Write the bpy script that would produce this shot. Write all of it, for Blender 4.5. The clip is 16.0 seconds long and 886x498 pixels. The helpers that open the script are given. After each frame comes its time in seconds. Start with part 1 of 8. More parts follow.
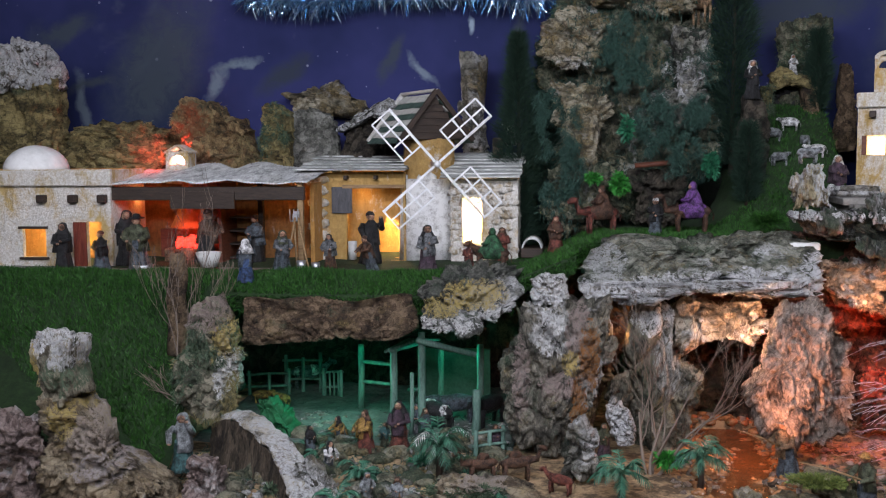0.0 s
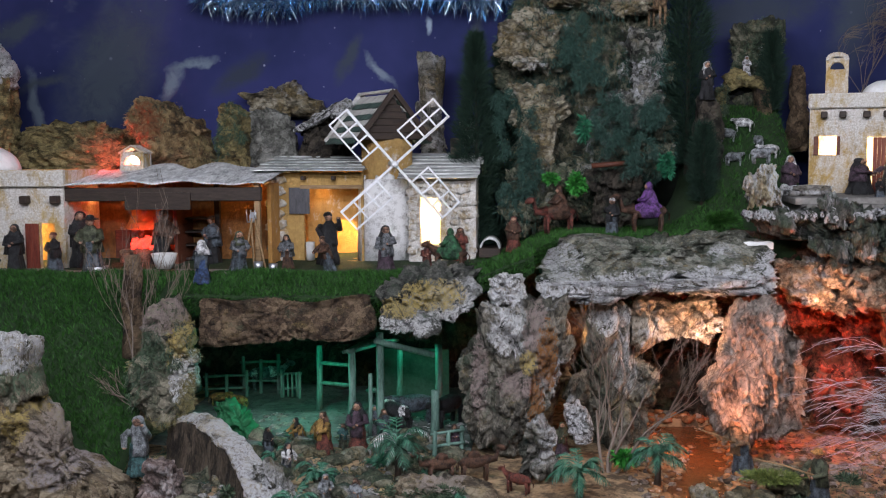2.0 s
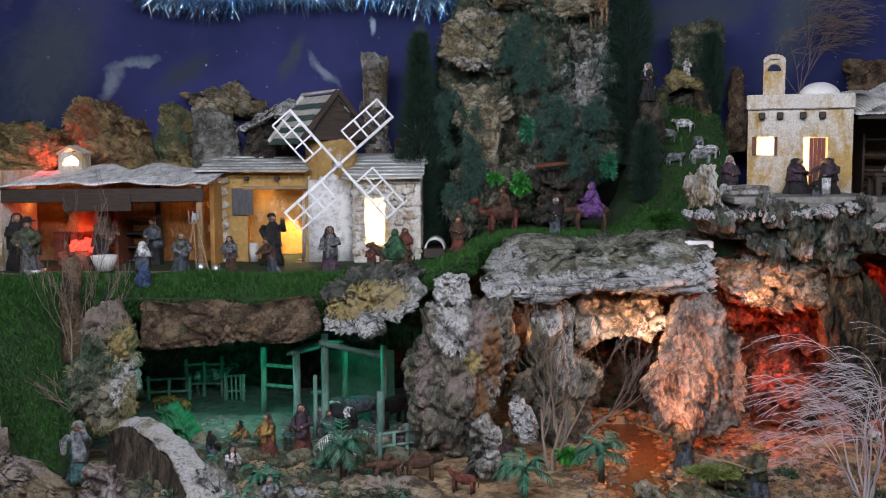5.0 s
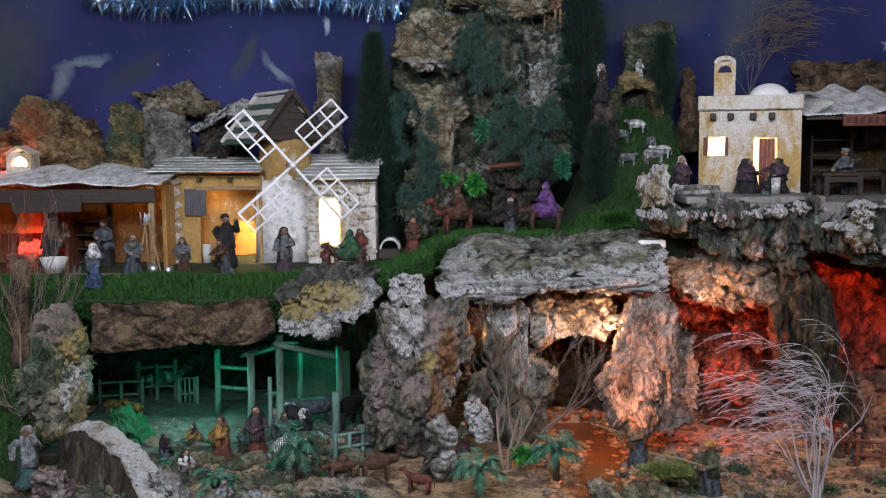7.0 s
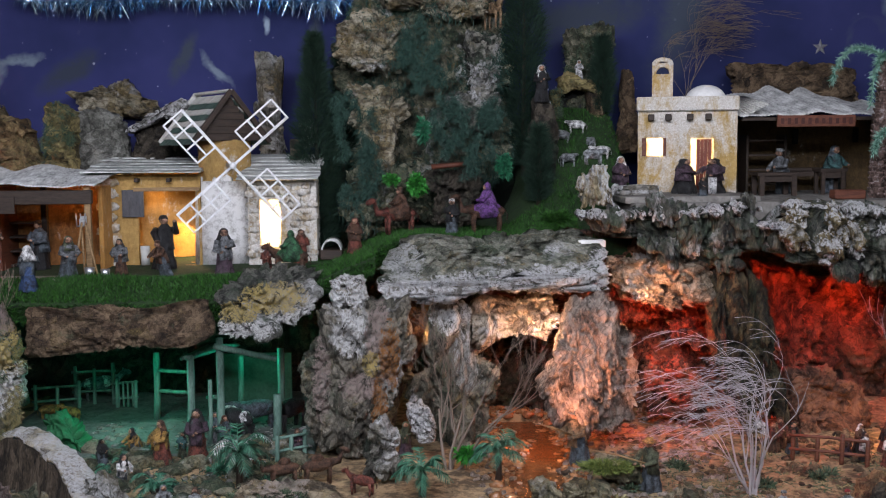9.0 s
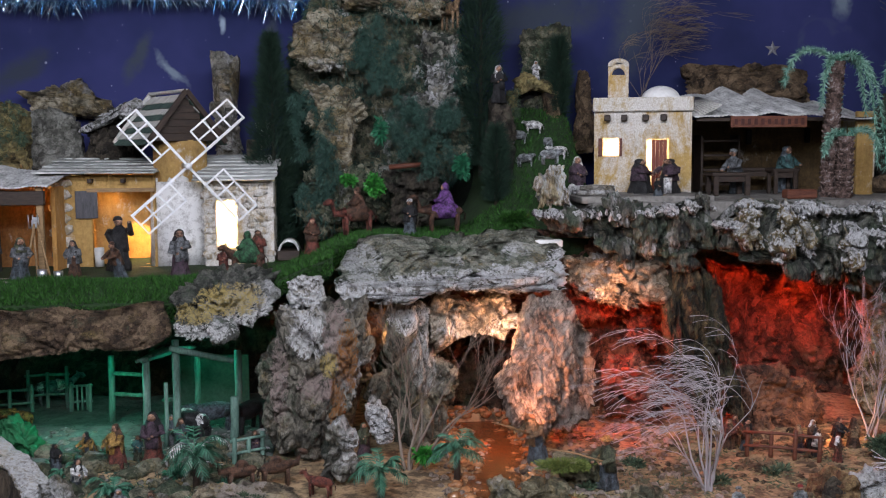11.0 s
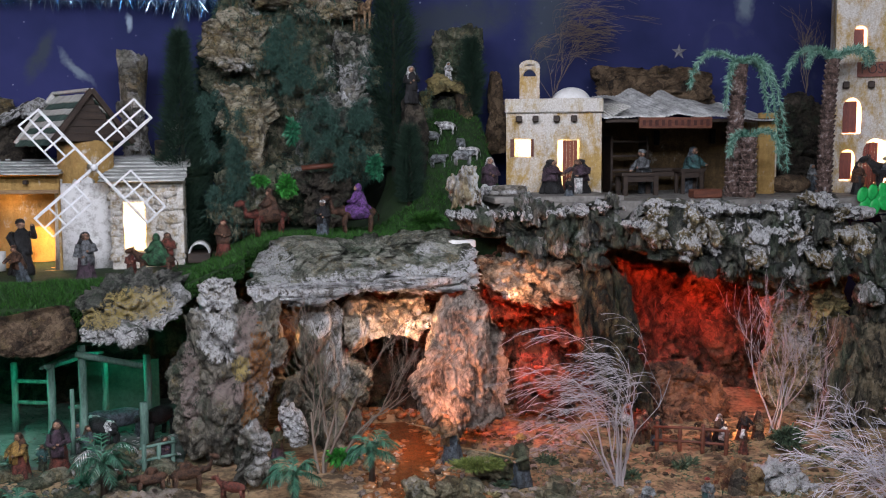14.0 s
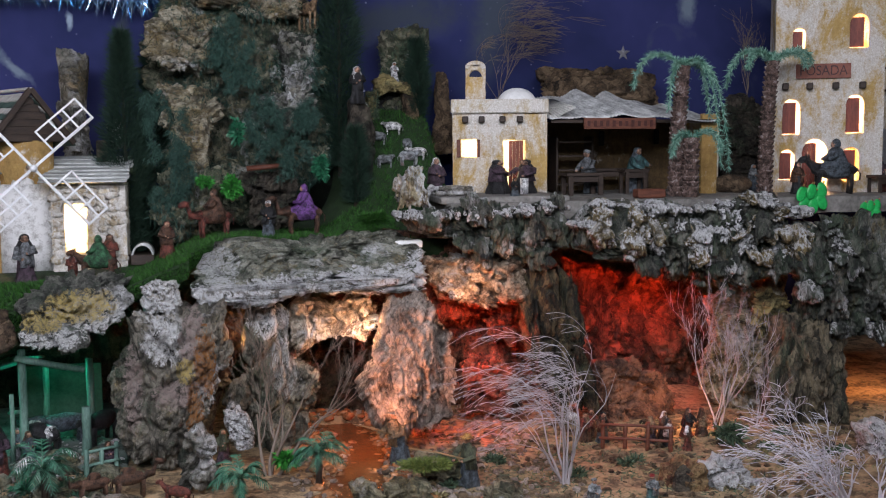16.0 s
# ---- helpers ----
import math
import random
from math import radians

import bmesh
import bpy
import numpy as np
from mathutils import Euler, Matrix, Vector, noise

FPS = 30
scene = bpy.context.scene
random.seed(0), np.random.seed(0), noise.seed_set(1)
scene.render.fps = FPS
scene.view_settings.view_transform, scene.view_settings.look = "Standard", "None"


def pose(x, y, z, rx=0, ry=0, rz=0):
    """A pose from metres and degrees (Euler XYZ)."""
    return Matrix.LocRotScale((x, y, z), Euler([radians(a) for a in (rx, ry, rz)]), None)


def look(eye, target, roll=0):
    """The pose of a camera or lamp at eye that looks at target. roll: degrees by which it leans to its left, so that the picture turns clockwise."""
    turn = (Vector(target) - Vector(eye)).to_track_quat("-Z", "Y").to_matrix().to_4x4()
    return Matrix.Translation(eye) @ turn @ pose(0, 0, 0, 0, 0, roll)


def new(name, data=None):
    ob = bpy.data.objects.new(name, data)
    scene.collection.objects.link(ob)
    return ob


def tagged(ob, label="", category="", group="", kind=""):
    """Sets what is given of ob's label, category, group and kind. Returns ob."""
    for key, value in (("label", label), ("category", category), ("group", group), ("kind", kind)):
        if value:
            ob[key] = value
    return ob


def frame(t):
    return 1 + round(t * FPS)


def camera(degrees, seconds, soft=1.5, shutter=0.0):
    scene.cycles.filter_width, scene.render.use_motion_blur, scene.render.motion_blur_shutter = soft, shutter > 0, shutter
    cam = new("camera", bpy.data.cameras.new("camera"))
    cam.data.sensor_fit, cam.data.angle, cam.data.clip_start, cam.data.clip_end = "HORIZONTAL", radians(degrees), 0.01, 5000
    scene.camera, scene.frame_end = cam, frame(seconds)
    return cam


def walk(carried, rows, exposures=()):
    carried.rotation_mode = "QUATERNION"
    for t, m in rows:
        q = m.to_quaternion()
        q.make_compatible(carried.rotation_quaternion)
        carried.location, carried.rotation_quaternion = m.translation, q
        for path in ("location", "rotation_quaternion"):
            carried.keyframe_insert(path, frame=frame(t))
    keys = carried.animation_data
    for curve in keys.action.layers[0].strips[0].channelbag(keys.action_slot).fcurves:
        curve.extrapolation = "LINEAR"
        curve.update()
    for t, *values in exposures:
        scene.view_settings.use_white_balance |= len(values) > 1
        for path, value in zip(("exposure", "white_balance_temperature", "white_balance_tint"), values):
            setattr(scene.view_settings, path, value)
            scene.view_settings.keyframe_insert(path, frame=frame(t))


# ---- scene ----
# camera on a tripod, panning to the right; its lens stands a hand's width ahead of the tripod's axis
cam = camera(46.45, 16.0, soft=1.1)
EYE, TILT, LEAN = 1.55, -5.59, 0.44
ROWS = [
    (0.0, -0.012, 0.089, 7.70),
    (0.5, -0.011, 0.089, 7.09),
    (1.0, -0.010, 0.089, 6.48),
    (1.5, -0.009, 0.090, 5.94),
    (2.0, -0.008, 0.090, 5.44),
    (2.5, -0.008, 0.090, 4.85),
    (3.0, -0.007, 0.090, 4.36),
    (3.5, -0.006, 0.090, 3.84),
    (6.0, -0.002, 0.090, 1.35),
    (6.5, -0.001, 0.090, 0.68),
    (7.0, 0.000, 0.090, -0.00),
    (7.5, 0.001, 0.090, -0.72),
    (8.0, 0.002, 0.090, -1.48),
    (8.5, 0.004, 0.090, -2.35),
    (9.0, 0.005, 0.090, -3.15),
    (11.5, 0.009, 0.089, -6.07),
    (12.0, 0.011, 0.089, -6.83),
    (12.5, 0.012, 0.089, -7.73),
    (13.0, 0.013, 0.089, -8.50),
    (13.5, 0.014, 0.089, -9.29),
    (14.0, 0.016, 0.089, -10.11),
    (14.5, 0.017, 0.088, -10.88),
    (15.0, 0.018, 0.088, -11.55),
    (15.5, 0.019, 0.088, -12.26),
    (16.0, 0.020, 0.088, -13.00),
]
walk(cam, [(t, pose(x, y, EYE, 90 + TILT, LEAN, yaw)) for t, x, y, yaw in ROWS])

# ---- world and lights ----
world = bpy.data.worlds.new("room_world")
scene.world = world
world.use_nodes = True
world.node_tree.nodes["Background"].inputs[0].default_value = (0.02, 0.022, 0.03, 1)
world.node_tree.nodes["Background"].inputs[1].default_value = 0.1
scene.view_settings.exposure = 0.0


def area_lamp(name, eye, target, size_x, size_y, watts, colour):
    data = bpy.data.lights.new(name, "AREA")
    data.shape, data.size, data.size_y, data.energy, data.color = "RECTANGLE", size_x, size_y, watts, colour
    ob = new(name, data)
    ob.matrix_world = look(eye, target)
    return ob


def bulb(name, at, watts, colour, radius=0.012):
    data = bpy.data.lights.new(name, "POINT")
    data.energy, data.color, data.shadow_soft_size = watts, colour, radius
    ob = new(name, data)
    ob.location = at
    return ob


WARM, RED, GREEN, AMBER = (1.0, 0.66, 0.32), (1.0, 0.05, 0.015), (0.04, 1.0, 0.66), (1.0, 0.42, 0.15)
# unseen room lamps, assumed on the ceiling to give the soft front light
area_lamp("ceiling_lamp", (0.0, 1.15, 2.57), (0.15, 3.3, 1.2), 3.0, 0.3, 122, (0.84, 0.85, 0.97))
area_lamp("ceiling_lamp_back", (-0.3, -0.7, 2.57), (0.25, 3.2, 1.1), 2.2, 0.4, 106, (0.84, 0.85, 0.97))


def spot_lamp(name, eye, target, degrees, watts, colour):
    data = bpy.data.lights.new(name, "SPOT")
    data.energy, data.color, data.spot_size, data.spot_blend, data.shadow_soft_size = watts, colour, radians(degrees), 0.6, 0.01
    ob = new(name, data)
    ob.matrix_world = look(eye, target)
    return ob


# unseen spot added low in front, its place assumed, to turn the boulder orange
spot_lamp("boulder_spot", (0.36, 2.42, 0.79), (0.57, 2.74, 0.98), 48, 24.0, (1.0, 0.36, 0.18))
# amber fill added to brighten the meadow, which has no lamp of its own
bulb("meadow_bulb", (1.372, 2.84, 0.793), 1.0, AMBER, 0.004)
# bulbs inside the little houses and caves
bulb("mill_bulb", (-0.683, 3.66, 1.278), 2.0, WARM)
bulb("porch_bulb", (-0.748, 3.5, 1.395), 0.12, WARM)
bulb("mill_store_bulb", (-0.38, 3.6, 1.312), 5.0, WARM)
bulb("forge_bulb", (-0.98, 3.42, 1.4), 0.18, (1.0, 0.4, 0.08))
bulb("forge_bulb_left", (-1.47, 3.4, 1.393), 0.11, (1.0, 0.33, 0.08))
bulb("forge_fire_bulb", (-1.337, 3.36, 1.252), 0.3, RED)
bulb("hearth_bulb", (-1.272, 3.33, 1.274), 0.35, (1.0, 0.05, 0.03))
bulb("chimney_bulb", (-1.38, 3.51, 1.507), 0.6, (1.0, 0.14, 0.06))
bulb("roof_bulb", (-1.478, 3.58, 1.538), 1.4, (1.0, 0.05, 0.03))
bulb("cottage_bulb", (-1.773, 3.4, 1.256), 2.5, WARM)
bulb("house_bulb", (0.998, 3.6, 1.533), 4.5, WARM)
bulb("inn_bulb", (2.198, 3.45, 1.665), 9.0, (1.0, 0.58, 0.32))
bulb("inn_bulb_upper", (2.189, 3.45, 1.947), 7.0, (1.0, 0.58, 0.32))
bulb("inn_bulb_low", (2.204, 3.45, 1.461), 5.0, (1.0, 0.5, 0.25))
bulb("stable_bulb", (-0.73, 3.06, 0.917), 1.25, GREEN)
bulb("stable_bulb_far", (-0.407, 3.2, 0.93), 0.5, GREEN)
bulb("cave_bulb", (0.42, 2.87, 1.05), 2.3, (1.0, 0.5, 0.28), 0.004)
bulb("cleft_bulb", (0.1, 2.9, 1.04), 0.16, AMBER, 0.006)
bulb("river_bulb", (0.43, 2.84, 0.785), 0.45, (1.0, 0.3, 0.08))
bulb("cave_bulb_high", (0.728, 2.9, 1.13), 1.1, (1.0, 0.45, 0.24), 0.004)
bulb("fire_bulb", (0.773, 2.92, 0.853), 1.6, RED, 0.004)
bulb("red_cave_bulb", (1.2, 3.1, 1.13), 3.6, RED)
bulb("red_cave_bulb_right", (1.46, 3.14, 1.06), 2.6, RED)
bulb("red_cave_bulb_near", (0.8, 2.97, 1.0), 2.2, RED)
bulb("sand_cave_bulb", (2.23, 3.1, 0.878), 2.2, AMBER)
bulb("arch_bulb", (1.743, 3.1, 1.07), 1.2, AMBER)

# ---- materials ----
def make(name):
    m = bpy.data.materials.new(name)
    m.use_nodes = True
    nt = m.node_tree
    return m, nt, nt.nodes["Principled BSDF"]


def node(nt, kind, **settings):
    n = nt.nodes.new(kind)
    for key, value in settings.items():
        if key in n.inputs:
            n.inputs[key].default_value = value
    return n


def coords(nt, stretch=(1, 1, 1)):
    tc, oi = node(nt, "ShaderNodeTexCoord"), node(nt, "ShaderNodeObjectInfo")
    add = node(nt, "ShaderNodeVectorMath")
    mul = node(nt, "ShaderNodeVectorMath")
    mul.operation = "MULTIPLY_ADD"
    nt.links.new(tc.outputs["Object"], mul.inputs[0])
    mul.inputs[1].default_value = stretch
    nt.links.new(oi.outputs["Random"], add.inputs[0])
    add.operation = "SCALE"
    add.inputs["Scale"].default_value = 9.0
    nt.links.new(add.outputs[0], mul.inputs[2])
    return mul.outputs[0]


def noise_fac(nt, vec, scale, detail=4.0, rough=0.6, distort=0.0):
    n = node(nt, "ShaderNodeTexNoise", Scale=scale, Detail=detail, Roughness=rough, Distortion=distort)
    nt.links.new(vec, n.inputs["Vector"])
    return n.outputs["Fac"]


def ramp(nt, fac, stops):
    r = node(nt, "ShaderNodeValToRGB")
    while len(r.color_ramp.elements) < len(stops):
        r.color_ramp.elements.new(0.5)
    for e, (p, c) in zip(r.color_ramp.elements, stops):
        e.position, e.color = p, (c, c, c, 1) if isinstance(c, (int, float)) else (*c, 1)
    nt.links.new(fac, r.inputs[0])
    return r.outputs[0]


def mix(nt, fac, a, b, kind="MIX"):
    m = node(nt, "ShaderNodeMix")
    m.data_type, m.blend_type = "RGBA", kind
    for sock, value in ((m.inputs[0], fac), (m.inputs[6], a), (m.inputs[7], b)):
        if isinstance(value, bpy.types.NodeSocket):
            nt.links.new(value, sock)
        elif isinstance(value, (int, float)):
            sock.default_value = value
        else:
            sock.default_value = (*value, 1)
    return m.outputs[2]


def math_node(nt, op, a, b):
    m = node(nt, "ShaderNodeMath")
    m.operation = op
    for sock, value in ((m.inputs[0], a), (m.inputs[1], b)):
        if isinstance(value, bpy.types.NodeSocket):
            nt.links.new(value, sock)
        else:
            sock.default_value = value
    return m.outputs[0]


def bump(nt, bsdf, height, strength, distance):
    b = node(nt, "ShaderNodeBump", Strength=strength, Distance=distance)
    nt.links.new(height, b.inputs["Height"])
    nt.links.new(b.outputs[0], bsdf.inputs["Normal"])


def cork(name, dark, mid, light, paint=0.0, ochre=0.0, moss=0.0, stretch=(1, 1, 1), rough=0.85, rim=0.07, patches=(), bare=0.0, fibre=12):
    """Painted cork bark: flakes and cracks in two browns, with dry-brushed white paint, ochre and green.
    patches: brushed dabs (x, z, half width, half height, colour) round the rock's own middle."""
    m, nt, b = make(name)
    v = coords(nt, stretch)
    swirl = node(nt, "ShaderNodeTexNoise", Scale=22.0, Detail=4.0, Roughness=0.65)
    nt.links.new(v, swirl.inputs["Vector"])
    bent = node(nt, "ShaderNodeVectorMath")
    bent.operation = "MULTIPLY_ADD"
    nt.links.new(swirl.outputs["Color"], bent.inputs[0])
    bent.inputs[1].default_value = (0.045, 0.045, 0.045)
    nt.links.new(v, bent.inputs[2])
    w = bent.outputs[0]

    def cells(scale, feature):
        vor = node(nt, "ShaderNodeTexVoronoi", Scale=scale, Randomness=1.0)
        vor.feature = feature
        nt.links.new(w, vor.inputs["Vector"])
        return vor

    flake = node(nt, "ShaderNodeSeparateColor")
    nt.links.new(cells(32, "F1").outputs["Color"], flake.inputs[0])
    crack = ramp(nt, cells(32, "DISTANCE_TO_EDGE").outputs["Distance"], [(0.0, 0.0), (0.09, 1.0)])
    pit = ramp(nt, cells(120, "F1").outputs["Distance"], [(0.12, 0.0), (0.4, 1.0)])
    grain = noise_fac(nt, w, 70, 8, 0.78, 0.6)
    coarse = noise_fac(nt, v, 13, 5, 0.65)
    fine = noise_fac(nt, v, 190, 5, 0.78)
    both = math_node(nt, "ADD", math_node(nt, "MULTIPLY", grain, 0.48), math_node(nt, "MULTIPLY", coarse, 0.38))
    both = math_node(nt, "ADD", both, math_node(nt, "MULTIPLY", flake.outputs[0], 0.14))
    col = ramp(nt, both, [(0.365, dark), (0.455, mid), (0.57, light)])
    if ochre:
        patch = ramp(nt, noise_fac(nt, w, fibre, 7, 0.76, 0.5), [(0.62 - 0.26 * ochre, 0.0), (0.8 - 0.26 * ochre, 0.8)])
        col = mix(nt, patch, col, mix(nt, ramp(nt, fine, [(0.38, 0.0), (0.62, 1.0)]), (0.06, 0.038, 0.015), (0.5, 0.37, 0.14)))
    if moss:
        patch = ramp(nt, noise_fac(nt, w, 9, 7, 0.76), [(0.62 - 0.3 * moss, 0.0), (0.76 - 0.3 * moss, 0.8)])
        col = mix(nt, patch, col, mix(nt, ramp(nt, fine, [(0.38, 0.0), (0.62, 1.0)]), (0.01, 0.026, 0.016), (0.1, 0.15, 0.085)))
    # cracks, pits and random zones multiplied darker
    dark_tone = math_node(nt, "MULTIPLY", ramp(nt, crack, [(0.0, 0.6), (0.7, 1.0)]), ramp(nt, pit, [(0.0, 0.85), (0.8, 1.0)]))
    dark_tone = math_node(nt, "MULTIPLY", dark_tone, ramp(nt, noise_fac(nt, w, 17, 7, 0.72), [(0.38, 0.35), (0.52, 1.0)]))
    col = mix(nt, 1.0, col, dark_tone, "MULTIPLY")
    worn = ramp(nt, math_node(nt, "ADD", math_node(nt, "MULTIPLY", noise_fac(nt, w, 110, 6, 0.8), 0.6), math_node(nt, "MULTIPLY", grain, 0.4)), [(0.42, 0.12), (0.52, 1.0)])
    if paint:
        geo = node(nt, "ShaderNodeNewGeometry")
        sep = node(nt, "ShaderNodeSeparateXYZ")
        nt.links.new(geo.outputs["Normal"], sep.inputs[0])
        up = math_node(nt, "ADD", math_node(nt, "MULTIPLY", sep.outputs[2], rim), -bare)
        field = ramp(nt, noise_fac(nt, w, 7.5, 4, 0.6), [(0.6 - 0.28 * paint, 0.0), (0.74 - 0.28 * paint, 1.0)])
        dab = ramp(nt, math_node(nt, "ADD", noise_fac(nt, w, 46, 9, 0.78, 0.5), up), [(0.44, 0.0), (0.48, 1.0)])
        patch = math_node(nt, "MULTIPLY", math_node(nt, "MULTIPLY", field, dab), worn)
        col = mix(nt, patch, col, mix(nt, fine, (0.5, 0.51, 0.53), (0.88, 0.88, 0.87)))
    if patches:
        tc = node(nt, "ShaderNodeTexCoord")
        rag = math_node(nt, "ADD", noise_fac(nt, w, 34, 9, 0.78, 0.6), math_node(nt, "MULTIPLY", fine, 0.3))
        rag = math_node(nt, "ADD", math_node(nt, "MULTIPLY", rag, 5.5), -2.8)
    for x, z, wide, high, colour in patches:
        mp = node(nt, "ShaderNodeMapping")
        mp.vector_type = "TEXTURE"
        mp.inputs["Location"].default_value = (x, 0, z)
        mp.inputs["Scale"].default_value = (wide * 1.4, 5, high * 1.4)
        nt.links.new(tc.outputs["Object"], mp.inputs[0])
        grad = node(nt, "ShaderNodeTexGradient")
        grad.gradient_type = "SPHERICAL"
        nt.links.new(mp.outputs[0], grad.inputs[0])
        mask = ramp(nt, math_node(nt, "MULTIPLY", math_node(nt, "POWER", grad.outputs["Fac"], 0.5), rag), [(0.32, 0.0), (0.4, 1.0)])
        mask = math_node(nt, "MULTIPLY", mask, worn)
        col = mix(nt, mask, col, mix(nt, fine, tuple(0.6 * c for c in colour), colour))
    nt.links.new(col, b.inputs["Base Color"])
    b.inputs["Roughness"].default_value = rough
    b.inputs["Specular IOR Level"].default_value = 0.4
    h = math_node(nt, "ADD", grain, math_node(nt, "MULTIPLY", fine, 0.35))
    h = math_node(nt, "ADD", h, math_node(nt, "MULTIPLY", crack, 0.22))
    h = math_node(nt, "ADD", h, math_node(nt, "MULTIPLY", flake.outputs[1], 0.2))
    h = math_node(nt, "ADD", h, math_node(nt, "MULTIPLY", pit, 0.12))
    bump(nt, b, h, 1.0, 0.016)
    return m


def surface(name, a, c, scale=30, rough=0.7, metal=0.0, relief=0.3, stretch=(1, 1, 1), depth=0.002, spec=0.4, low=0.35, high=0.65, third=None):
    """Two tones by noise at two scales, with fine relief."""
    m, nt, b = make(name)
    v = coords(nt, stretch)
    big, fine = noise_fac(nt, v, scale, 5, 0.65), noise_fac(nt, v, scale * 5, 4, 0.7)
    f = math_node(nt, "ADD", math_node(nt, "MULTIPLY", big, 0.65), math_node(nt, "MULTIPLY", fine, 0.35))
    stops = [(low, a), (high, c)]
    if third:
        stops.append((min(high + 0.12, 1.0), third))
    nt.links.new(ramp(nt, f, stops), b.inputs["Base Color"])
    b.inputs["Roughness"].default_value, b.inputs["Metallic"].default_value = rough, metal
    b.inputs["Specular IOR Level"].default_value = spec
    bump(nt, b, fine, relief, depth)
    return m


def plaster(name, a, c, white=0.5, scale=11):
    """Rough ochre plaster with thin streaky whitewash rubbed over it."""
    m, nt, b = make(name)
    v = coords(nt)
    grain, patch = noise_fac(nt, v, 60, 7, 0.75), noise_fac(nt, coords(nt, (1.2, 1, 0.7)), scale, 7, 0.72, 0.3)
    fine = noise_fac(nt, v, 170, 5, 0.75)
    col = mix(nt, ramp(nt, grain, [(0.3, 0.0), (0.7, 1.0)]), a, c)
    stain = ramp(nt, noise_fac(nt, coords(nt, (2.2, 1, 0.6)), 16, 6, 0.7), [(0.5, 0.0), (0.72, 0.6)])
    col = mix(nt, stain, col, tuple(0.45 * q for q in a))
    mask = math_node(nt, "ADD", math_node(nt, "MULTIPLY", patch, 0.78), math_node(nt, "ADD", math_node(nt, "MULTIPLY", grain, 0.14), math_node(nt, "MULTIPLY", fine, 0.08)))
    mask = ramp(nt, mask, [(0.58 - 0.2 * white, 0.0), (0.69 - 0.2 * white, 0.9)])
    col = mix(nt, mask, col, mix(nt, ramp(nt, fine, [(0.35, 0.0), (0.6, 1.0)]), (0.52, 0.48, 0.42), (0.8, 0.79, 0.76)))
    nt.links.new(col, b.inputs["Base Color"])
    b.inputs["Roughness"].default_value = 0.85
    bump(nt, b, math_node(nt, "ADD", math_node(nt, "ADD", grain, patch), math_node(nt, "MULTIPLY", fine, 0.4)), 1.0, 0.009)
    return m


def leafy(name, a, c, rough=0.6):
    """Foliage and hair-thin things: tone varies from piece to piece."""
    m, nt, b = make(name)
    geo = node(nt, "ShaderNodeNewGeometry")
    nt.links.new(mix(nt, geo.outputs["Random Per Island"], a, c), b.inputs["Base Color"])
    b.inputs["Roughness"].default_value = rough
    b.inputs["Specular IOR Level"].default_value = 0.3
    return m


def glow(name, colour, strength):
    m, nt, b = make(name)
    b.inputs["Base Color"].default_value = (*colour, 1)
    b.inputs["Emission Color"].default_value = (*colour, 1)
    b.inputs["Emission Strength"].default_value = strength
    return m


# brushed and dripped smears on the sky board, and broad pale ones that lighten its left: x, z, turn, half length, half
# width, tone
SMEARS = [(-1.443, 1.817, 25, 0.112, 0.053, 1.5), (-1.394, 1.893, 75, 0.09, 0.03, 1.3), (-2.013, 1.736, -12, 0.18, 0.045, 1.3), (-2.061, 2.017, 60, 0.18, 0.075, 0.5),
          (-0.751, 1.892, 25, 0.13, 0.05, 0.45), (-0.637, 1.84, -40, 0.112, 0.027, 1.8), (-0.449, 2.009, 0, 0.045, 0.024, 3.0), (-1.337, 1.896, 80, 0.09, 0.024, 1.6),
          (-1.178, 1.845, 60, 0.18, 0.09, 0.35), (-1.974, 1.814, 80, 0.18, 0.045, 0.4), (-0.273, 1.946, 5, 0.15, 0.045, 0.4), (-1.686, 1.876, 30, 0.45, 0.3, 0.5),
          (-2.215, 1.818, 10, 0.3, 0.15, 0.5), (1.969, 2.118, 10, 0.105, 0.075, 1.6), (1.157, 2.082, 20, 0.45, 0.18, 0.5), (0.752, 2.031, 80, 0.375, 0.15, 0.4)]


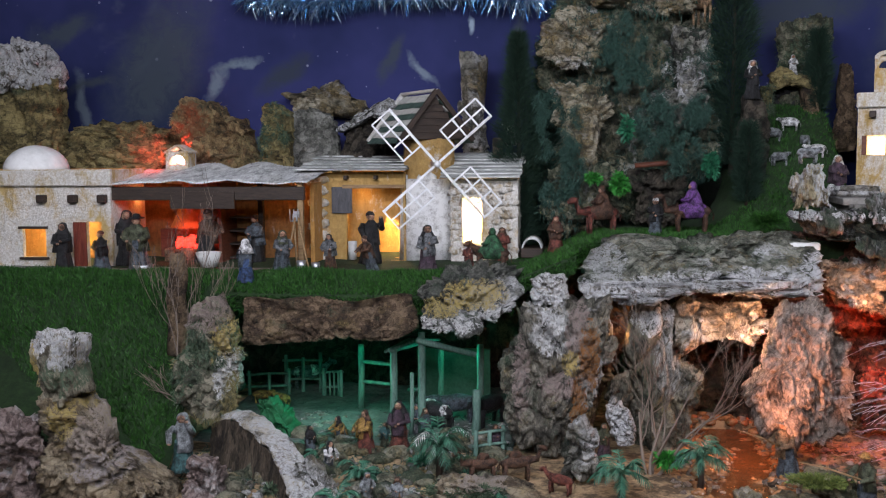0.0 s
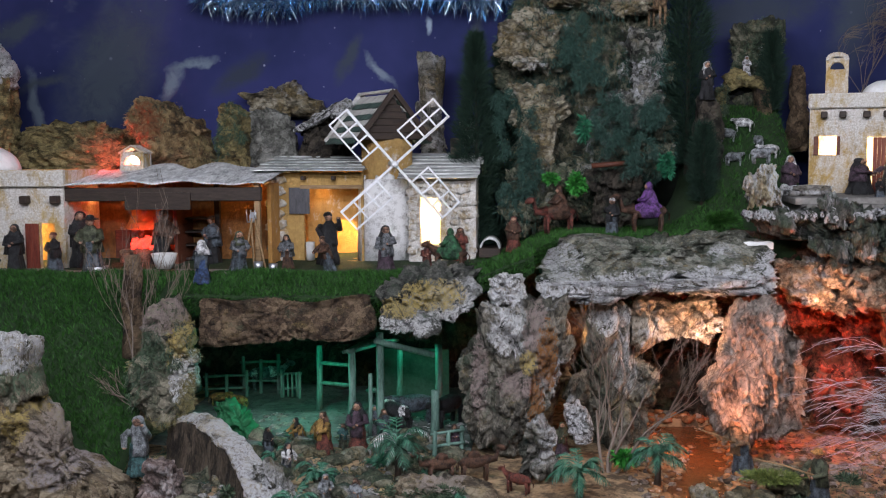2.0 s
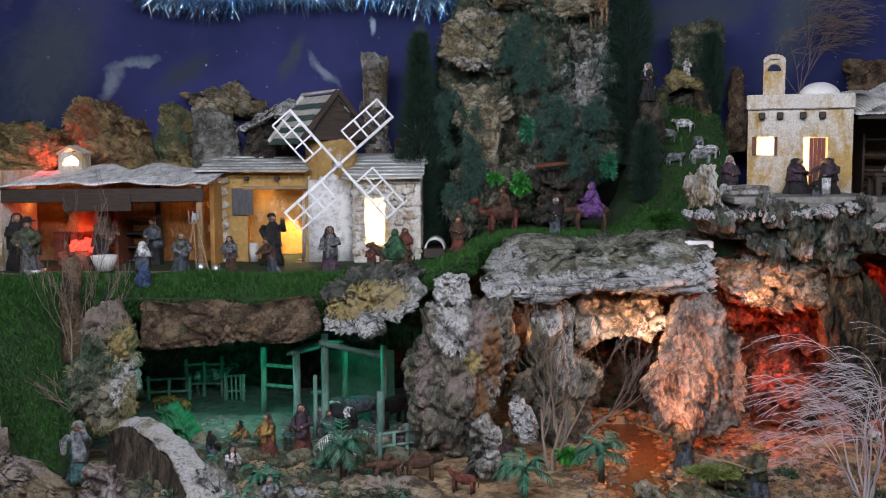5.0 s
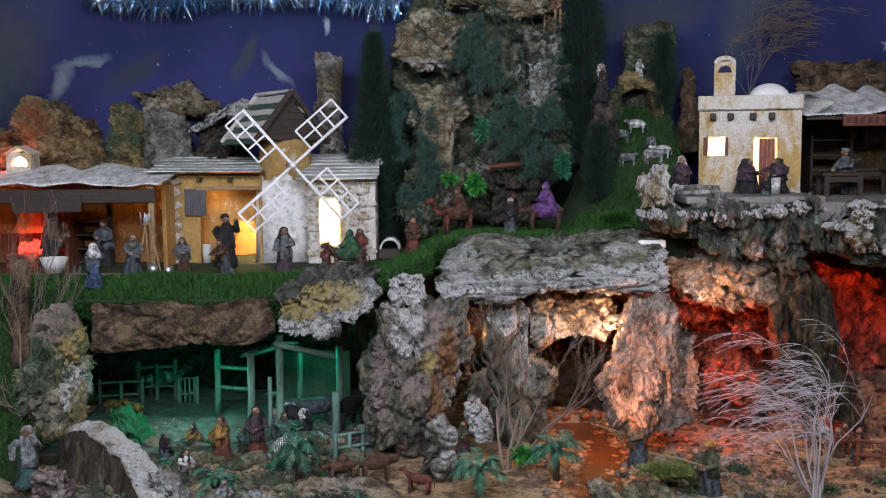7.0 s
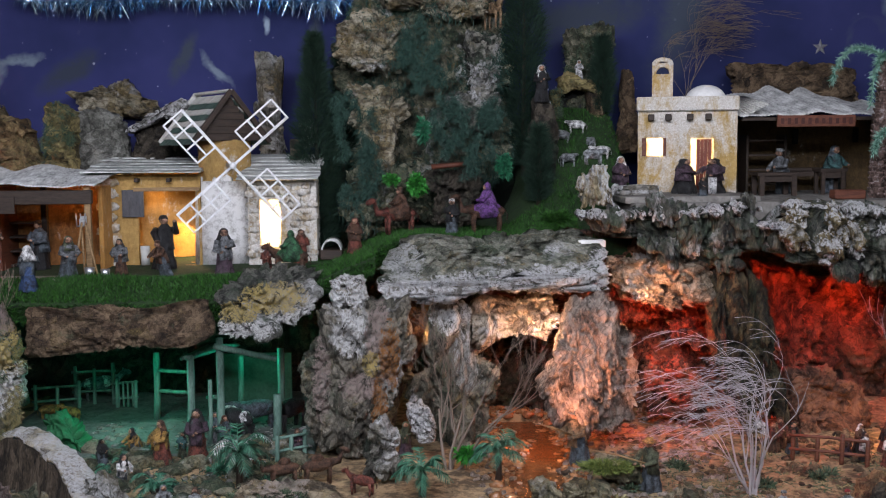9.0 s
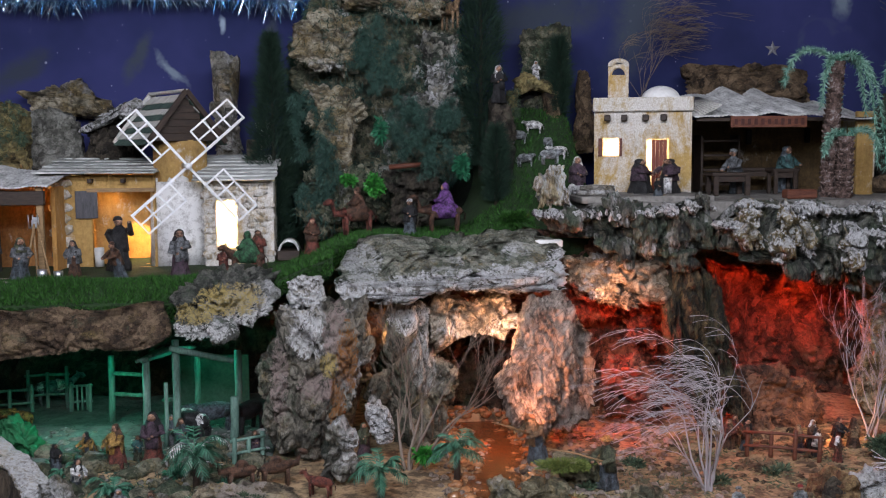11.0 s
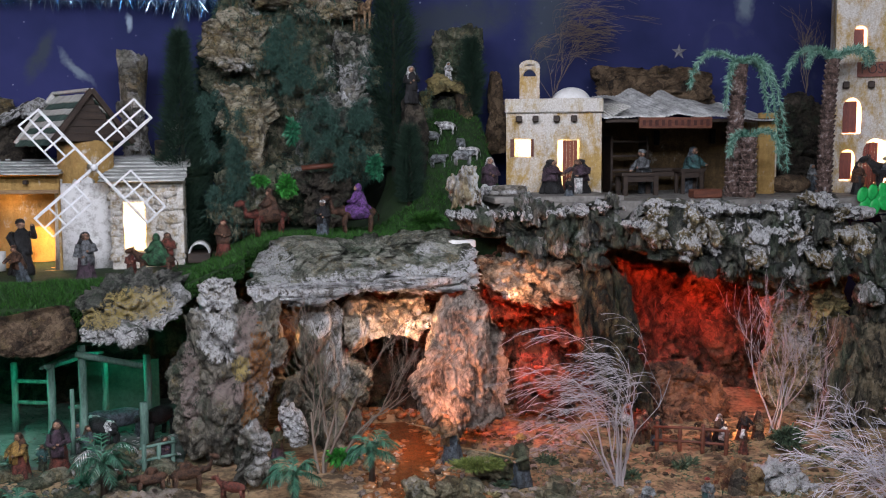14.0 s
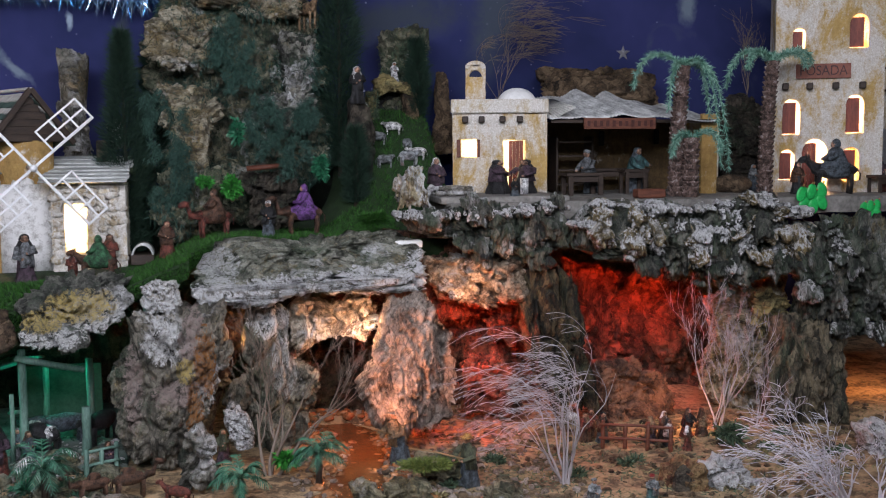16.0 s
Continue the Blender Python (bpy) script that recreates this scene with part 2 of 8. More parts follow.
def sky_paint():
    """Night blue painted board with cloudy tone, spatters of white and dull smears."""
    m, nt, b = make("night_blue_paint")
    v = coords(nt)
    cloud = noise_fac(nt, v, 1.6, 4, 0.55)
    col = ramp(nt, cloud, [(0.33, (0.01, 0.016, 0.055)), (0.64, (0.034, 0.039, 0.13))])
    for scale, size, seed in ((14, 0.055, 0), (30, 0.05, 3), (7, 0.04, 6)):
        vor = node(nt, "ShaderNodeTexVoronoi", Scale=scale, Randomness=1.0)
        shift = node(nt, "ShaderNodeVectorMath")
        shift.inputs[1].default_value = (seed * 1.7, seed * 0.3, seed * 2.1)
        nt.links.new(v, shift.inputs[0])
        nt.links.new(shift.outputs[0], vor.inputs["Vector"])
        dot = ramp(nt, vor.outputs["Distance"], [(size, 1.0), (size + 0.03, 0.0)])
        pick = ramp(nt, noise_fac(nt, v, 3.3 + seed, 2), [(0.5, 0.0), (0.62, 0.7)])
        col = mix(nt, math_node(nt, "MULTIPLY", dot, pick), col, (0.5, 0.52, 0.66))
    smear = ramp(nt, noise_fac(nt, v, 4.4, 3, 0.5, 1.6), [(0.63, 0.0), (0.78, 0.45)])
    col = mix(nt, smear, col, (0.07, 0.085, 0.13))
    tc = node(nt, "ShaderNodeTexCoord")
    rag = noise_fac(nt, v, 14, 7, 0.75, 1.2)
    wobble = node(nt, "ShaderNodeTexNoise", Scale=5.0, Detail=4.0, Roughness=0.6)
    nt.links.new(v, wobble.inputs["Vector"])
    bent = node(nt, "ShaderNodeVectorMath")
    bent.operation = "MULTIPLY_ADD"
    nt.links.new(wobble.outputs["Color"], bent.inputs[0])
    bent.inputs[1].default_value = (0.12, 0.0, 0.12)
    nt.links.new(tc.outputs["Object"], bent.inputs[2])
    for x, z, turn, long, wide, tone in SMEARS:
        mp = node(nt, "ShaderNodeMapping")
        mp.vector_type = "TEXTURE"
        mp.inputs["Location"].default_value = (x - 0.04, -0.02, z - 1.24)
        mp.inputs["Rotation"].default_value = (0, radians(turn), 0)
        mp.inputs["Scale"].default_value = (wide * 0.75, 1, long)
        nt.links.new(bent.outputs[0], mp.inputs[0])
        grad = node(nt, "ShaderNodeTexGradient")
        grad.gradient_type = "SPHERICAL"
        nt.links.new(mp.outputs[0], grad.inputs[0])
        mask = ramp(nt, math_node(nt, "MULTIPLY", grad.outputs["Fac"], rag), [(0.05, 0.0), (0.34, 0.8)])
        col = mix(nt, mask, col, (0.11 * tone, 0.14 * tone, 0.17 * tone))
    nt.links.new(col, b.inputs["Base Color"])
    b.inputs["Roughness"].default_value = 0.85
    b.inputs["Specular IOR Level"].default_value = 0.15
    bump(nt, b, noise_fac(nt, v, 40, 4), 0.15, 0.002)
    return m


SKY = sky_paint()
CORK_GREY = cork("grey_painted_cork", (0.012, 0.012, 0.01), (0.123, 0.116, 0.094), (0.348, 0.334, 0.290), paint=0.36, ochre=0.35, moss=0.3)
CORK_BROWN = cork("brown_cork", (0.012, 0.009, 0.007), (0.123, 0.080, 0.046), (0.290, 0.203, 0.123), paint=0.0, ochre=0.25)
CORK_PLANK = cork("flat_brown_cork", (0.018, 0.011, 0.007), (0.13, 0.082, 0.05), (0.3, 0.21, 0.13), ochre=0.3, moss=0.2, stretch=(1.3, 1.3, 1.6))
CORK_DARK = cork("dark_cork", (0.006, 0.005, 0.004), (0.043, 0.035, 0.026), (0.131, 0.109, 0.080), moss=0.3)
CORK_WHITE = cork("white_dabbed_cork", (0.02, 0.018, 0.015), (0.2, 0.185, 0.15), (0.5, 0.47, 0.42), paint=1.25, ochre=0.15)
CORK_OCHRE = cork("ochre_dabbed_cork", (0.024, 0.02, 0.014), (0.27, 0.23, 0.155), (0.6, 0.55, 0.42), paint=0.08, ochre=0.7, moss=0.15, stretch=(0.9, 0.9, 1.5))
CORK_MOSS = cork("mossy_cork", (0.008, 0.01, 0.007), (0.072, 0.087, 0.051), (0.33, 0.31, 0.22), paint=0.12, ochre=0.4, moss=0.42)
CORK_RED = cork("reddish_cork", (0.02, 0.012, 0.009), (0.203, 0.087, 0.043), (0.435, 0.290, 0.145), ochre=0.35, moss=0.2)
CORK_PURPLE = cork("purple_brown_cork", (0.025, 0.017, 0.015), (0.19, 0.135, 0.12), (0.42, 0.33, 0.3), paint=0.15, ochre=0.2)
CORK_FRINGE = cork("green_grey_edge_cork", (0.006, 0.008, 0.008), (0.055, 0.062, 0.055), (0.24, 0.24, 0.2), paint=0.15, ochre=0.4, moss=0.55, stretch=(1.6, 1.6, 0.55), rim=0.04)
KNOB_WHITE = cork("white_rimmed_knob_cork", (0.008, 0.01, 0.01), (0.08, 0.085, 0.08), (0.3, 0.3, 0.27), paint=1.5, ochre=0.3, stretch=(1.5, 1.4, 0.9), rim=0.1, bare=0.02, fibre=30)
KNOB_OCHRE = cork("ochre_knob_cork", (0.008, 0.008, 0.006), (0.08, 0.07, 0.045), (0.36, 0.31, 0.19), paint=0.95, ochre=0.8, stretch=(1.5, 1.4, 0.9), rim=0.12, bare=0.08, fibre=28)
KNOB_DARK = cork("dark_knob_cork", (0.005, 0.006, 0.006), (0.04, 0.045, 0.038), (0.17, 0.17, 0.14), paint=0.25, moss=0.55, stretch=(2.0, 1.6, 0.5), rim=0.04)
BOULDER = cork("pale_tan_cork", (0.1, 0.07, 0.052), (0.34, 0.26, 0.21), (0.5, 0.42, 0.36), stretch=(1.0, 1.0, 0.7))
LINTEL = cork("golden_flaky_cork", (0.07, 0.045, 0.028), (0.36, 0.28, 0.19), (0.68, 0.6, 0.48), paint=0.3, stretch=(1.3, 1.3, 1.3))
# reddish base puts part of the caves' red lamplight into the cork's colour
CAVE_WALL = cork("red_tinted_cave_cork", (0.03, 0.016, 0.012), (0.15, 0.07, 0.045), (0.3, 0.15, 0.09), stretch=(0.8, 0.8, 0.7))
CORK_OLIVE = cork("olive_ochre_cork", (0.02, 0.016, 0.008), (0.21, 0.17, 0.07), (0.48, 0.39, 0.17), ochre=0.35, moss=0.3, stretch=(0.8, 1, 1.4))
CORK_TRUNK = cork("grey_green_trunk_cork", (0.008, 0.007, 0.005), (0.07, 0.062, 0.042), (0.28, 0.23, 0.15), ochre=0.2, moss=0.3, stretch=(1.5, 1, 0.5))
SMOOTH_GREY = cork("smooth_grey_cork", (0.06, 0.06, 0.052), (0.2, 0.2, 0.17), (0.38, 0.38, 0.34), moss=0.1)
CORK_PILLAR = cork("dark_ochre_streaked_cork", (0.004, 0.004, 0.003), (0.03, 0.026, 0.016), (0.16, 0.12, 0.06), ochre=0.3, moss=0.3, stretch=(1.4, 1, 0.6), fibre=18)
YELLOW, WHITE, CLEFT_ORANGE, PINK = (0.6, 0.46, 0.16), (0.85, 0.85, 0.84), (0.36, 0.15, 0.04), (0.4, 0.31, 0.28)
CORK_SLAB = cork("grey_green_slab_cork", (0.016, 0.018, 0.014), (0.145, 0.152, 0.115), (0.42, 0.42, 0.35), paint=0.08, moss=0.45, ochre=0.4, stretch=(1.0, 0.7, 1.6), fibre=26,
                 patches=[(-0.3 + 0.1 * k, -0.07 + 0.007 * k, 0.09, 0.042, (0.85, 0.85, 0.86)) for k in range(7)] + [(0.3, -0.01, 0.06, 0.06, (0.8, 0.8, 0.82)), (-0.28, 0.02, 0.05, 0.04, (0.6, 0.61, 0.6))])
CORK_ARM = cork("warm_tan_cork", (0.03, 0.022, 0.013), (0.22, 0.165, 0.105), (0.46, 0.38, 0.26), paint=0.12, ochre=0.35, moss=0.1, stretch=(1, 1, 1.2), patches=[(0.0, 0.05, 0.05, 0.05, (0.5, 0.42, 0.36)), (-0.06, 0.1, 0.03, 0.05, (0.6, 0.46, 0.16)), (0.03, -0.02, 0.06, 0.03, (0.5, 0.44, 0.42))])
FROST = cork("frosted_grey_cork", (0.02, 0.018, 0.016), (0.189, 0.174, 0.145), (0.464, 0.435, 0.392), paint=0.7, moss=0.2, ochre=0.15)
CRAG_GREY = cork("grey_crag_cork", (0.006, 0.007, 0.006), (0.06, 0.062, 0.05), (0.36, 0.35, 0.3), paint=0.35, ochre=0.2, moss=0.25)
# ochre wall plaster painted darker for the shade inside the workshop
DIM_PLASTER = plaster("shade_brown_plaster", (0.07, 0.045, 0.02), (0.2, 0.13, 0.055), 0.0)
GRASS = leafy("grass_flock", (0.004, 0.02, 0.004), (0.036, 0.125, 0.016))
TURF = surface("dark_turf", (0.004, 0.012, 0.003), (0.018, 0.045, 0.011), 40, 0.95, relief=0.8)
EARTH = surface("sandy_earth", (0.08, 0.055, 0.032), (0.36, 0.25, 0.14), 16, 0.95, relief=1.0, depth=0.006, third=(0.3, 0.22, 0.13), low=0.42, high=0.56)
STONE_GROUND = surface("grey_stone_ground", (0.06, 0.055, 0.05), (0.25, 0.24, 0.22), 14, 0.9, relief=0.8, depth=0.004)
PLASTER = plaster("ochre_plaster", (0.4, 0.255, 0.08), (0.6, 0.42, 0.16), 0.72, 8)
PLASTER_OCHRE = plaster("plain_ochre_plaster", (0.36, 0.21, 0.065), (0.58, 0.38, 0.13), 0.12, 12)
PLASTER_WHITE = plaster("whitewashed_plaster", (0.4, 0.29, 0.13), (0.6, 0.48, 0.26), 0.95, 12)
PLASTER_WARM = plaster("orange_plaster", (0.5, 0.24, 0.06), (0.62, 0.34, 0.1), 0.05)
STONE = plaster("pale_stone", (0.34, 0.26, 0.16), (0.56, 0.48, 0.34), 0.75, 30)
STONE_WHITE = surface("whitewashed_stone", (0.33, 0.32, 0.3), (0.72, 0.72, 0.71), 40, 0.85, relief=0.8, depth=0.003, low=0.36, high=0.52)
WHITEWASH = surface("bright_whitewash", (0.6, 0.6, 0.58), (0.82, 0.82, 0.81), 16, 0.8, relief=0.4)
WOOD_DARK = surface("dark_stained_wood", (0.012, 0.008, 0.006), (0.05, 0.032, 0.022), 20, 0.6, stretch=(1, 1, 6), relief=0.4)
WOOD_RED = surface("red_brown_wood", (0.06, 0.018, 0.01), (0.16, 0.055, 0.03), 22, 0.6, stretch=(1, 1, 5))
WOOD_TAN = surface("tan_wood", (0.16, 0.09, 0.04), (0.33, 0.22, 0.11), 22, 0.65, stretch=(1, 1, 5))
WOOD_PALE = surface("weathered_pale_wood", (0.25, 0.25, 0.23), (0.62, 0.62, 0.58), 26, 0.7, stretch=(1, 4, 1), relief=0.5)
ROOF_BOARD = surface("limewashed_boards", (0.16, 0.17, 0.16), (0.62, 0.64, 0.62), 24, 0.75, stretch=(0.4, 3, 1), relief=0.5, low=0.4, high=0.6)
ROOF_GREEN = surface("dark_green_shingle", (0.015, 0.035, 0.028), (0.07, 0.12, 0.1), 26, 0.75, stretch=(0.5, 2, 1))
SHEET = surface("grey_white_sheet", (0.22, 0.225, 0.22), (0.68, 0.69, 0.68), 26, 0.7, relief=0.6, stretch=(1.6, 0.5, 1), low=0.38, high=0.6)
SAIL = surface("white_painted_lath", (0.5, 0.52, 0.54), (0.8, 0.8, 0.8), 30, 0.6)
METAL = surface("dull_zinc", (0.3, 0.31, 0.33), (0.55, 0.56, 0.58), 30, 0.4, 0.9)
CERAMIC = surface("pale_grey_clay", (0.4, 0.4, 0.38), (0.62, 0.62, 0.6), 20, 0.5)
DARK = surface("matt_black", (0.006, 0.006, 0.006), (0.02, 0.02, 0.02), 20, 0.9)

# ---- building helpers ----
class Shape:
    """Collects vertices and faces for one mesh."""

    def __init__(self):
        self.v, self.f, self.m, self.s = [], [], [], []
        self.slot, self.smooth = 0, True

    def add(self, verts, faces):
        k = len(self.v)
        self.v += [tuple(p) for p in verts]
        self.f += [tuple(i + k for i in q) for q in faces]
        self.m += [self.slot] * len(faces)
        self.s += [self.smooth] * len(faces)
        return self

    def box(self, c, size, turn=None, chamfer=0.12):
        """A box with chamfered edges; turn is a rotation matrix."""
        hx, hy, hz = (s / 2 for s in size)
        k = chamfer * min(hx, hy, hz)
        verts, at = [], {}
        for sx in (-1, 1):
            for sy in (-1, 1):
                for sz in (-1, 1):
                    for axis in range(3):
                        p = [sx * hx, sy * hy, sz * hz]
                        for other in range(3):
                            if other != axis:
                                p[other] -= k * (sx, sy, sz)[other]
                        at[sx, sy, sz, axis] = len(verts)
                        verts.append(Vector(p))
        faces = []
        for axis in range(3):
            o1, o2 = [a for a in range(3) if a != axis]
            for s in (-1, 1):
                ring = []
                for a, b in ((-1, -1), (1, -1), (1, 1), (-1, 1)):
                    key = [0, 0, 0]
                    key[axis], key[o1], key[o2] = s, a, b
                    ring.append(at[(*key, axis)])
                faces.append(ring)
        for axis in range(3):
            o1, o2 = [a for a in range(3) if a != axis]
            for a in (-1, 1):
                for b in (-1, 1):
                    lo, hi = [0, 0, 0], [0, 0, 0]
                    lo[axis], hi[axis] = -1, 1
                    lo[o1] = hi[o1] = a
                    lo[o2] = hi[o2] = b
                    faces.append([at[(*lo, o1)], at[(*hi, o1)], at[(*hi, o2)], at[(*lo, o2)]])
        for sx in (-1, 1):
            for sy in (-1, 1):
                for sz in (-1, 1):
                    faces.append([at[sx, sy, sz, a] for a in range(3)])
        keep, self.smooth = self.smooth, False
        self.add([(turn @ p if turn else p) + Vector(c) for p in verts], faces)
        self.smooth = keep
        return self

    def tube(self, pts, radii, sides=6, cap=True):
        pts = [Vector(p) for p in pts]
        verts, faces, n = [], [], len(pts)
        for i, p in enumerate(pts):
            d = (pts[min(i + 1, n - 1)] - pts[max(i - 1, 0)]).normalized()
            a = d.orthogonal().normalized() if abs(d.z) > 0.95 else d.cross(Vector((0, 0, 1))).normalized()
            b = d.cross(a)
            r = radii[i] if isinstance(radii, (list, tuple)) else radii
            verts += [p + r * (math.cos(t) * a + math.sin(t) * b) for t in (2 * math.pi * k / sides for k in range(sides))]
        for i in range(n - 1):
            for k in range(sides):
                j = (k + 1) % sides
                faces.append([i * sides + k, i * sides + j, (i + 1) * sides + j, (i + 1) * sides + k])
        if cap:
            faces += [list(range(sides))[::-1], [(n - 1) * sides + k for k in range(sides)]]
        return self.add(verts, faces)

    def ball(self, c, r, turn=None, nu=10, nv=7, rough=0.0, seed=0):
        r = (r, r, r) if isinstance(r, (int, float)) else r
        verts, faces = [], []
        for i in range(nv + 1):
            f = math.pi * i / nv
            for k in range(nu):
                t = 2 * math.pi * k / nu
                p = Vector((r[0] * math.sin(f) * math.cos(t), r[1] * math.sin(f) * math.sin(t), r[2] * math.cos(f)))
                if rough:
                    p *= 1 + rough * noise.noise(p * (2.2 / max(r)) + Vector((seed, seed * 2, 0)))
                verts.append((turn @ p if turn else p) + Vector(c))
        for i in range(nv):
            for k in range(nu):
                j = (k + 1) % nu
                faces.append([i * nu + k, (i + 1) * nu + k, (i + 1) * nu + j, i * nu + j])
        return self.add(verts, faces)

    def lathe(self, c, profile, sides=14, fold=0.0, folds=7, squash=1.0, lean=(0, 0), turn=0.0):
        """Rings of (radius, height); fold waves the rings like draped cloth."""
        verts, faces, top = [], [], profile[-1][1] or 1
        for r, z in profile:
            for k in range(sides):
                t = 2 * math.pi * k / sides
                q = r * (1 + fold * (1 - z / top) * math.sin(folds * t + turn))
                x, y = q * math.cos(t), q * math.sin(t) * squash
                x, y = x * math.cos(turn) - y * math.sin(turn), x * math.sin(turn) + y * math.cos(turn)
                verts.append((c[0] + x + lean[0] * z, c[1] + y + lean[1] * z, c[2] + z))
        n = len(profile)
        for i in range(n - 1):
            for k in range(sides):
                j = (k + 1) % sides
                faces.append([i * sides + k, i * sides + j, (i + 1) * sides + j, (i + 1) * sides + k])
        faces += [list(range(sides))[::-1], [(n - 1) * sides + k for k in range(sides)]]
        return self.add(verts, faces)

    def mesh(self, name, mats):
        me = bpy.data.meshes.new(name)
        me.from_pydata(self.v, [], self.f)
        for m in mats if isinstance(mats, (list, tuple)) else [mats]:
            me.materials.append(m)
        me.polygons.foreach_set("material_index", self.m)
        me.polygons.foreach_set("use_smooth", self.s)
        me.update()
        return me


def part(name, shape, mats, parent, label="", at=None):
    """One mesh under a thing or a part. The shape is drawn in the parent's own space."""
    ob = new(name, shape.mesh(name, mats))
    ob.parent = parent
    if at is not None:
        ob.matrix_basis = at
    return tagged(ob, label)


def thing(name, label, category, at=(0, 0, 0), turn=0.0, group="", kind=""):
    """An empty at a thing's base, for its parts."""
    ob = new(name)
    ob.empty_display_size = 0.02
    ob.matrix_basis = pose(*at, 0, 0, turn)
    return tagged(ob, label, category, group, kind)


def single(name, shape, mats, label, category, at=(0, 0, 0), turn=0.0, group="", kind=""):
    """A thing of one mesh, drawn round its own base."""
    ob = new(name, shape.mesh(name, mats))
    ob.matrix_basis = pose(*at, 0, 0, turn)
    return tagged(ob, label, category, group, kind)


def smooth_step(a, b, x):
    t = min(max((x - a) / (b - a), 0), 1)
    return t * t * (3 - 2 * t)


def reach(outline, cx, cz, t):
    """How far an outline of corners lies from its middle, in the direction t."""
    best, dx, dz = 0.0, math.cos(t), math.sin(t)
    for (x0, z0), (x1, z1) in zip(outline, outline[1:] + outline[:1]):
        ax, az, bx, bz = x0 - cx, z0 - cz, x1 - x0, z1 - z0
        den = dx * bz - dz * bx
        if abs(den) < 1e-9:
            continue
        r, u = (ax * bz - az * bx) / den, (ax * dz - az * dx) / den
        if r > best and -1e-6 <= u <= 1 + 1e-6:
            best = r
    return best


def rock(name, label, outline, y, depth, mat, seed=0, rough=1.0, res=84, power=4.2, grain=(1, 1, 1), chunk=1.0, category="rock", parent=None, lean=0.0, facet=None):
    """A lump of cork bark: a rounded body on a rough outline, with ledges, cracks and pits in its skin.
    lean: how far its top tips back for each metre of height.
    facet: (x, slant, fall) an edge down its front, beyond which the face falls away."""
    xs, zs = [p[0] for p in outline], [p[1] for p in outline]
    cx, cz = sum(xs) / len(xs), sum(zs) / len(zs)
    wide, tall = max(xs) - min(xs), max(zs) - min(zs)
    amp = rough * min(0.014, 0.08 * min(wide, tall))
    steps = 180
    rad = [reach(outline, cx, cz, 2 * math.pi * k / steps) for k in range(steps)]
    rad = [(rad[k - 1] + 2 * rad[k] + rad[(k + 1) % steps]) / 4 for k in range(steps)]
    off, g = Vector((seed * 3.7, seed * 1.3, seed * 2.9)), Vector(grain)
    stretch = math.sqrt(max(wide, 1e-3) / max(tall, 1e-3))
    res *= 1.2
    nx, nz = max(16, int(res * min(stretch, 2.2))), max(16, int(res / max(stretch, 0.45)))

    def skin(a, b, back):
        r = max(abs(a), abs(b))
        t = math.atan2(b, a)
        k = t / (2 * math.pi) * steps
        k0 = math.floor(k)
        reach_t = rad[k0 % steps] * (1 - k + k0) + rad[(k0 + 1) % steps] * (k - k0)
        s = math.sin(r * math.pi / 2)
        c = max(0.0, 1 - s ** power) ** (1 / power)
        p = Vector((reach_t * s * math.cos(t), (depth / 2 if back else -depth / 2) * c, reach_t * s * math.sin(t)))
        n = Vector((s ** 3 * math.cos(t), (1 if back else -1) * (c + 0.05), s ** 3 * math.sin(t))).normalized()
        q = Vector((p.x * g.x, p.y * g.y, p.z * g.z)) + off
        warp = q + 0.02 * Vector((noise.noise(q * 11), noise.noise(q * 11 + Vector((5, 0, 0))), noise.noise(q * 11 + Vector((0, 7, 0)))))
        d = amp * (2.4 * noise.noise(q * 5.5) + 1.2 * noise.noise(q * 11))
        d += amp * 0.75 * (noise.ridged_multi_fractal(warp * 14, 0.6, 2.2, 6, 1.0, 2.0) - 1.3)
        d += amp * 1.5 * min(0.0, noise.noise(warp * 55) + 0.1) * 1.6
        d += amp * 0.7 * noise.noise(warp * 90)
        d -= amp * 0.9 * max(0.0, 0.25 - abs(noise.noise(warp * 24))) * 4
        if chunk:
            near, cells = noise.voronoi(warp * 11)
            d += chunk * amp * 1.5 * (noise.cell(cells[0] * 9) - 0.5)
            d -= chunk * amp * 1.2 * max(0.0, 1 - (near[1] - near[0]) * 6)
        p += n * d
        p.y += lean * p.z
        if facet and not back:
            p.y += facet[2] * max(0.0, p.x - facet[0] - facet[1] * p.z)
        return p

    verts, faces = [], []
    for back in (False, True):
        k0 = len(verts)
        mx, mz = (nx, nz) if not back else (max(10, nx // 4), max(10, nz // 4))
        for j in range(mz + 1):
            for i in range(mx + 1):
                verts.append(skin(2 * i / mx - 1, 2 * j / mz - 1, back))
        for j in range(mz):
            for i in range(mx):
                q = k0 + j * (mx + 1) + i
                ring = [q, q + 1, q + mx + 2, q + mx + 1]
                faces.append(ring[::-1] if back else ring)
    sh = Shape().add(verts, faces)
    if parent:
        return part(name, sh, mat, parent, label, pose(cx, y, cz))
    return single(name, sh, mat, label, category, (cx, y, cz))


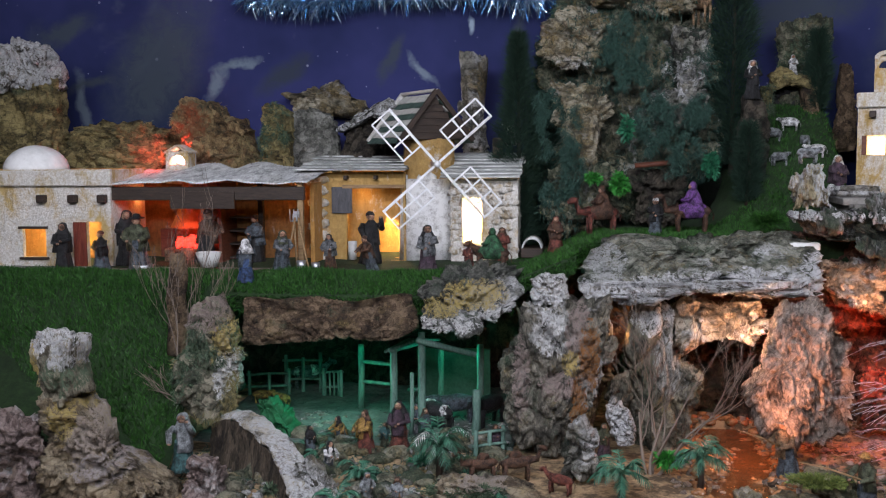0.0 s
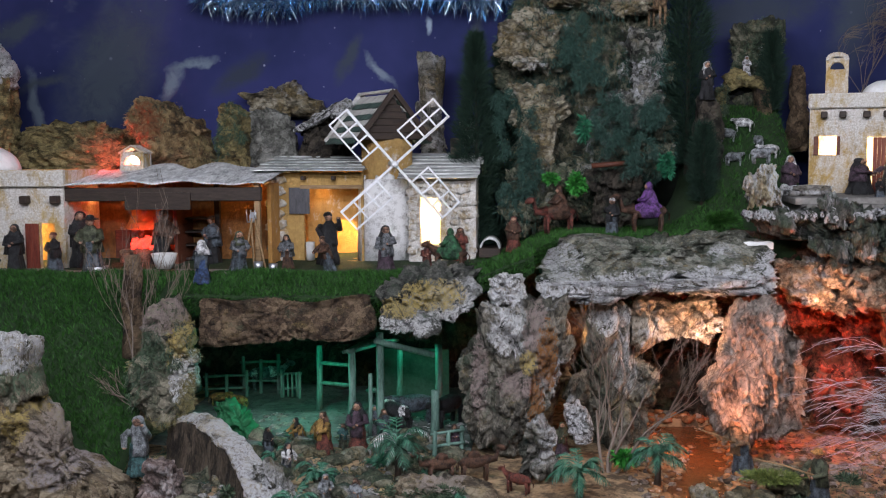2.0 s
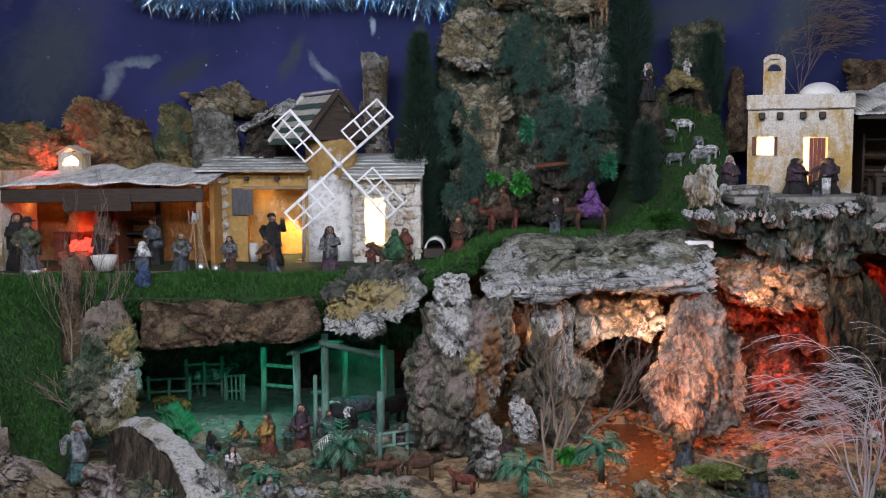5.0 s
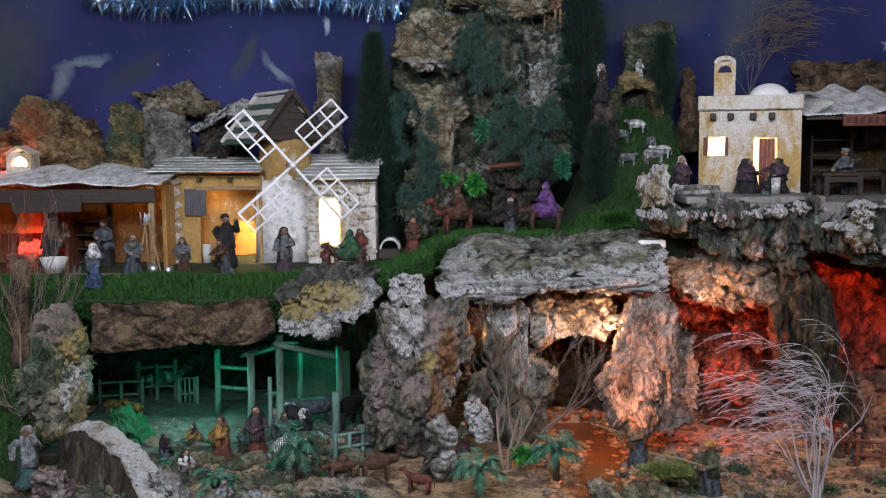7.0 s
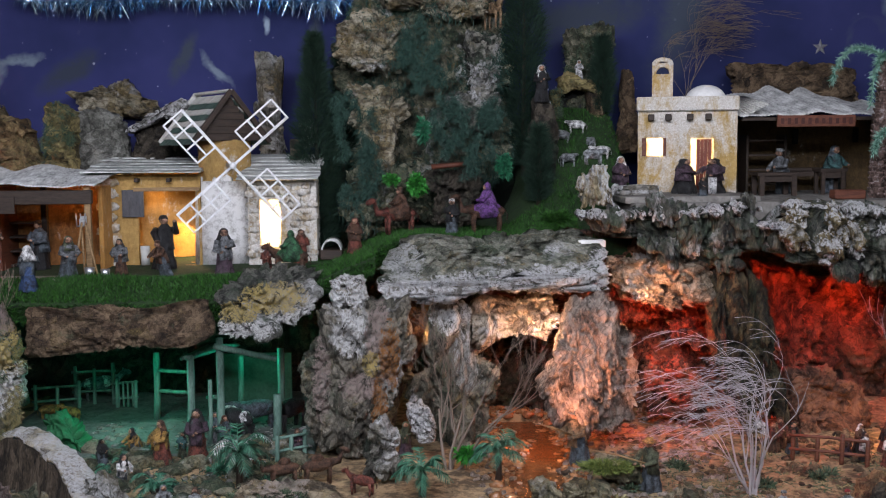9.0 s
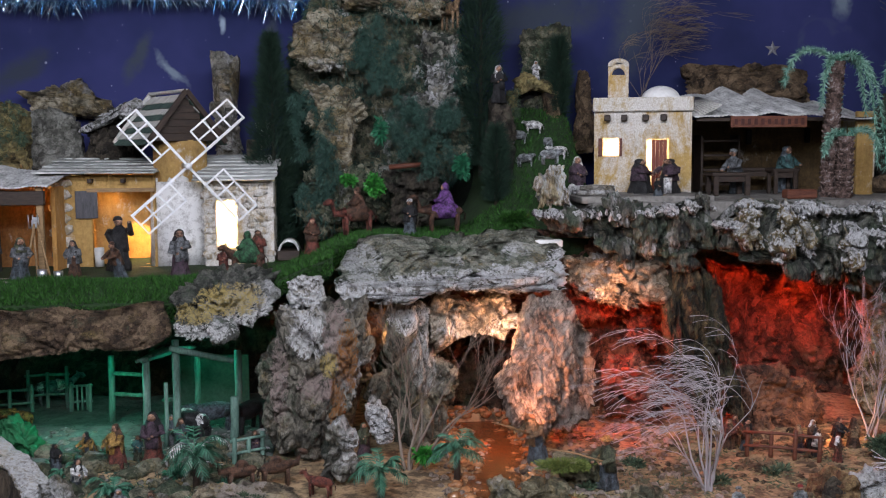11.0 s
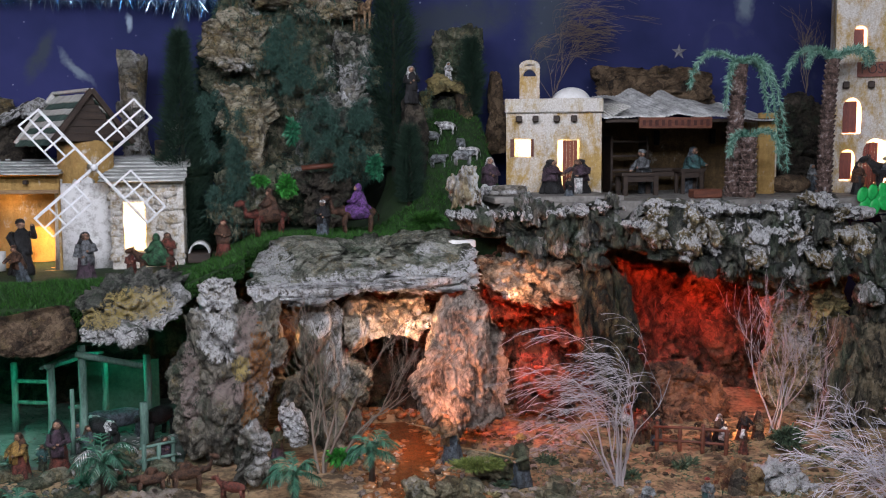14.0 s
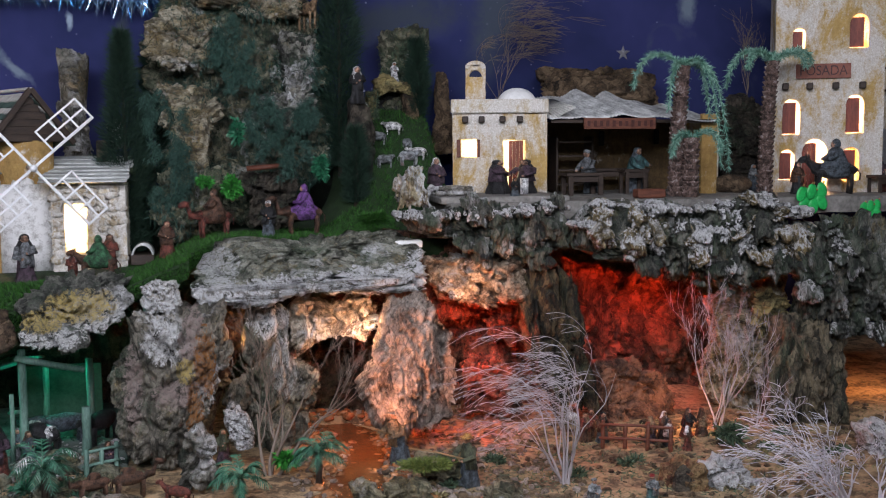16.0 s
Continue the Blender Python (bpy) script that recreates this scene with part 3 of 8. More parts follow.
def sheet(name, x0, x1, y0, y1, height, nx, ny, mat, label, kind="structure", category="ground", skirt=0.05):
    """A piece of ground as a grid over a height rule, with a rim going down."""
    verts, faces = [], []
    for j in range(ny + 1):
        for i in range(nx + 1):
            x, y = x0 + (x1 - x0) * i / nx, y0 + (y1 - y0) * j / ny
            verts.append((x, y, height(x, y)))
    for j in range(ny):
        for i in range(nx):
            a = j * (nx + 1) + i
            faces.append([a, a + 1, a + nx + 2, a + nx + 1])
    rim = [i for i in range(nx + 1)] + [j * (nx + 1) + nx for j in range(1, ny + 1)]
    rim += [ny * (nx + 1) + i for i in range(nx - 1, -1, -1)] + [j * (nx + 1) for j in range(ny - 1, 0, -1)]
    k = len(verts)
    verts += [(verts[r][0], verts[r][1], verts[r][2] - skirt) for r in rim]
    for i in range(len(rim)):
        j = (i + 1) % len(rim)
        faces.append([rim[j], rim[i], k + i, k + j])
    faces.append(list(range(k, k + len(rim))))
    return single(name, Shape().add(verts, faces), mat, label, category, kind=kind)


def blades(name, roots, ways, lengths, widths, mat, label, category, kind="stuff", bend=0.3, seed=1, parent=None):
    """Many thin pointed blades, each from a root along its way, as one mesh."""
    rng = np.random.RandomState(seed)
    n = len(roots)
    roots, ways = np.asarray(roots, float), np.asarray(ways, float)
    ways = ways / np.linalg.norm(ways, axis=1, keepdims=True)
    side = np.cross(ways, rng.normal(size=(n, 3)))
    side /= np.linalg.norm(side, axis=1, keepdims=True) + 1e-9
    lengths, widths = np.broadcast_to(lengths, n)[:, None], np.broadcast_to(widths, n)[:, None]
    sag = np.array([0, 0, -1.0]) * bend
    mid = roots + ways * lengths * 0.55 + sag * lengths * 0.2
    tip = roots + ways * lengths + sag * lengths * 0.7
    verts = np.stack([roots - side * widths / 2, roots + side * widths / 2, mid + side * widths * 0.45, tip, mid - side * widths * 0.45], 1).reshape(-1, 3)
    base = np.arange(n)[:, None] * 5
    faces = (base + np.array([[0, 1, 2, 3, 4]])).tolist()
    sh = Shape()
    sh.v, sh.f, sh.m, sh.s = verts.tolist(), faces, [0] * n, [False] * n
    if parent:
        return part(name, sh, mat, parent, label)
    return single(name, sh, mat, label, category, kind=kind)


def moss_on(ob, name, label, count, mat, length, width, seed, mask=7.0, cut=0.0, fall=0.6, category="moss", stiff=1.0):
    """Tufts rooted on a rock's own skin, in patches."""
    rg = random.Random(seed)
    m, p = Matrix(), ob
    while p:
        m = p.matrix_basis @ m
        p = p.parent
    polys = [q for q in ob.data.polygons if q.normal.y < 0.35 and noise.noise(q.center * mask + Vector((seed, 0, 0))) > cut]
    if not polys:
        return None
    origin = m @ Vector(ob.data.vertices[0].co)
    roots, ways = [], []
    for _ in range(count):
        q = rg.choice(polys)
        roots.append(m @ (q.center + Vector((rg.gauss(0, 0.003), 0, rg.gauss(0, 0.003)))) - q.normal * 0.002)
        ways.append(q.normal * stiff + Vector((rg.gauss(0, 0.4), rg.gauss(0, 0.3), rg.gauss(0, 0.4) - fall)))
    return blades(name, roots, ways, np.array([length * rg.uniform(0.5, 1.3) for _ in roots]), width, mat, label, category, seed=seed)


# ---- the ground's heights ----
LOW = 0.72


def lower(x, y):
    """The sandy floor of the display, with the dug river bed."""
    z = LOW + 0.012 * noise.noise(Vector((x * 5, y * 5, 0))) + 0.006 * noise.noise(Vector((x * 19, y * 19, 3)))
    mid = RIVER + 0.03 * math.sin(y * 9)
    z -= 0.032 * max(0.0, 1 - (abs(x - mid) / 0.1) ** 2) if y < 3.2 else 0
    return z


RIVER = 0.408


def upper(x, y):
    """The grassy terrace: level before the mill, rising to the crag and the sheep hill."""
    z = 1.18 + 0.1 * smooth_step(-0.25, 0.08, x) + 0.006 * noise.noise(Vector((x * 9, y * 9, 1)))
    hill = smooth_step(0.35, 0.6, x) * smooth_step(0.87, 0.8, x) * smooth_step(3.3, 3.85, y) * 0.4
    return z + hill - 0.05 * smooth_step(3.05, 2.9, y) * (1 if x < -0.2 else 0)


SHELF = 1.387


def bank(x, y):
    """The grass slope that runs down from the terrace."""
    f = smooth_step(2.5, 2.97, y)
    return 0.74 + 0.43 * f + 0.012 * noise.noise(Vector((x * 8, y * 8, 5)))


# ---- the room ----
def slab(name, lo, hi, mat, label, kind="structure", category="wall"):
    sh = Shape()
    c = [(a + b) / 2 for a, b in zip(lo, hi)]
    sh.box((0, 0, 0), [b - a for a, b in zip(lo, hi)], chamfer=0.01)
    return single(name, sh, mat, label, category, c, kind=kind)


# the room around is unseen; its paint is kept dark to limit bounced light
ROOM = surface("grey_beige_wall_paint", (0.11, 0.11, 0.11), (0.15, 0.15, 0.15), 8, 0.8)
ROOM_FLOOR = surface("brown_floor_tile", (0.12, 0.09, 0.07), (0.22, 0.17, 0.13), 6, 0.5)
slab("backdrop", (-3.2, 4.05, 0.0), (3.4, 4.09, 2.6), SKY, "night-blue painted board with white spatters behind the scene", category="backdrop")
slab("wall_left", (-3.3, -2.6, 0.0), (-3.2, 4.2, 2.6), ROOM, "plain grey-beige room wall")
slab("wall_right", (3.4, -2.6, 0.0), (3.5, 4.2, 2.6), ROOM, "plain grey-beige room wall")
slab("wall_back", (-3.3, -2.7, 0.0), (3.5, -2.6, 2.6), ROOM, "plain grey-beige room wall")
slab("floor", (-3.3, -2.7, -0.1), (3.5, 4.2, 0.0), ROOM_FLOOR, "brown tiled room floor", category="floor")
slab("ceiling", (-3.3, -2.7, 2.6), (3.5, 4.2, 2.7), ROOM, "plain grey-beige ceiling", category="ceiling")
slab("platform_front", (-3.2, 2.05, 0.0), (3.4, 2.09, 0.66), WOOD_DARK, "dark board front of the display platform")

sheet("ground", -3.2, 3.4, 2.09, 4.05, lower, 220, 80, EARTH, "sandy brown earth floor of the display")
sheet("stable_floor", -1.12, -0.2, 2.86, 3.6, lambda x, y: lower(x, y) + 0.005, 60, 50, surface("grey_green_flock", (0.03, 0.045, 0.038), (0.15, 0.18, 0.16), 18, 0.95, relief=0.9, depth=0.004), "grey-green flock floor of the stable cave", skirt=0.02)
sheet("terrace_west", -2.9, -0.03, 2.92, 4.05, upper, 130, 60, TURF, "dark green turf terrace under the houses", skirt=0.045)
sheet("terrace_east", -0.03, 0.52, 3.11, 4.05, upper, 40, 50, TURF, "dark green turf terrace below the crag", skirt=0.045)
sheet("hill_ground", 0.521, 1.0, 3.1, 4.05, upper, 40, 60, TURF, "dark green turf hill for the sheep", skirt=0.06)
sheet("shelf", 0.72, 3.3, 3.0, 4.05, lambda x, y: SHELF + 0.004 * noise.noise(Vector((x * 12, y * 12, 2))), 120, 50, STONE_GROUND, "grey stone terrace under the white house", skirt=0.05)
sheet("grass_bank", -1.774, -1.069, 2.44, 2.98, bank, 50, 40, TURF, "dark green turf slope down from the terrace", skirt=0.03)

# grass flock



def grass_patch(name, count, x0, x1, y0, y1, height, length, label, seed):
    r = random.Random(seed)
    roots, ways = [], []
    for _ in range(count):
        x, y = r.uniform(x0, x1), r.uniform(y0, y1)
        roots.append((x, y, height(x, y) - 0.001))
        ways.append((r.gauss(0, 0.45), r.gauss(-0.1, 0.45), 1))
    ln = np.array([length * r.uniform(0.5, 1.2) * (1 + 0.7 * noise.noise(Vector(p) * 13)) for p in roots])
    return blades(name, roots, ways, ln, 0.0022, GRASS, label, "grass", seed=seed)


grass_patch("grass", 16000, -1.221, -0.17, 2.93, 3.12, upper, 0.02, "short dark green grass flock before the mill", 5)
grass_patch("grass", 9000, -1.95, -1.2, 2.93, 3.09, upper, 0.02, "short dark green grass flock before the cottage", 15)
grass_patch("grass", 15000, -0.266, 0.624, 3.11, 3.5, upper, 0.02, "short dark green grass flock below the crag", 6)
grass_patch("grass", 2500, -0.25, -0.03, 2.94, 3.12, upper, 0.02, "short dark green grass flock above the pillar", 9)
grass_patch("grass", 7000, 0.5, 0.98, 3.4, 4.0, upper, 0.02, "short dark green grass flock on the sheep hill", 7)
grass_patch("grass", 27000, -1.77, -1.077, 2.46, 2.97, bank, 0.022, "short dark green grass flock on the slope", 8)



def grass_fringe(x0, x1, y, count, seed):
    """Grass hanging over the front edge of a turf terrace."""
    r = random.Random(seed)
    roots, ways = [], []
    for _ in range(count):
        x = r.uniform(x0, x1)
        roots.append((x, y, upper(x, y + 0.004) - r.uniform(0, 0.046)))
        ways.append((r.gauss(0, 0.5), -1 + r.gauss(0, 0.3), r.gauss(0.1, 0.5)))
    return blades("grass", roots, ways, np.array([0.02 * r.uniform(0.5, 1.2) for _ in roots]), 0.0022, GRASS, "dark green grass flock hanging over the turf's edge", "grass", seed=seed)


grass_fringe(-0.05, 0.53, 3.108, 4000, 31)
grass_fringe(-2.4, -0.03, 2.918, 9000, 32)

# ---- rocks: the far row against the painted sky ----
rock("rock", "tall dark brown cork rock behind the cottage", [(-2.234, 1.813), (-1.874, 1.807), (-1.863, 1.727), (-1.857, 1.483), (-2.252, 1.485)], 3.62, 0.18, CORK_OLIVE, 1, grain=(1, 1, 0.5))
rock("rock", "white-streaked cork cap on the tall rock", [(-2.215, 1.922), (-2.04, 1.933), (-1.921, 1.946), (-1.858, 1.865), (-1.858, 1.776), (-1.963, 1.743), (-2.093, 1.759), (-2.225, 1.751)], 3.6, 0.2, CORK_WHITE, 101, grain=(1, 1, 0.5))
rock("rock", "broad olive cork hill behind the forge", [(-1.864, 1.644), (-1.714, 1.663), (-1.588, 1.654), (-1.493, 1.613), (-1.46, 1.482), (-1.462, 1.42), (-1.854, 1.422), (-1.934, 1.526)], 3.75, 0.3, CORK_OLIVE, 2, grain=(0.6, 1, 1.6))
rock("rock", "leaning reddish cork rock behind the forge", [(-1.481, 1.708), (-1.384, 1.747), (-1.331, 1.726), (-1.284, 1.67), (-1.219, 1.657), (-1.168, 1.569), (-1.156, 1.441), (-1.437, 1.442), (-1.456, 1.604)], 3.7, 0.18, cork("rust_and_moss_cork", (0.018, 0.013, 0.008), (0.21, 0.13, 0.06), (0.46, 0.33, 0.16), ochre=0.25, moss=0.3, patches=[(-0.06, 0.03, 0.05, 0.06, (0.3, 0.12, 0.05))]), 3)
rock("rock", "mossy yellow-green cork stump", [(-1.135, 1.707), (-1.094, 1.718), (-1.043, 1.682), (-1.033, 1.599), (-1.025, 1.461), (-1.147, 1.462)], 3.66, 0.12, CORK_OLIVE, 4)
rock("rock", "smooth grey cork rock behind the mill", [(-1.066, 1.689), (-0.979, 1.708), (-0.906, 1.671), (-0.875, 1.599), (-0.873, 1.458), (-1.064, 1.459)], 3.74, 0.14, SMOOTH_GREY, 5, rough=0.5)
rock("rock", "frothy ochre cork cluster on the skyline", [(-1.144, 1.774), (-1.088, 1.748), (-1.026, 1.777), (-0.951, 1.802), (-0.9, 1.765), (-0.836, 1.72), (-0.794, 1.673), (-0.911, 1.662), (-1.009, 1.667), (-1.075, 1.663), (-1.128, 1.693)], 3.97, 0.14, CORK_OCHRE, 6, rough=1.1)
rock("rock", "dark cork roll with a white upper edge", [(-0.895, 1.628), (-0.795, 1.687), (-0.682, 1.731), (-0.661, 1.705), (-0.675, 1.475), (-0.892, 1.476)], 3.74, 0.14, CORK_DARK, 7)
rock("rock", "white frosted edge of the dark cork roll", [(-0.884, 1.616), (-0.778, 1.674), (-0.677, 1.724), (-0.645, 1.715), (-0.653, 1.692), (-0.748, 1.65), (-0.856, 1.6)], 3.66, 0.08, KNOB_WHITE, 701, res=60)
rock("rock", "thin grey standing cork pillar", [(-0.457, 1.901), (-0.386, 1.907), (-0.352, 1.855), (-0.36, 1.745), (-0.337, 1.492), (-0.333, 1.225), (-0.449, 1.225), (-0.443, 1.492), (-0.448, 1.776)], 3.82, 0.1, CORK_GREY, 8, rough=1.5, res=100)
rock("rock", "white dabbed cork knob", [(-0.302, 1.648), (-0.262, 1.666), (-0.232, 1.622), (-0.236, 1.548), (-0.289, 1.532), (-0.304, 1.592)], 3.78, 0.06, CORK_WHITE, 9)
rock("rock", "tall square brown cork block on the sheep hill", [(0.659, 1.957), (0.726, 1.975), (0.829, 1.972), (0.836, 1.869), (0.819, 1.681), (0.663, 1.681)], 3.9, 0.12, CORK_MOSS, 10)
rock("rock", "brown cork hill behind the workshop roof", [(1.262, 1.856), (1.411, 1.869), (1.62, 1.855), (1.763, 1.824), (1.777, 1.681), (1.263, 1.681)], 3.9, 0.14, CORK_BROWN, 11, grain=(0.6, 1, 1.6))
rock("rock", "brown cork slab beside the cypress", [(0.866, 1.841), (0.909, 1.829), (0.929, 1.679), (0.924, 1.533), (0.842, 1.533)], 3.86, 0.08, CORK_BROWN, 12)
rock("rock", "dark rock mass behind the palms", [(1.992, 1.699), (2.075, 1.765), (2.161, 1.743), (2.188, 1.365), (1.987, 1.369)], 3.8, 0.16, CORK_DARK, 13)

# the crag
crag = thing("crag", "tall mossy crag of cork with ochre and grey faces", "crag", (0, 0, 0))
rock("crag_core", "mossy dark core", [(-0.094, 2.099), (0.272, 2.127), (0.416, 2.009), (0.44, 1.76), (0.425, 1.468), (0.283, 1.271), (-0.052, 1.27), (-0.152, 1.571), (-0.163, 1.868)], 3.78, 0.3, CORK_MOSS, 20, res=117, parent=crag, rough=1.5)
rock("crag_face", "knobbly ochre brow", [(-0.155, 1.954), (-0.053, 1.998), (0.059, 1.968), (0.087, 1.866), (0.023, 1.793), (-0.089, 1.804), (-0.165, 1.852)], 3.6, 0.18, CORK_OCHRE, 21, parent=crag, rough=1.0)
rock("crag_face", "ochre and green slope", [(-0.127, 1.777), (0.042, 1.774), (0.089, 1.662), (0.043, 1.55), (-0.051, 1.531), (-0.117, 1.626)], 3.6, 0.16, CORK_OCHRE, 22, parent=crag, rough=1.0)
rock("crag_face", "pale ridged strip", [(-0.051, 1.69), (0.042, 1.679), (0.052, 1.512), (0.025, 1.4), (-0.068, 1.419), (-0.06, 1.569)], 3.56, 0.12, CORK_OCHRE, 23, parent=crag, rough=0.9, grain=(1, 1, 0.5))
rock("crag_foot", "dark mossy foot", [(-0.115, 1.476), (0.07, 1.494), (0.099, 1.326), (0.063, 1.25), (-0.124, 1.25), (-0.143, 1.363)], 3.55, 0.16, CORK_MOSS, 24, parent=crag)
rock("crag_top", "pale brow of the top", [(0.002, 2.153), (0.318, 2.144), (0.329, 1.996), (0.209, 1.981), (0.097, 2.011), (0.003, 2.023)], 3.66, 0.2, CORK_OCHRE, 25, parent=crag, rough=1.0)
rock("crag_face", "grey ridge", [(0.278, 1.962), (0.396, 1.932), (0.389, 1.823), (0.364, 1.695), (0.301, 1.677), (0.262, 1.826)], 3.6, 0.16, CRAG_GREY, 26, parent=crag, rough=1.0)
rock("crag_face", "grey broken ledge", [(0.208, 1.734), (0.382, 1.732), (0.393, 1.621), (0.302, 1.594), (0.191, 1.632)], 3.6, 0.16, CRAG_GREY, 27, parent=crag, rough=1.0)
# solid black lump in place of the shade within the hill cave
rock("rock", "black lump painted as the shaded hollow of the hill's cave rock", [(0.607, 1.763), (0.788, 1.78), (0.813, 1.563), (0.611, 1.565)], 3.88, 0.08, DARK, 28)
rock("rock", "ochre brow of the cave rock on the hill", [(0.606, 1.797), (0.658, 1.819), (0.771, 1.784), (0.777, 1.727), (0.697, 1.757), (0.632, 1.729)], 3.8, 0.1, CORK_OLIVE, 280)
rock("rock", "brown flank of the cave rock on the hill", [(0.725, 1.756), (0.781, 1.755), (0.799, 1.582), (0.743, 1.563)], 3.8, 0.1, CORK_BROWN, 281)
rock("rock", "mossy flank of the cave rock on the hill", [(0.594, 1.758), (0.632, 1.758), (0.626, 1.594), (0.588, 1.584)], 3.8, 0.1, CORK_OLIVE, 282)
rock("rock", "carved ochre stump on the shelf's corner", [(0.56, 1.487), (0.603, 1.514), (0.66, 1.51), (0.68, 1.435), (0.686, 1.364), (0.586, 1.362), (0.549, 1.429)], 3.12, 0.1, cork("carved_pale_cork", (0.02, 0.016, 0.01), (0.28, 0.22, 0.12), (0.62, 0.54, 0.36), paint=0.7, ochre=0.4, stretch=(1.8, 1, 0.5)), 29, grain=(1.3, 1, 0.5), rough=1.6)

rock("rock", "dark mossy ledge under the shepherd on the hill", [(0.5, 1.707), (0.568, 1.714), (0.592, 1.563), (0.574, 1.417), (0.494, 1.417)], 3.58, 0.12, CORK_DARK, 291)
# solid dark cork standing for the shade under the red beam
rock("rock", "dark lump painted as the shaded hollow in the crag's foot", [(0.132, 1.474), (0.301, 1.488), (0.33, 1.38), (0.304, 1.286), (0.138, 1.286)], 3.58, 0.08, CORK_DARK, 292)

# ---- rocks: the edge of the terrace ----
rock("cork_plank", "long flat brown cork plank edging the terrace", [(-0.981, 1.141), (-0.885, 1.126), (-0.753, 1.14), (-0.623, 1.132), (-0.47, 1.155), (-0.464, 1.043), (-0.544, 1.01), (-0.69, 1.016), (-0.822, 0.994), (-0.982, 0.991)], 2.9, 0.05, CORK_PLANK, 30, rough=0.5, power=5, res=132, category="bark plank")
rock("rock", "yellow and white painted rock over the stable", [(-0.456, 1.153), (-0.378, 1.223), (-0.285, 1.235), (-0.185, 1.22), (-0.17, 1.117), (-0.239, 1.093), (-0.316, 1.061), (-0.395, 1.044), (-0.441, 1.074)], 2.88, 0.16, cork("yellow_patched_cork", (0.01, 0.011, 0.009), (0.075, 0.08, 0.068), (0.22, 0.22, 0.19), paint=0.1, moss=0.35, stretch=(1.5, 1.5, 1.5), patches=[(0.06, 0.0, 0.05, 0.05, WHITE), (-0.06, -0.055, 0.08, 0.02, WHITE), (0.02, 0.02, 0.075, 0.035, YELLOW), (-0.07, -0.01, 0.05, 0.025, YELLOW)]), 31, res=100, lean=0.7)
rock("rock", "white-topped rock at the head of the pillar", [(-0.163, 1.2), (-0.11, 1.222), (-0.049, 1.219), (-0.038, 1.154), (-0.056, 1.116), (-0.148, 1.114)], 2.88, 0.14, CORK_WHITE, 32)
# orange patches down its right side put the cleft's lamplight into colour
rock("rock", "grey and white pillar beside the stable", [(-0.185, 1.14), (-0.056, 1.149), (0.064, 1.158), (0.072, 1.036), (0.051, 0.881), (-0.055, 0.768), (-0.077, 0.72), (-0.201, 0.724), (-0.232, 0.811), (-0.216, 0.969), (-0.17, 1.047)], 2.86, 0.24, cork("grey_brown_pillar_cork", (0.012, 0.01, 0.008), (0.12, 0.11, 0.085), (0.34, 0.31, 0.25), paint=0.2, ochre=0.3, moss=0.35, stretch=(1.2, 1.1, 0.9), patches=[(0.0, 0.11, 0.05, 0.05, WHITE), (0.07, 0.1, 0.03, 0.09, PINK), (0.1, 0.06, 0.025, 0.08, CLEFT_ORANGE), (0.03, -0.02, 0.06, 0.03, PINK), (0.07, -0.1, 0.02, 0.09, CLEFT_ORANGE), (-0.08, 0.0, 0.02, 0.1, PINK), (0.05, 0.04, 0.02, 0.03, YELLOW)]), 33, res=140, rough=0.85, grain=(1.2, 1, 0.7))
rock("rock", "broad grey slab roof painted white along its rim", [(-0.043, 1.202), (0.035, 1.29), (0.098, 1.306), (0.313, 1.307), (0.532, 1.315), (0.603, 1.269), (0.64, 1.21), (0.633, 1.145), (0.558, 1.147), (0.377, 1.155), (0.177, 1.132), (0.005, 1.13)], 2.97, 0.2, CORK_SLAB, 34, res=150, grain=(1, 1, 1.5), lean=0.75, rough=0.9)
rock("rock", "white-painted lower rim of the slab", [(-0.038, 1.179), (0.034, 1.193), (0.242, 1.189), (0.431, 1.203), (0.591, 1.215), (0.598, 1.181), (0.432, 1.167), (0.213, 1.151), (0.004, 1.144)], 2.87, 0.07, CORK_WHITE, 341, res=120, rough=0.8, category="rock")
rock("rock", "golden flaky cave lintel lit from below", [(0.238, 1.139), (0.373, 1.15), (0.498, 1.156), (0.489, 1.08), (0.441, 1.011), (0.374, 0.989), (0.262, 1.004), (0.239, 1.074)], 2.98, 0.1, LINTEL, 35, rough=1.2)
rock("rock", "grey hanging rock behind the bare shrub", [(0.12, 1.11), (0.181, 1.142), (0.241, 1.132), (0.254, 1.013), (0.295, 0.948), (0.308, 0.85), (0.302, 0.703), (0.18, 0.662), (0.1, 0.704), (0.049, 0.82), (0.062, 0.885), (0.104, 0.949), (0.111, 1.046)], 2.96, 0.16, cork("grey_olive_hanging_cork", (0.012, 0.011, 0.009), (0.1, 0.092, 0.066), (0.32, 0.29, 0.22), paint=0.1, ochre=0.3, moss=0.35, stretch=(1.1, 1, 0.8), patches=[(0.0, 0.17, 0.05, 0.04, WHITE), (0.04, 0.02, 0.03, 0.06, (0.5, 0.48, 0.44))]), 36, res=100, grain=(1.2, 1, 0.6))
rock("rock", "narrow rusty rock in the cleft", [(0.058, 1.137), (0.122, 1.137), (0.128, 1.006), (0.083, 0.941), (0.04, 0.843), (0.02, 0.743), (-0.043, 0.677), (-0.058, 0.727), (-0.031, 0.843), (0.021, 0.942), (0.064, 1.039)], 3, 0.12, CORK_RED, 37)
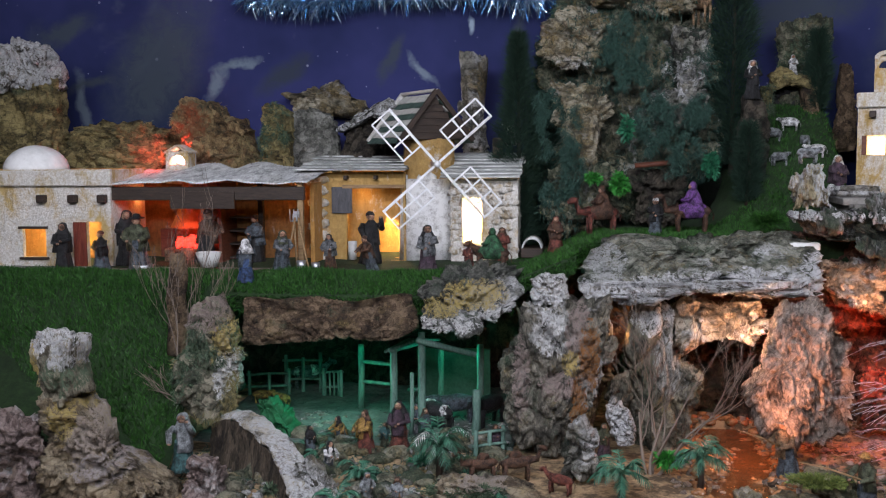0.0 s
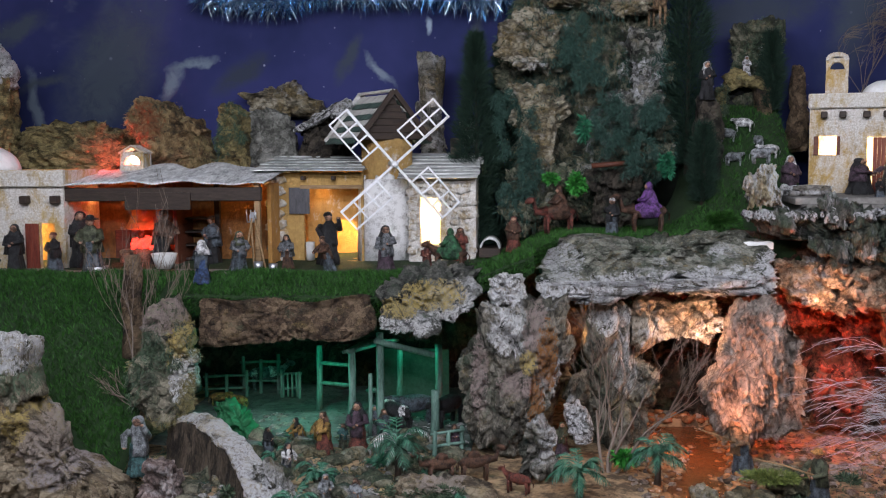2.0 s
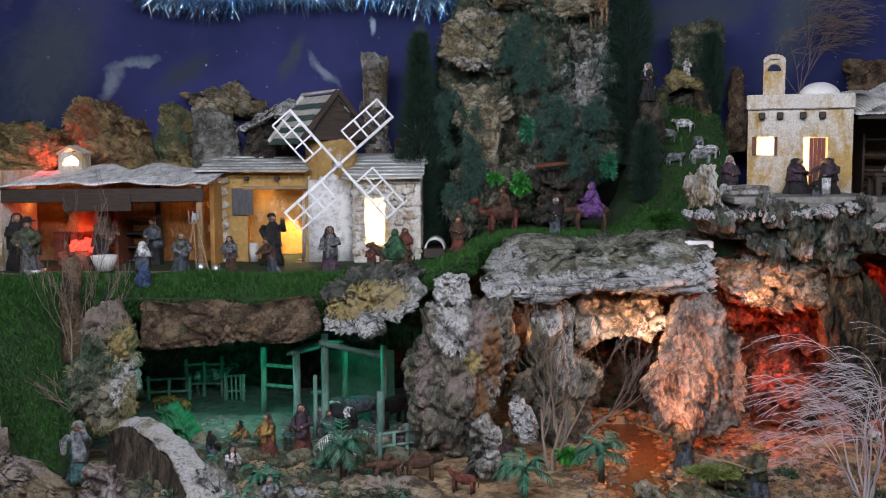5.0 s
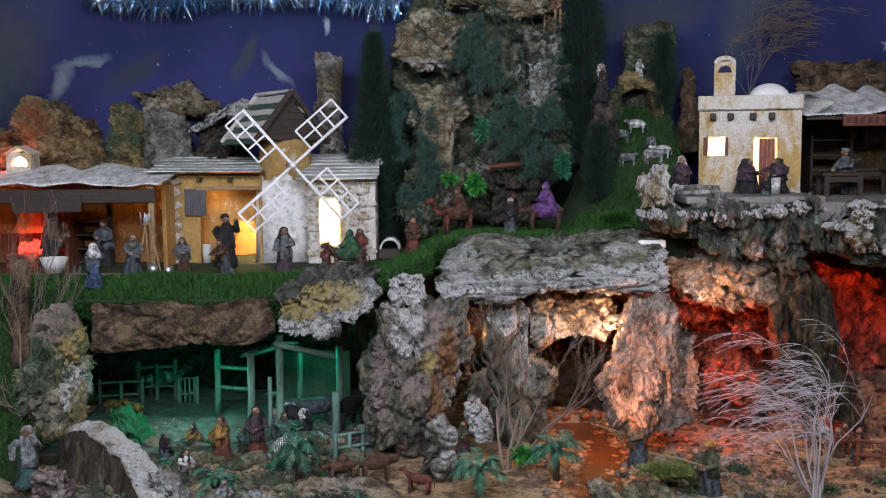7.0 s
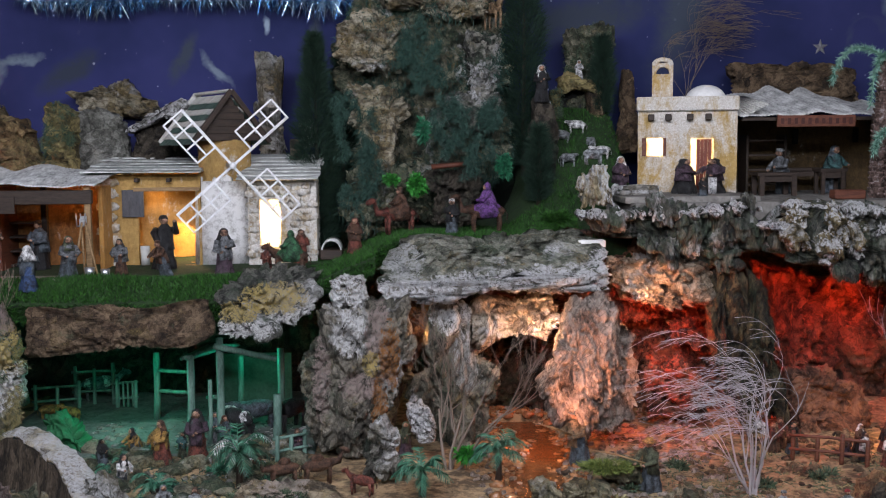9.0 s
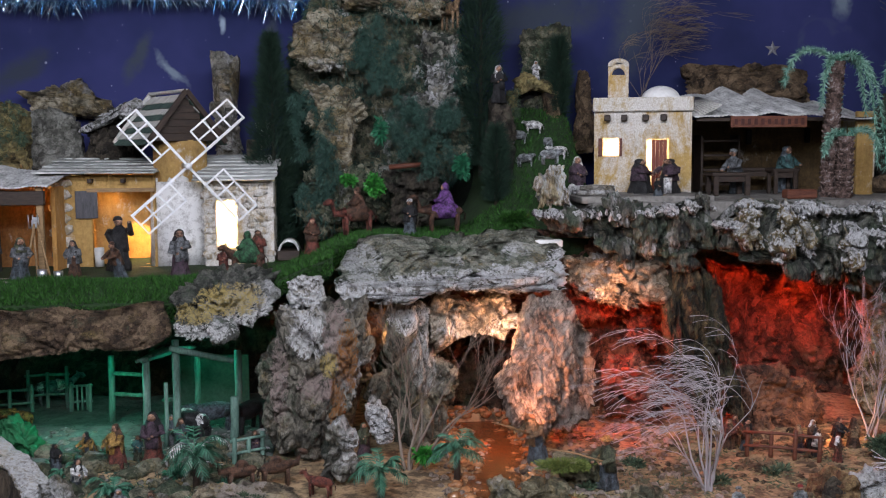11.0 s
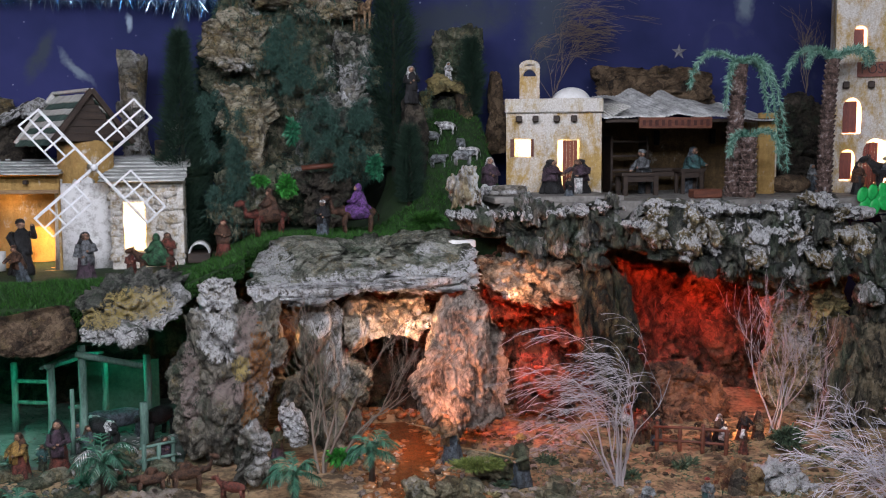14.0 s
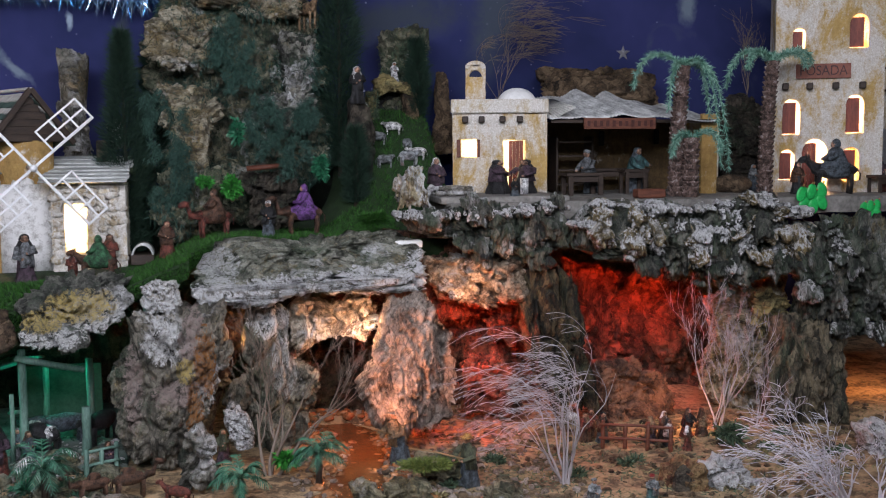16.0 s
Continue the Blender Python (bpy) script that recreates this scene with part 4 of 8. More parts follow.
rock("boulder", "big pitted tan boulder lit red and orange", [(0.494, 1.12), (0.524, 1.144), (0.593, 1.158), (0.624, 1.146), (0.634, 1.085), (0.658, 1.032), (0.68, 0.948), (0.676, 0.806), (0.595, 0.782), (0.504, 0.792), (0.437, 0.829), (0.4, 0.901), (0.406, 0.95), (0.433, 0.98), (0.446, 1.026), (0.465, 1.064), (0.474, 1.099)], 2.8, 0.2, BOULDER, 38, res=160, rough=0.75, chunk=0.9, grain=(1.6, 1, 0.9), power=4.4, lean=0.16, facet=(0.03, 0.34, 1.1))
rock("rock", "brown cork wall behind slab and shelf", [(0.522, 1.319), (0.73, 1.315), (1.016, 1.256), (1.017, 1.027), (0.8, 1.001), (0.554, 1.045)], 3.12, 0.08, CAVE_WALL, 391)
rock("rock", "orange ledge under the shelf", [(0.601, 1.251), (0.735, 1.264), (0.948, 1.218), (0.959, 1.1), (0.872, 1.103), (0.812, 1.071), (0.735, 1.098), (0.677, 1.126), (0.61, 1.162)], 3, 0.14, cork("gold_brown_cork", (0.05, 0.03, 0.018), (0.26, 0.18, 0.115), (0.55, 0.45, 0.33), paint=0.25, stretch=(1.2, 1.2, 1.2)), 39, rough=1.0, res=110)
rock("rock", "dark leaning rib of cork between the red caves", [(0.935, 1.191), (0.994, 1.229), (1.022, 1.185), (1.03, 1.049), (1.049, 0.895), (1.082, 0.738), (1.04, 0.733), (0.986, 0.829), (0.919, 0.935), (0.905, 1.062)], 2.98, 0.13, CORK_PILLAR, 40, res=110, grain=(1.8, 1, 0.5), rough=1.4)
rock("rock", "ochre-streaked rib of cork beside the red cave", [(1.029, 1.208), (1.064, 1.207), (1.102, 1.085), (1.126, 0.915), (1.163, 0.81), (1.153, 0.738), (1.085, 0.739), (1.049, 0.918), (1.034, 1.054)], 2.95, 0.12, CORK_PILLAR, 401, res=110, grain=(1.8, 1, 0.5), rough=1.6)


def inside(outline, x, z):
    hit = False
    for (x0, z0), (x1, z1) in zip(outline, outline[1:] + outline[:1]):
        if (z0 > z) != (z1 > z) and x < x0 + (z - z0) * (x1 - x0) / (z1 - z0):
            hit = not hit
    return hit


def knobbly(label, outline, y, depth, seed, count, size, mats, res=100, crest=0, lean=0.35):
    """A cork ledge: a dark body grown over with drooping knobs, the upper row painted white."""
    t = thing("rock_ledge", label, "rock", (0, 0, 0))
    r = random.Random(seed)
    body = rock("body", "dark green-grey body", outline, y, depth, CORK_FRINGE, seed, res=res, grain=(1.4, 1, 0.6), parent=t, rough=1.3, power=3.0)
    xs, zs = [p[0] for p in outline], [p[1] for p in outline]
    x0, x1, z0, z1 = min(xs), max(xs), min(zs), max(zs)

    def lump(x, z, w, h, dy, mat, k):
        ring = [(x + w * math.cos(a) * r.uniform(0.75, 1.15), z + h * math.sin(a) * r.uniform(0.75, 1.15)) for a in (math.pi / 5 * q for q in range(10))]
        rock("knob", "", ring, dy, 0.08, mat, seed + k, res=36, grain=(1.5, 1, 0.75), parent=t, rough=2.4, chunk=1.2, power=2.4, lean=lean)

    done = 0
    while done < count:
        x, z = r.uniform(x0, x1), r.uniform(z0, z1)
        if inside(outline, x, z):
            f, g = (x - x0) / (x1 - x0), (z - z0) / (z1 - z0)
            s = size * r.uniform(0.7, 1.35)
            lump(x, z, s * r.uniform(0.9, 1.5), s * r.uniform(0.8, 1.5), y - depth * 0.36 + 0.015 * (1 - g), mats(f, g, r), done)
            done += 1
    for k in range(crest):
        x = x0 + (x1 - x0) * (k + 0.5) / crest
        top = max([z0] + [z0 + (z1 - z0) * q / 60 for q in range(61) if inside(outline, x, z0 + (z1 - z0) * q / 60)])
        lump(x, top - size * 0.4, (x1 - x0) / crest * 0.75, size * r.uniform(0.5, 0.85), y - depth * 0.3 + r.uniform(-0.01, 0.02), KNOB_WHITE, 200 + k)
    return t


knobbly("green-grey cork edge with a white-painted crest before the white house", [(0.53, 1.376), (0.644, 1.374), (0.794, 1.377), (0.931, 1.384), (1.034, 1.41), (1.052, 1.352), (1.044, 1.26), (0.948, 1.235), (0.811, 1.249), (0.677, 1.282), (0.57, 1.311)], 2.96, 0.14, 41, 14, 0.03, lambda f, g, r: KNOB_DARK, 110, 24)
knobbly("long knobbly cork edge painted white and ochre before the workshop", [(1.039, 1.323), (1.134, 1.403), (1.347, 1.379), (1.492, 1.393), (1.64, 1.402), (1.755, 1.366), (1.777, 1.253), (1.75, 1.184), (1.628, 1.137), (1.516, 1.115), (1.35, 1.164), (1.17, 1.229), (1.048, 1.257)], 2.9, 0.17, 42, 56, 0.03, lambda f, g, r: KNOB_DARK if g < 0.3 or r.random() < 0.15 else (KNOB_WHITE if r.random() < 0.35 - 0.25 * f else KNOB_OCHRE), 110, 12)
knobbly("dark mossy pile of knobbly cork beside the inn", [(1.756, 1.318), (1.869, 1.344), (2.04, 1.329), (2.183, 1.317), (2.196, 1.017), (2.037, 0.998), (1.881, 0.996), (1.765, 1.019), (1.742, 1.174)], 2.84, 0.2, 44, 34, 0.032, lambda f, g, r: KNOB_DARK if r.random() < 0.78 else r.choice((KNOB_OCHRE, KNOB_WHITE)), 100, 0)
rock("rock", "upright brown cork trunk under the inn", [(1.698, 1.039), (1.803, 1.035), (1.881, 0.979), (1.878, 0.804), (1.901, 0.679), (1.774, 0.702), (1.65, 0.749), (1.674, 0.903)], 2.84, 0.18, CORK_TRUNK, 45, res=100, grain=(1.3, 1, 0.4))
rock("rock", "brown cork wall behind the bare bush", [(1.557, 1.085), (1.693, 1.116), (1.792, 1.148), (1.859, 0.925), (1.825, 0.665), (1.663, 0.676), (1.543, 0.758)], 3.05, 0.14, CORK_OCHRE, 46)
rock("rock", "grey and ochre stones stacked under the edge", [(1.646, 1.097), (1.724, 1.121), (1.794, 1.082), (1.768, 0.938), (1.669, 0.943)], 2.96, 0.1, CORK_OLIVE, 47)
rock("rock", "bare cork wall of the red cave", [(1.17, 1.194), (1.451, 1.148), (1.723, 1.042), (1.749, 0.804), (1.736, 0.483), (1.462, 0.46), (1.216, 0.516), (1.193, 0.869)], 3.35, 0.12, CAVE_WALL, 48, res=120, grain=(1, 1, 0.7), rough=1.4)
rock("rock", "rounded red-lit stone in the cave mouth", [(1.168, 0.898), (1.265, 0.908), (1.386, 0.861), (1.428, 0.779), (1.442, 0.653), (1.204, 0.649), (1.151, 0.759)], 3.02, 0.14, CAVE_WALL, 49, rough=0.8)
rock("rock", "bare cork wall behind the fire", [(0.734, 1.037), (0.904, 1.058), (1.038, 1.024), (1.078, 0.728), (0.98, 0.658), (0.75, 0.711)], 3.3, 0.14, CAVE_WALL, 50)
rock("rock", "red-lit cork lump above the fire", [(0.822, 1.037), (0.93, 1.059), (0.953, 0.961), (0.929, 0.927), (0.848, 0.966)], 3.1, 0.08, CAVE_WALL, 51)
rock("rock", "red-lit stone beside the fire", [(0.739, 0.943), (0.861, 0.954), (0.941, 0.872), (0.95, 0.732), (0.755, 0.737)], 3.06, 0.1, CAVE_WALL, 52)

# ---- rocks: the foreground ----
rock("rock", "large tan cork arm running down the slope", [(-1.276, 0.978), (-1.193, 0.98), (-1.136, 0.91), (-1.117, 0.858), (-1.039, 0.802), (-0.987, 0.762), (-0.968, 0.655), (-1.265, 0.642), (-1.278, 0.825), (-1.279, 0.909)], 2.38, 0.18, CORK_ARM, 60, res=120, rough=1.1, chunk=0.7)
rock("rock", "upright cork stump painted white and yellow on the arm", [(-1.302, 1.108), (-1.268, 1.128), (-1.229, 1.136), (-1.182, 1.121), (-1.176, 1.054), (-1.169, 0.972), (-1.215, 0.941), (-1.266, 0.962), (-1.301, 1.023)], 2.36, 0.16, cork("white_green_stump_cork", (0.03, 0.028, 0.018), (0.17, 0.15, 0.1), (0.42, 0.38, 0.28), ochre=0.2, moss=0.3, stretch=(1.2, 1, 0.7), patches=[(-0.01, 0.075, 0.07, 0.045, (0.8, 0.8, 0.8)), (-0.055, -0.02, 0.025, 0.07, (0.6, 0.46, 0.16)), (0.02, -0.01, 0.04, 0.05, (0.14, 0.2, 0.12)), (0.03, 0.03, 0.03, 0.03, (0.62, 0.62, 0.62))]), 601, res=100, rough=0.9, grain=(1.2, 1, 0.5))
rock("rock", "low purple-brown cork lump", [(-1.432, 0.922), (-1.344, 0.942), (-1.271, 0.923), (-1.256, 0.838), (-1.267, 0.657), (-1.492, 0.647)], 2.34, 0.16, CORK_PURPLE, 61)
rock("rock", "ragged grey and green cork column", [(-1.032, 1.148), (-0.987, 1.164), (-0.964, 1.106), (-0.933, 1.073), (-0.921, 0.968), (-0.917, 0.857), (-0.959, 0.825), (-1.044, 0.869), (-1.096, 0.93), (-1.091, 0.996), (-1.055, 1.037), (-1.062, 1.104)], 2.72, 0.16, cork("mossy_column_cork", (0.02, 0.02, 0.013), (0.17, 0.16, 0.11), (0.42, 0.38, 0.28), moss=0.35, ochre=0.2, patches=[(0.05, 0.03, 0.025, 0.09, YELLOW), (0.055, -0.05, 0.025, 0.05, WHITE), (0.0, 0.11, 0.05, 0.04, PINK), (-0.01, 0.03, 0.035, 0.04, (0.16, 0.22, 0.15))]), 62)
bark = thing("cork_bark", "curled cork bark with a yellow and white rim", "bark", (0, 0, 0))
BARK_LINE = [(-0.989, 2.68, 0.841), (-0.917, 2.63, 0.862), (-0.843, 2.57, 0.85), (-0.775, 2.5, 0.826), (-0.729, 2.44, 0.8), (-0.698, 2.38, 0.773), (-0.676, 2.32, 0.74)]


def bark_strip(offsets, seed):
    """A strip along the curled bark: offsets (out, down) across it; out is square to the line, down hangs below it."""
    n = 90
    verts, faces = [], []
    for i in range(n + 1):
        f = i / n * (len(BARK_LINE) - 1)
        k = min(int(f), len(BARK_LINE) - 2)
        p, q = Vector(BARK_LINE[k]), Vector(BARK_LINE[k + 1])
        c, d = p.lerp(q, f - k), q - p
        out = Vector((-d.y, d.x, 0)).normalized()
        for o, down in offsets:
            v = c + out * o - Vector((0, 0, down))
            g = v * 16 + Vector((seed, 0, 0))
            w = 0.007 * noise.noise(g) + 0.005 * noise.noise(g * 2.7) + 0.003 * noise.noise(g * 7)
            verts.append(v + out * w + Vector((0, 0, 0.8 * w)))
    m = len(offsets)
    for i in range(n):
        for j in range(m - 1):
            a = i * m + j
            faces.append([a, a + m, a + m + 1, a + 1])
    return Shape().add(verts, faces)


part("bark_face", bark_strip([(-0.004 - 0.012 * math.sin(j / 26 * 3), 0.012 + 0.011 * j) for j in range(27)], 3), cork("dark_bark_face", (0.008, 0.006, 0.005), (0.06, 0.045, 0.03), (0.17, 0.13, 0.09), stretch=(2, 2, 0.6)), bark, "dark hollow face of the bark")
part("bark_rim", bark_strip([(-0.004, 0.014), (-0.002, 0.004)] + [(0.004 * j, -0.003 * math.sin(j / 14 * 3.1)) for j in range(1, 15)] + [(0.06 + 0.001 * j, 0.012 * j) for j in range(1, 24)], 5), cork("yellow_white_bark_rim", (0.06, 0.045, 0.03), (0.34, 0.29, 0.19), (0.66, 0.6, 0.46), paint=1.1, ochre=0.35, stretch=(1.2, 1.2, 1.6), rim=0.12, bare=0.06), bark, "white and yellow upper rim")
rock("rock", "grey tapering cork stone", [(-0.689, 0.811), (-0.657, 0.83), (-0.616, 0.786), (-0.583, 0.739), (-0.576, 0.656), (-0.707, 0.651)], 2.42, 0.1, CORK_GREY, 64)
rock("rock", "pinkish cork stone by the slope", [(-0.951, 0.809), (-0.92, 0.831), (-0.869, 0.824), (-0.862, 0.763), (-0.869, 0.652), (-0.971, 0.647)], 2.4, 0.1, CORK_PURPLE, 65)
rock("rock", "grey frosted stone beside the camels", [(-0.051, 0.85), (-0.023, 0.901), (0.012, 0.859), (0.047, 0.796), (0.082, 0.711), (-0.079, 0.698)], 2.62, 0.1, CORK_GREY, 66)
rock("rock", "pale stone at the shrub's root", [(0.049, 0.866), (0.095, 0.886), (0.122, 0.829), (0.131, 0.767), (0.082, 0.755), (0.058, 0.795)], 2.8, 0.07, FROST, 67)
rock("rock", "bright green painted stone in the stable yard", [(-0.95, 0.826), (-0.891, 0.828), (-0.842, 0.753), (-0.809, 0.678), (-0.912, 0.667), (-0.953, 0.716)], 2.95, 0.12, surface("green_paint", (0.008, 0.06, 0.022), (0.02, 0.16, 0.06), 20, 0.7, relief=0.8), 68)
rock("rock", "white frosted rock beside the painted hollow", [(1.187, 0.77), (1.242, 0.78), (1.295, 0.75), (1.349, 0.711), (1.374, 0.606), (1.196, 0.622)], 2.38, 0.12, CORK_WHITE, 69)
# flat dark piece set in front; the hollow's shade is only its colour
rock("rock", "dark patch painted as the shaded mouth of a hollow", [(1.101, 0.705), (1.106, 0.764), (1.127, 0.79), (1.155, 0.768), (1.175, 0.699), (1.176, 0.628), (1.099, 0.635)], 2.33, 0.03, CORK_DARK, 690, rough=0.3)
rock("rock", "reddish stone lip of the hollow", [(1.105, 0.663), (1.113, 0.759), (1.145, 0.791), (1.188, 0.765), (1.209, 0.654), (1.197, 0.611), (1.106, 0.619)], 2.37, 0.09, CORK_RED, 691)
rock("rock", "white frosted rock by the sand cave", [(1.738, 0.782), (1.798, 0.806), (1.94, 0.799), (1.951, 0.542), (1.754, 0.591)], 2.5, 0.16, CORK_WHITE, 70)
# dark backing put where the river cave shows only shade
rock("rock", "dark cork backing standing in for the river cave's darkness", [(0.275, 1.018), (0.597, 1.016), (0.619, 0.576), (0.257, 0.579)], 3.32, 0.1, CORK_DARK, 71)
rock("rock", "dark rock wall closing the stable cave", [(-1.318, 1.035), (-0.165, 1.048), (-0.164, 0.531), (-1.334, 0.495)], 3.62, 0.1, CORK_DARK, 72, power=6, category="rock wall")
rock("rock", "dark rock wall closing the caves", [(-0.169, 1.216), (2.246, 1.198), (2.286, 0.435), (-0.178, 0.454)], 3.75, 0.1, CORK_BROWN, 73, power=6, res=124, category="rock wall")

MOSS_STONE = cork("yellow_green_stone_cork", (0.02, 0.018, 0.01), (0.16, 0.14, 0.08), (0.4, 0.36, 0.24), paint=0.1, ochre=0.35, moss=0.5)
rock("rock", "low mossy stone on the river bank", [(0.501, 0.794), (0.562, 0.8), (0.626, 0.771), (0.635, 0.727), (0.559, 0.721), (0.504, 0.746)], 2.55, 0.14, MOSS_STONE, 81, res=60)
rock("rock", "yellow-green mossy stone at the river's edge", [(0.397, 0.771), (0.467, 0.78), (0.522, 0.74), (0.527, 0.661), (0.396, 0.671)], 2.42, 0.14, MOSS_STONE, 82, res=60)
rock("rock", "flat mossy stone before the fishermen", [(0.644, 0.743), (0.697, 0.759), (0.756, 0.727), (0.776, 0.649), (0.638, 0.659)], 2.4, 0.14, MOSS_STONE, 83, res=60)
rock("rock", "low sandy cork mound before the camels", [(-0.358, 0.778), (-0.299, 0.799), (-0.194, 0.792), (-0.108, 0.76), (-0.101, 0.683), (-0.367, 0.685)], 2.42, 0.14, CORK_ARM, 84, res=60)
rock("rock", "pale mossy stone beside the river palm", [(0.322, 0.773), (0.369, 0.791), (0.414, 0.756), (0.422, 0.679), (0.317, 0.68)], 2.42, 0.14, MOSS_STONE, 85, res=60)

# ---- building kit for the little houses ----
def wpart(name, shape, mats, parent, label=""):
    """A part drawn in the world's own metres."""
    m, p = Matrix(), parent
    while p:
        m = p.matrix_basis @ m
        p = p.parent
    return part(name, shape, mats, parent, label, m.inverted())


def wall_shape(x0, x1, z0, z1, y, thick, holes=(), step=0.012, lump=0.0018):
    """A thick wall facing the viewer with openings (x0, x1, z0, z1, arched) cut through, its plaster a little uneven."""
    def cuts(a, b, marks):
        marks = sorted({a, b, *[m for m in marks if a < m < b]})
        out = []
        for p, q in zip(marks, marks[1:]):
            n = max(1, round((q - p) / step))
            out += [p + (q - p) * i / n for i in range(n)]
        return out + [b]

    gx = cuts(x0, x1, [h[0] for h in holes] + [h[1] for h in holes])
    gz = cuts(z0, z1, [h[2] for h in holes] + [h[3] for h in holes])
    full = {}
    for i in range(len(gx) - 1):
        for j in range(len(gz) - 1):
            mx, mz = (gx[i] + gx[i + 1]) / 2, (gz[j] + gz[j + 1]) / 2
            full[i, j] = not any(h[0] < mx < h[1] and h[2] < mz < h[3] for h in holes)
    verts, faces, at = [], [], {}

    def corner(i, j, back):
        key = (i, j, back)
        if key not in at:
            at[key] = len(verts)
            p = Vector((gx[i] * 34, gz[j] * 34, y * 7 + back))
            d = lump * (noise.noise(p) + 0.6 * noise.noise(p * 2.7))
            verts.append((gx[i] + d * 0.6, y + (thick if back else 0) + (0 if back else d * 1.6), gz[j] + d * 0.6))
        return at[key]

    for (i, j), on in full.items():
        if not on:
            continue
        a = [corner(i, j, 0), corner(i + 1, j, 0), corner(i + 1, j + 1, 0), corner(i, j + 1, 0)]
        b = [corner(i, j, 1), corner(i, j + 1, 1), corner(i + 1, j + 1, 1), corner(i + 1, j, 1)]
        faces += [a, b]
        for di, dj, e in ((-1, 0, ((i, j + 1), (i, j))), (1, 0, ((i + 1, j), (i + 1, j + 1))), (0, -1, ((i, j), (i + 1, j))), (0, 1, ((i + 1, j + 1), (i, j + 1)))):
            if not full.get((i + di, j + dj), False):
                p, q = e
                faces.append([corner(*q, 0), corner(*p, 0), corner(*p, 1), corner(*q, 1)])
    sh = Shape()
    sh.smooth = False
    sh.add(verts, faces)
    for h in holes:
        if len(h) > 4 and h[4]:
            hx0, hx1, hz1 = h[0], h[1], h[3]
            r, mid, n = (hx1 - hx0) / 2, (hx0 + hx1) / 2, 8
            for k in range(n):
                t0, t1 = math.pi * k / n, math.pi * (k + 1) / n
                p0, p1 = (mid + r * math.cos(t0), hz1 - r + r * math.sin(t0)), (mid + r * math.cos(t1), hz1 - r + r * math.sin(t1))
                ring = [p0, p1, (p1[0], hz1 + 0.001), (p0[0], hz1 + 0.001)]
                front = [(p[0], y + 0.001, p[1]) for p in ring]
                back = [(p[0], y + thick, p[1]) for p in ring]
                sh.add(front + back, [[3, 2, 1, 0], [4, 5, 6, 7], [0, 1, 5, 4], [2, 3, 7, 6]])
    return sh


def side_wall(x, y0, y1, z0, z1, thick):
    sh = Shape()
    sh.box((x, (y0 + y1) / 2, (z0 + z1) / 2), (thick, y1 - y0, z1 - z0), chamfer=0.15)
    return sh


def shell(house, x0, x1, z0, z1, y0, y1, holes, mat, inside, roof=True, thick=0.016):
    """Front wall with openings, two sides, a back and a flat roof under a house."""
    wpart("front_wall", wall_shape(x0, x1, z0, z1, y0, thick, holes), mat, house)
    wpart("side_wall", side_wall(x0 + thick / 2, y0 + thick, y1, z0, z1 - 0.002, thick), mat, house)
    wpart("side_wall", side_wall(x1 - thick / 2, y0 + thick, y1, z0, z1 - 0.002, thick), mat, house)
    sh = Shape()
    sh.box(((x0 + x1) / 2, y1 - thick / 2, (z0 + z1) / 2), (x1 - x0 - 2 * thick, thick, z1 - z0 - 0.004))
    wpart("back_wall", sh, inside, house)
    if roof:
        sh = Shape()
        sh.box(((x0 + x1) / 2, (y0 + y1) / 2 + thick / 2, z1 - thick), (x1 - x0 - 2 * thick - 0.002, y1 - y0 - 2 * thick, thick))
        wpart("flat_roof", sh, mat, house)


def beam_end(house, x, y, z, size=0.018):
    sh = Shape()
    size *= 1.3
    sh.box((x, y, z), (size, 0.03, size), chamfer=0.25)
    wpart("beam_end", sh, WOOD_DARK, house, "dark wooden beam end")


def dome(house, x, y, z, r, mat, h=1.0):
    sh = Shape()
    sh.lathe((x, y, z), [(r * math.cos(a), r * h * math.sin(a) + 1e-4) for a in [math.pi / 2 * k / 10 for k in range(10)]] + [(r * 0.03, r * h)], 28)
    wpart("dome", sh, mat, house, "smooth white dome")


def plank(name, p, q, width, thick, mat, parent, label="", sag=0.0):
    """A board from p to q, its width along the way up the slope."""
    p, q = Vector(p), Vector(q)
    d = q - p
    turn = d.to_track_quat("X", "Z").to_matrix()
    sh = Shape()
    sh.box((0, 0, 0), (d.length, width, thick), chamfer=0.2)
    m, up = Matrix(), parent
    while up:
        m = up.matrix_basis @ m
        up = up.parent
    ob = part(name, sh, mat, parent, label, m.inverted() @ (Matrix.Translation((p + q) / 2) @ turn.to_4x4()))
    return ob


def board_roof(house, x0, x1, eave, ridge, rows, mat, seed=0, name="roof_board"):
    """Overlapping boards in rows from an eave (y, z) up to a ridge (y, z)."""
    r = random.Random(seed)
    (ya, za), (yb, zb) = eave, ridge
    slope = math.degrees(math.atan2(zb - za, yb - ya))
    w = math.hypot(yb - ya, zb - za) / rows * 1.35
    for k in range(rows):
        f = (k + 0.5) / rows
        a, b = x0 + r.uniform(-0.008, 0.006), x1 + r.uniform(-0.006, 0.008)
        sh = Shape()
        sh.box((0, 0, 0), (b - a, w, 0.0045), chamfer=0.3)
        m = pose((a + b) / 2, ya + (yb - ya) * f, za + (zb - za) * f + 0.002, slope - 5, r.uniform(-0.8, 0.8), r.uniform(-0.8, 0.8))
        part(name, sh, mat, house, at=house.matrix_basis.inverted() @ m)


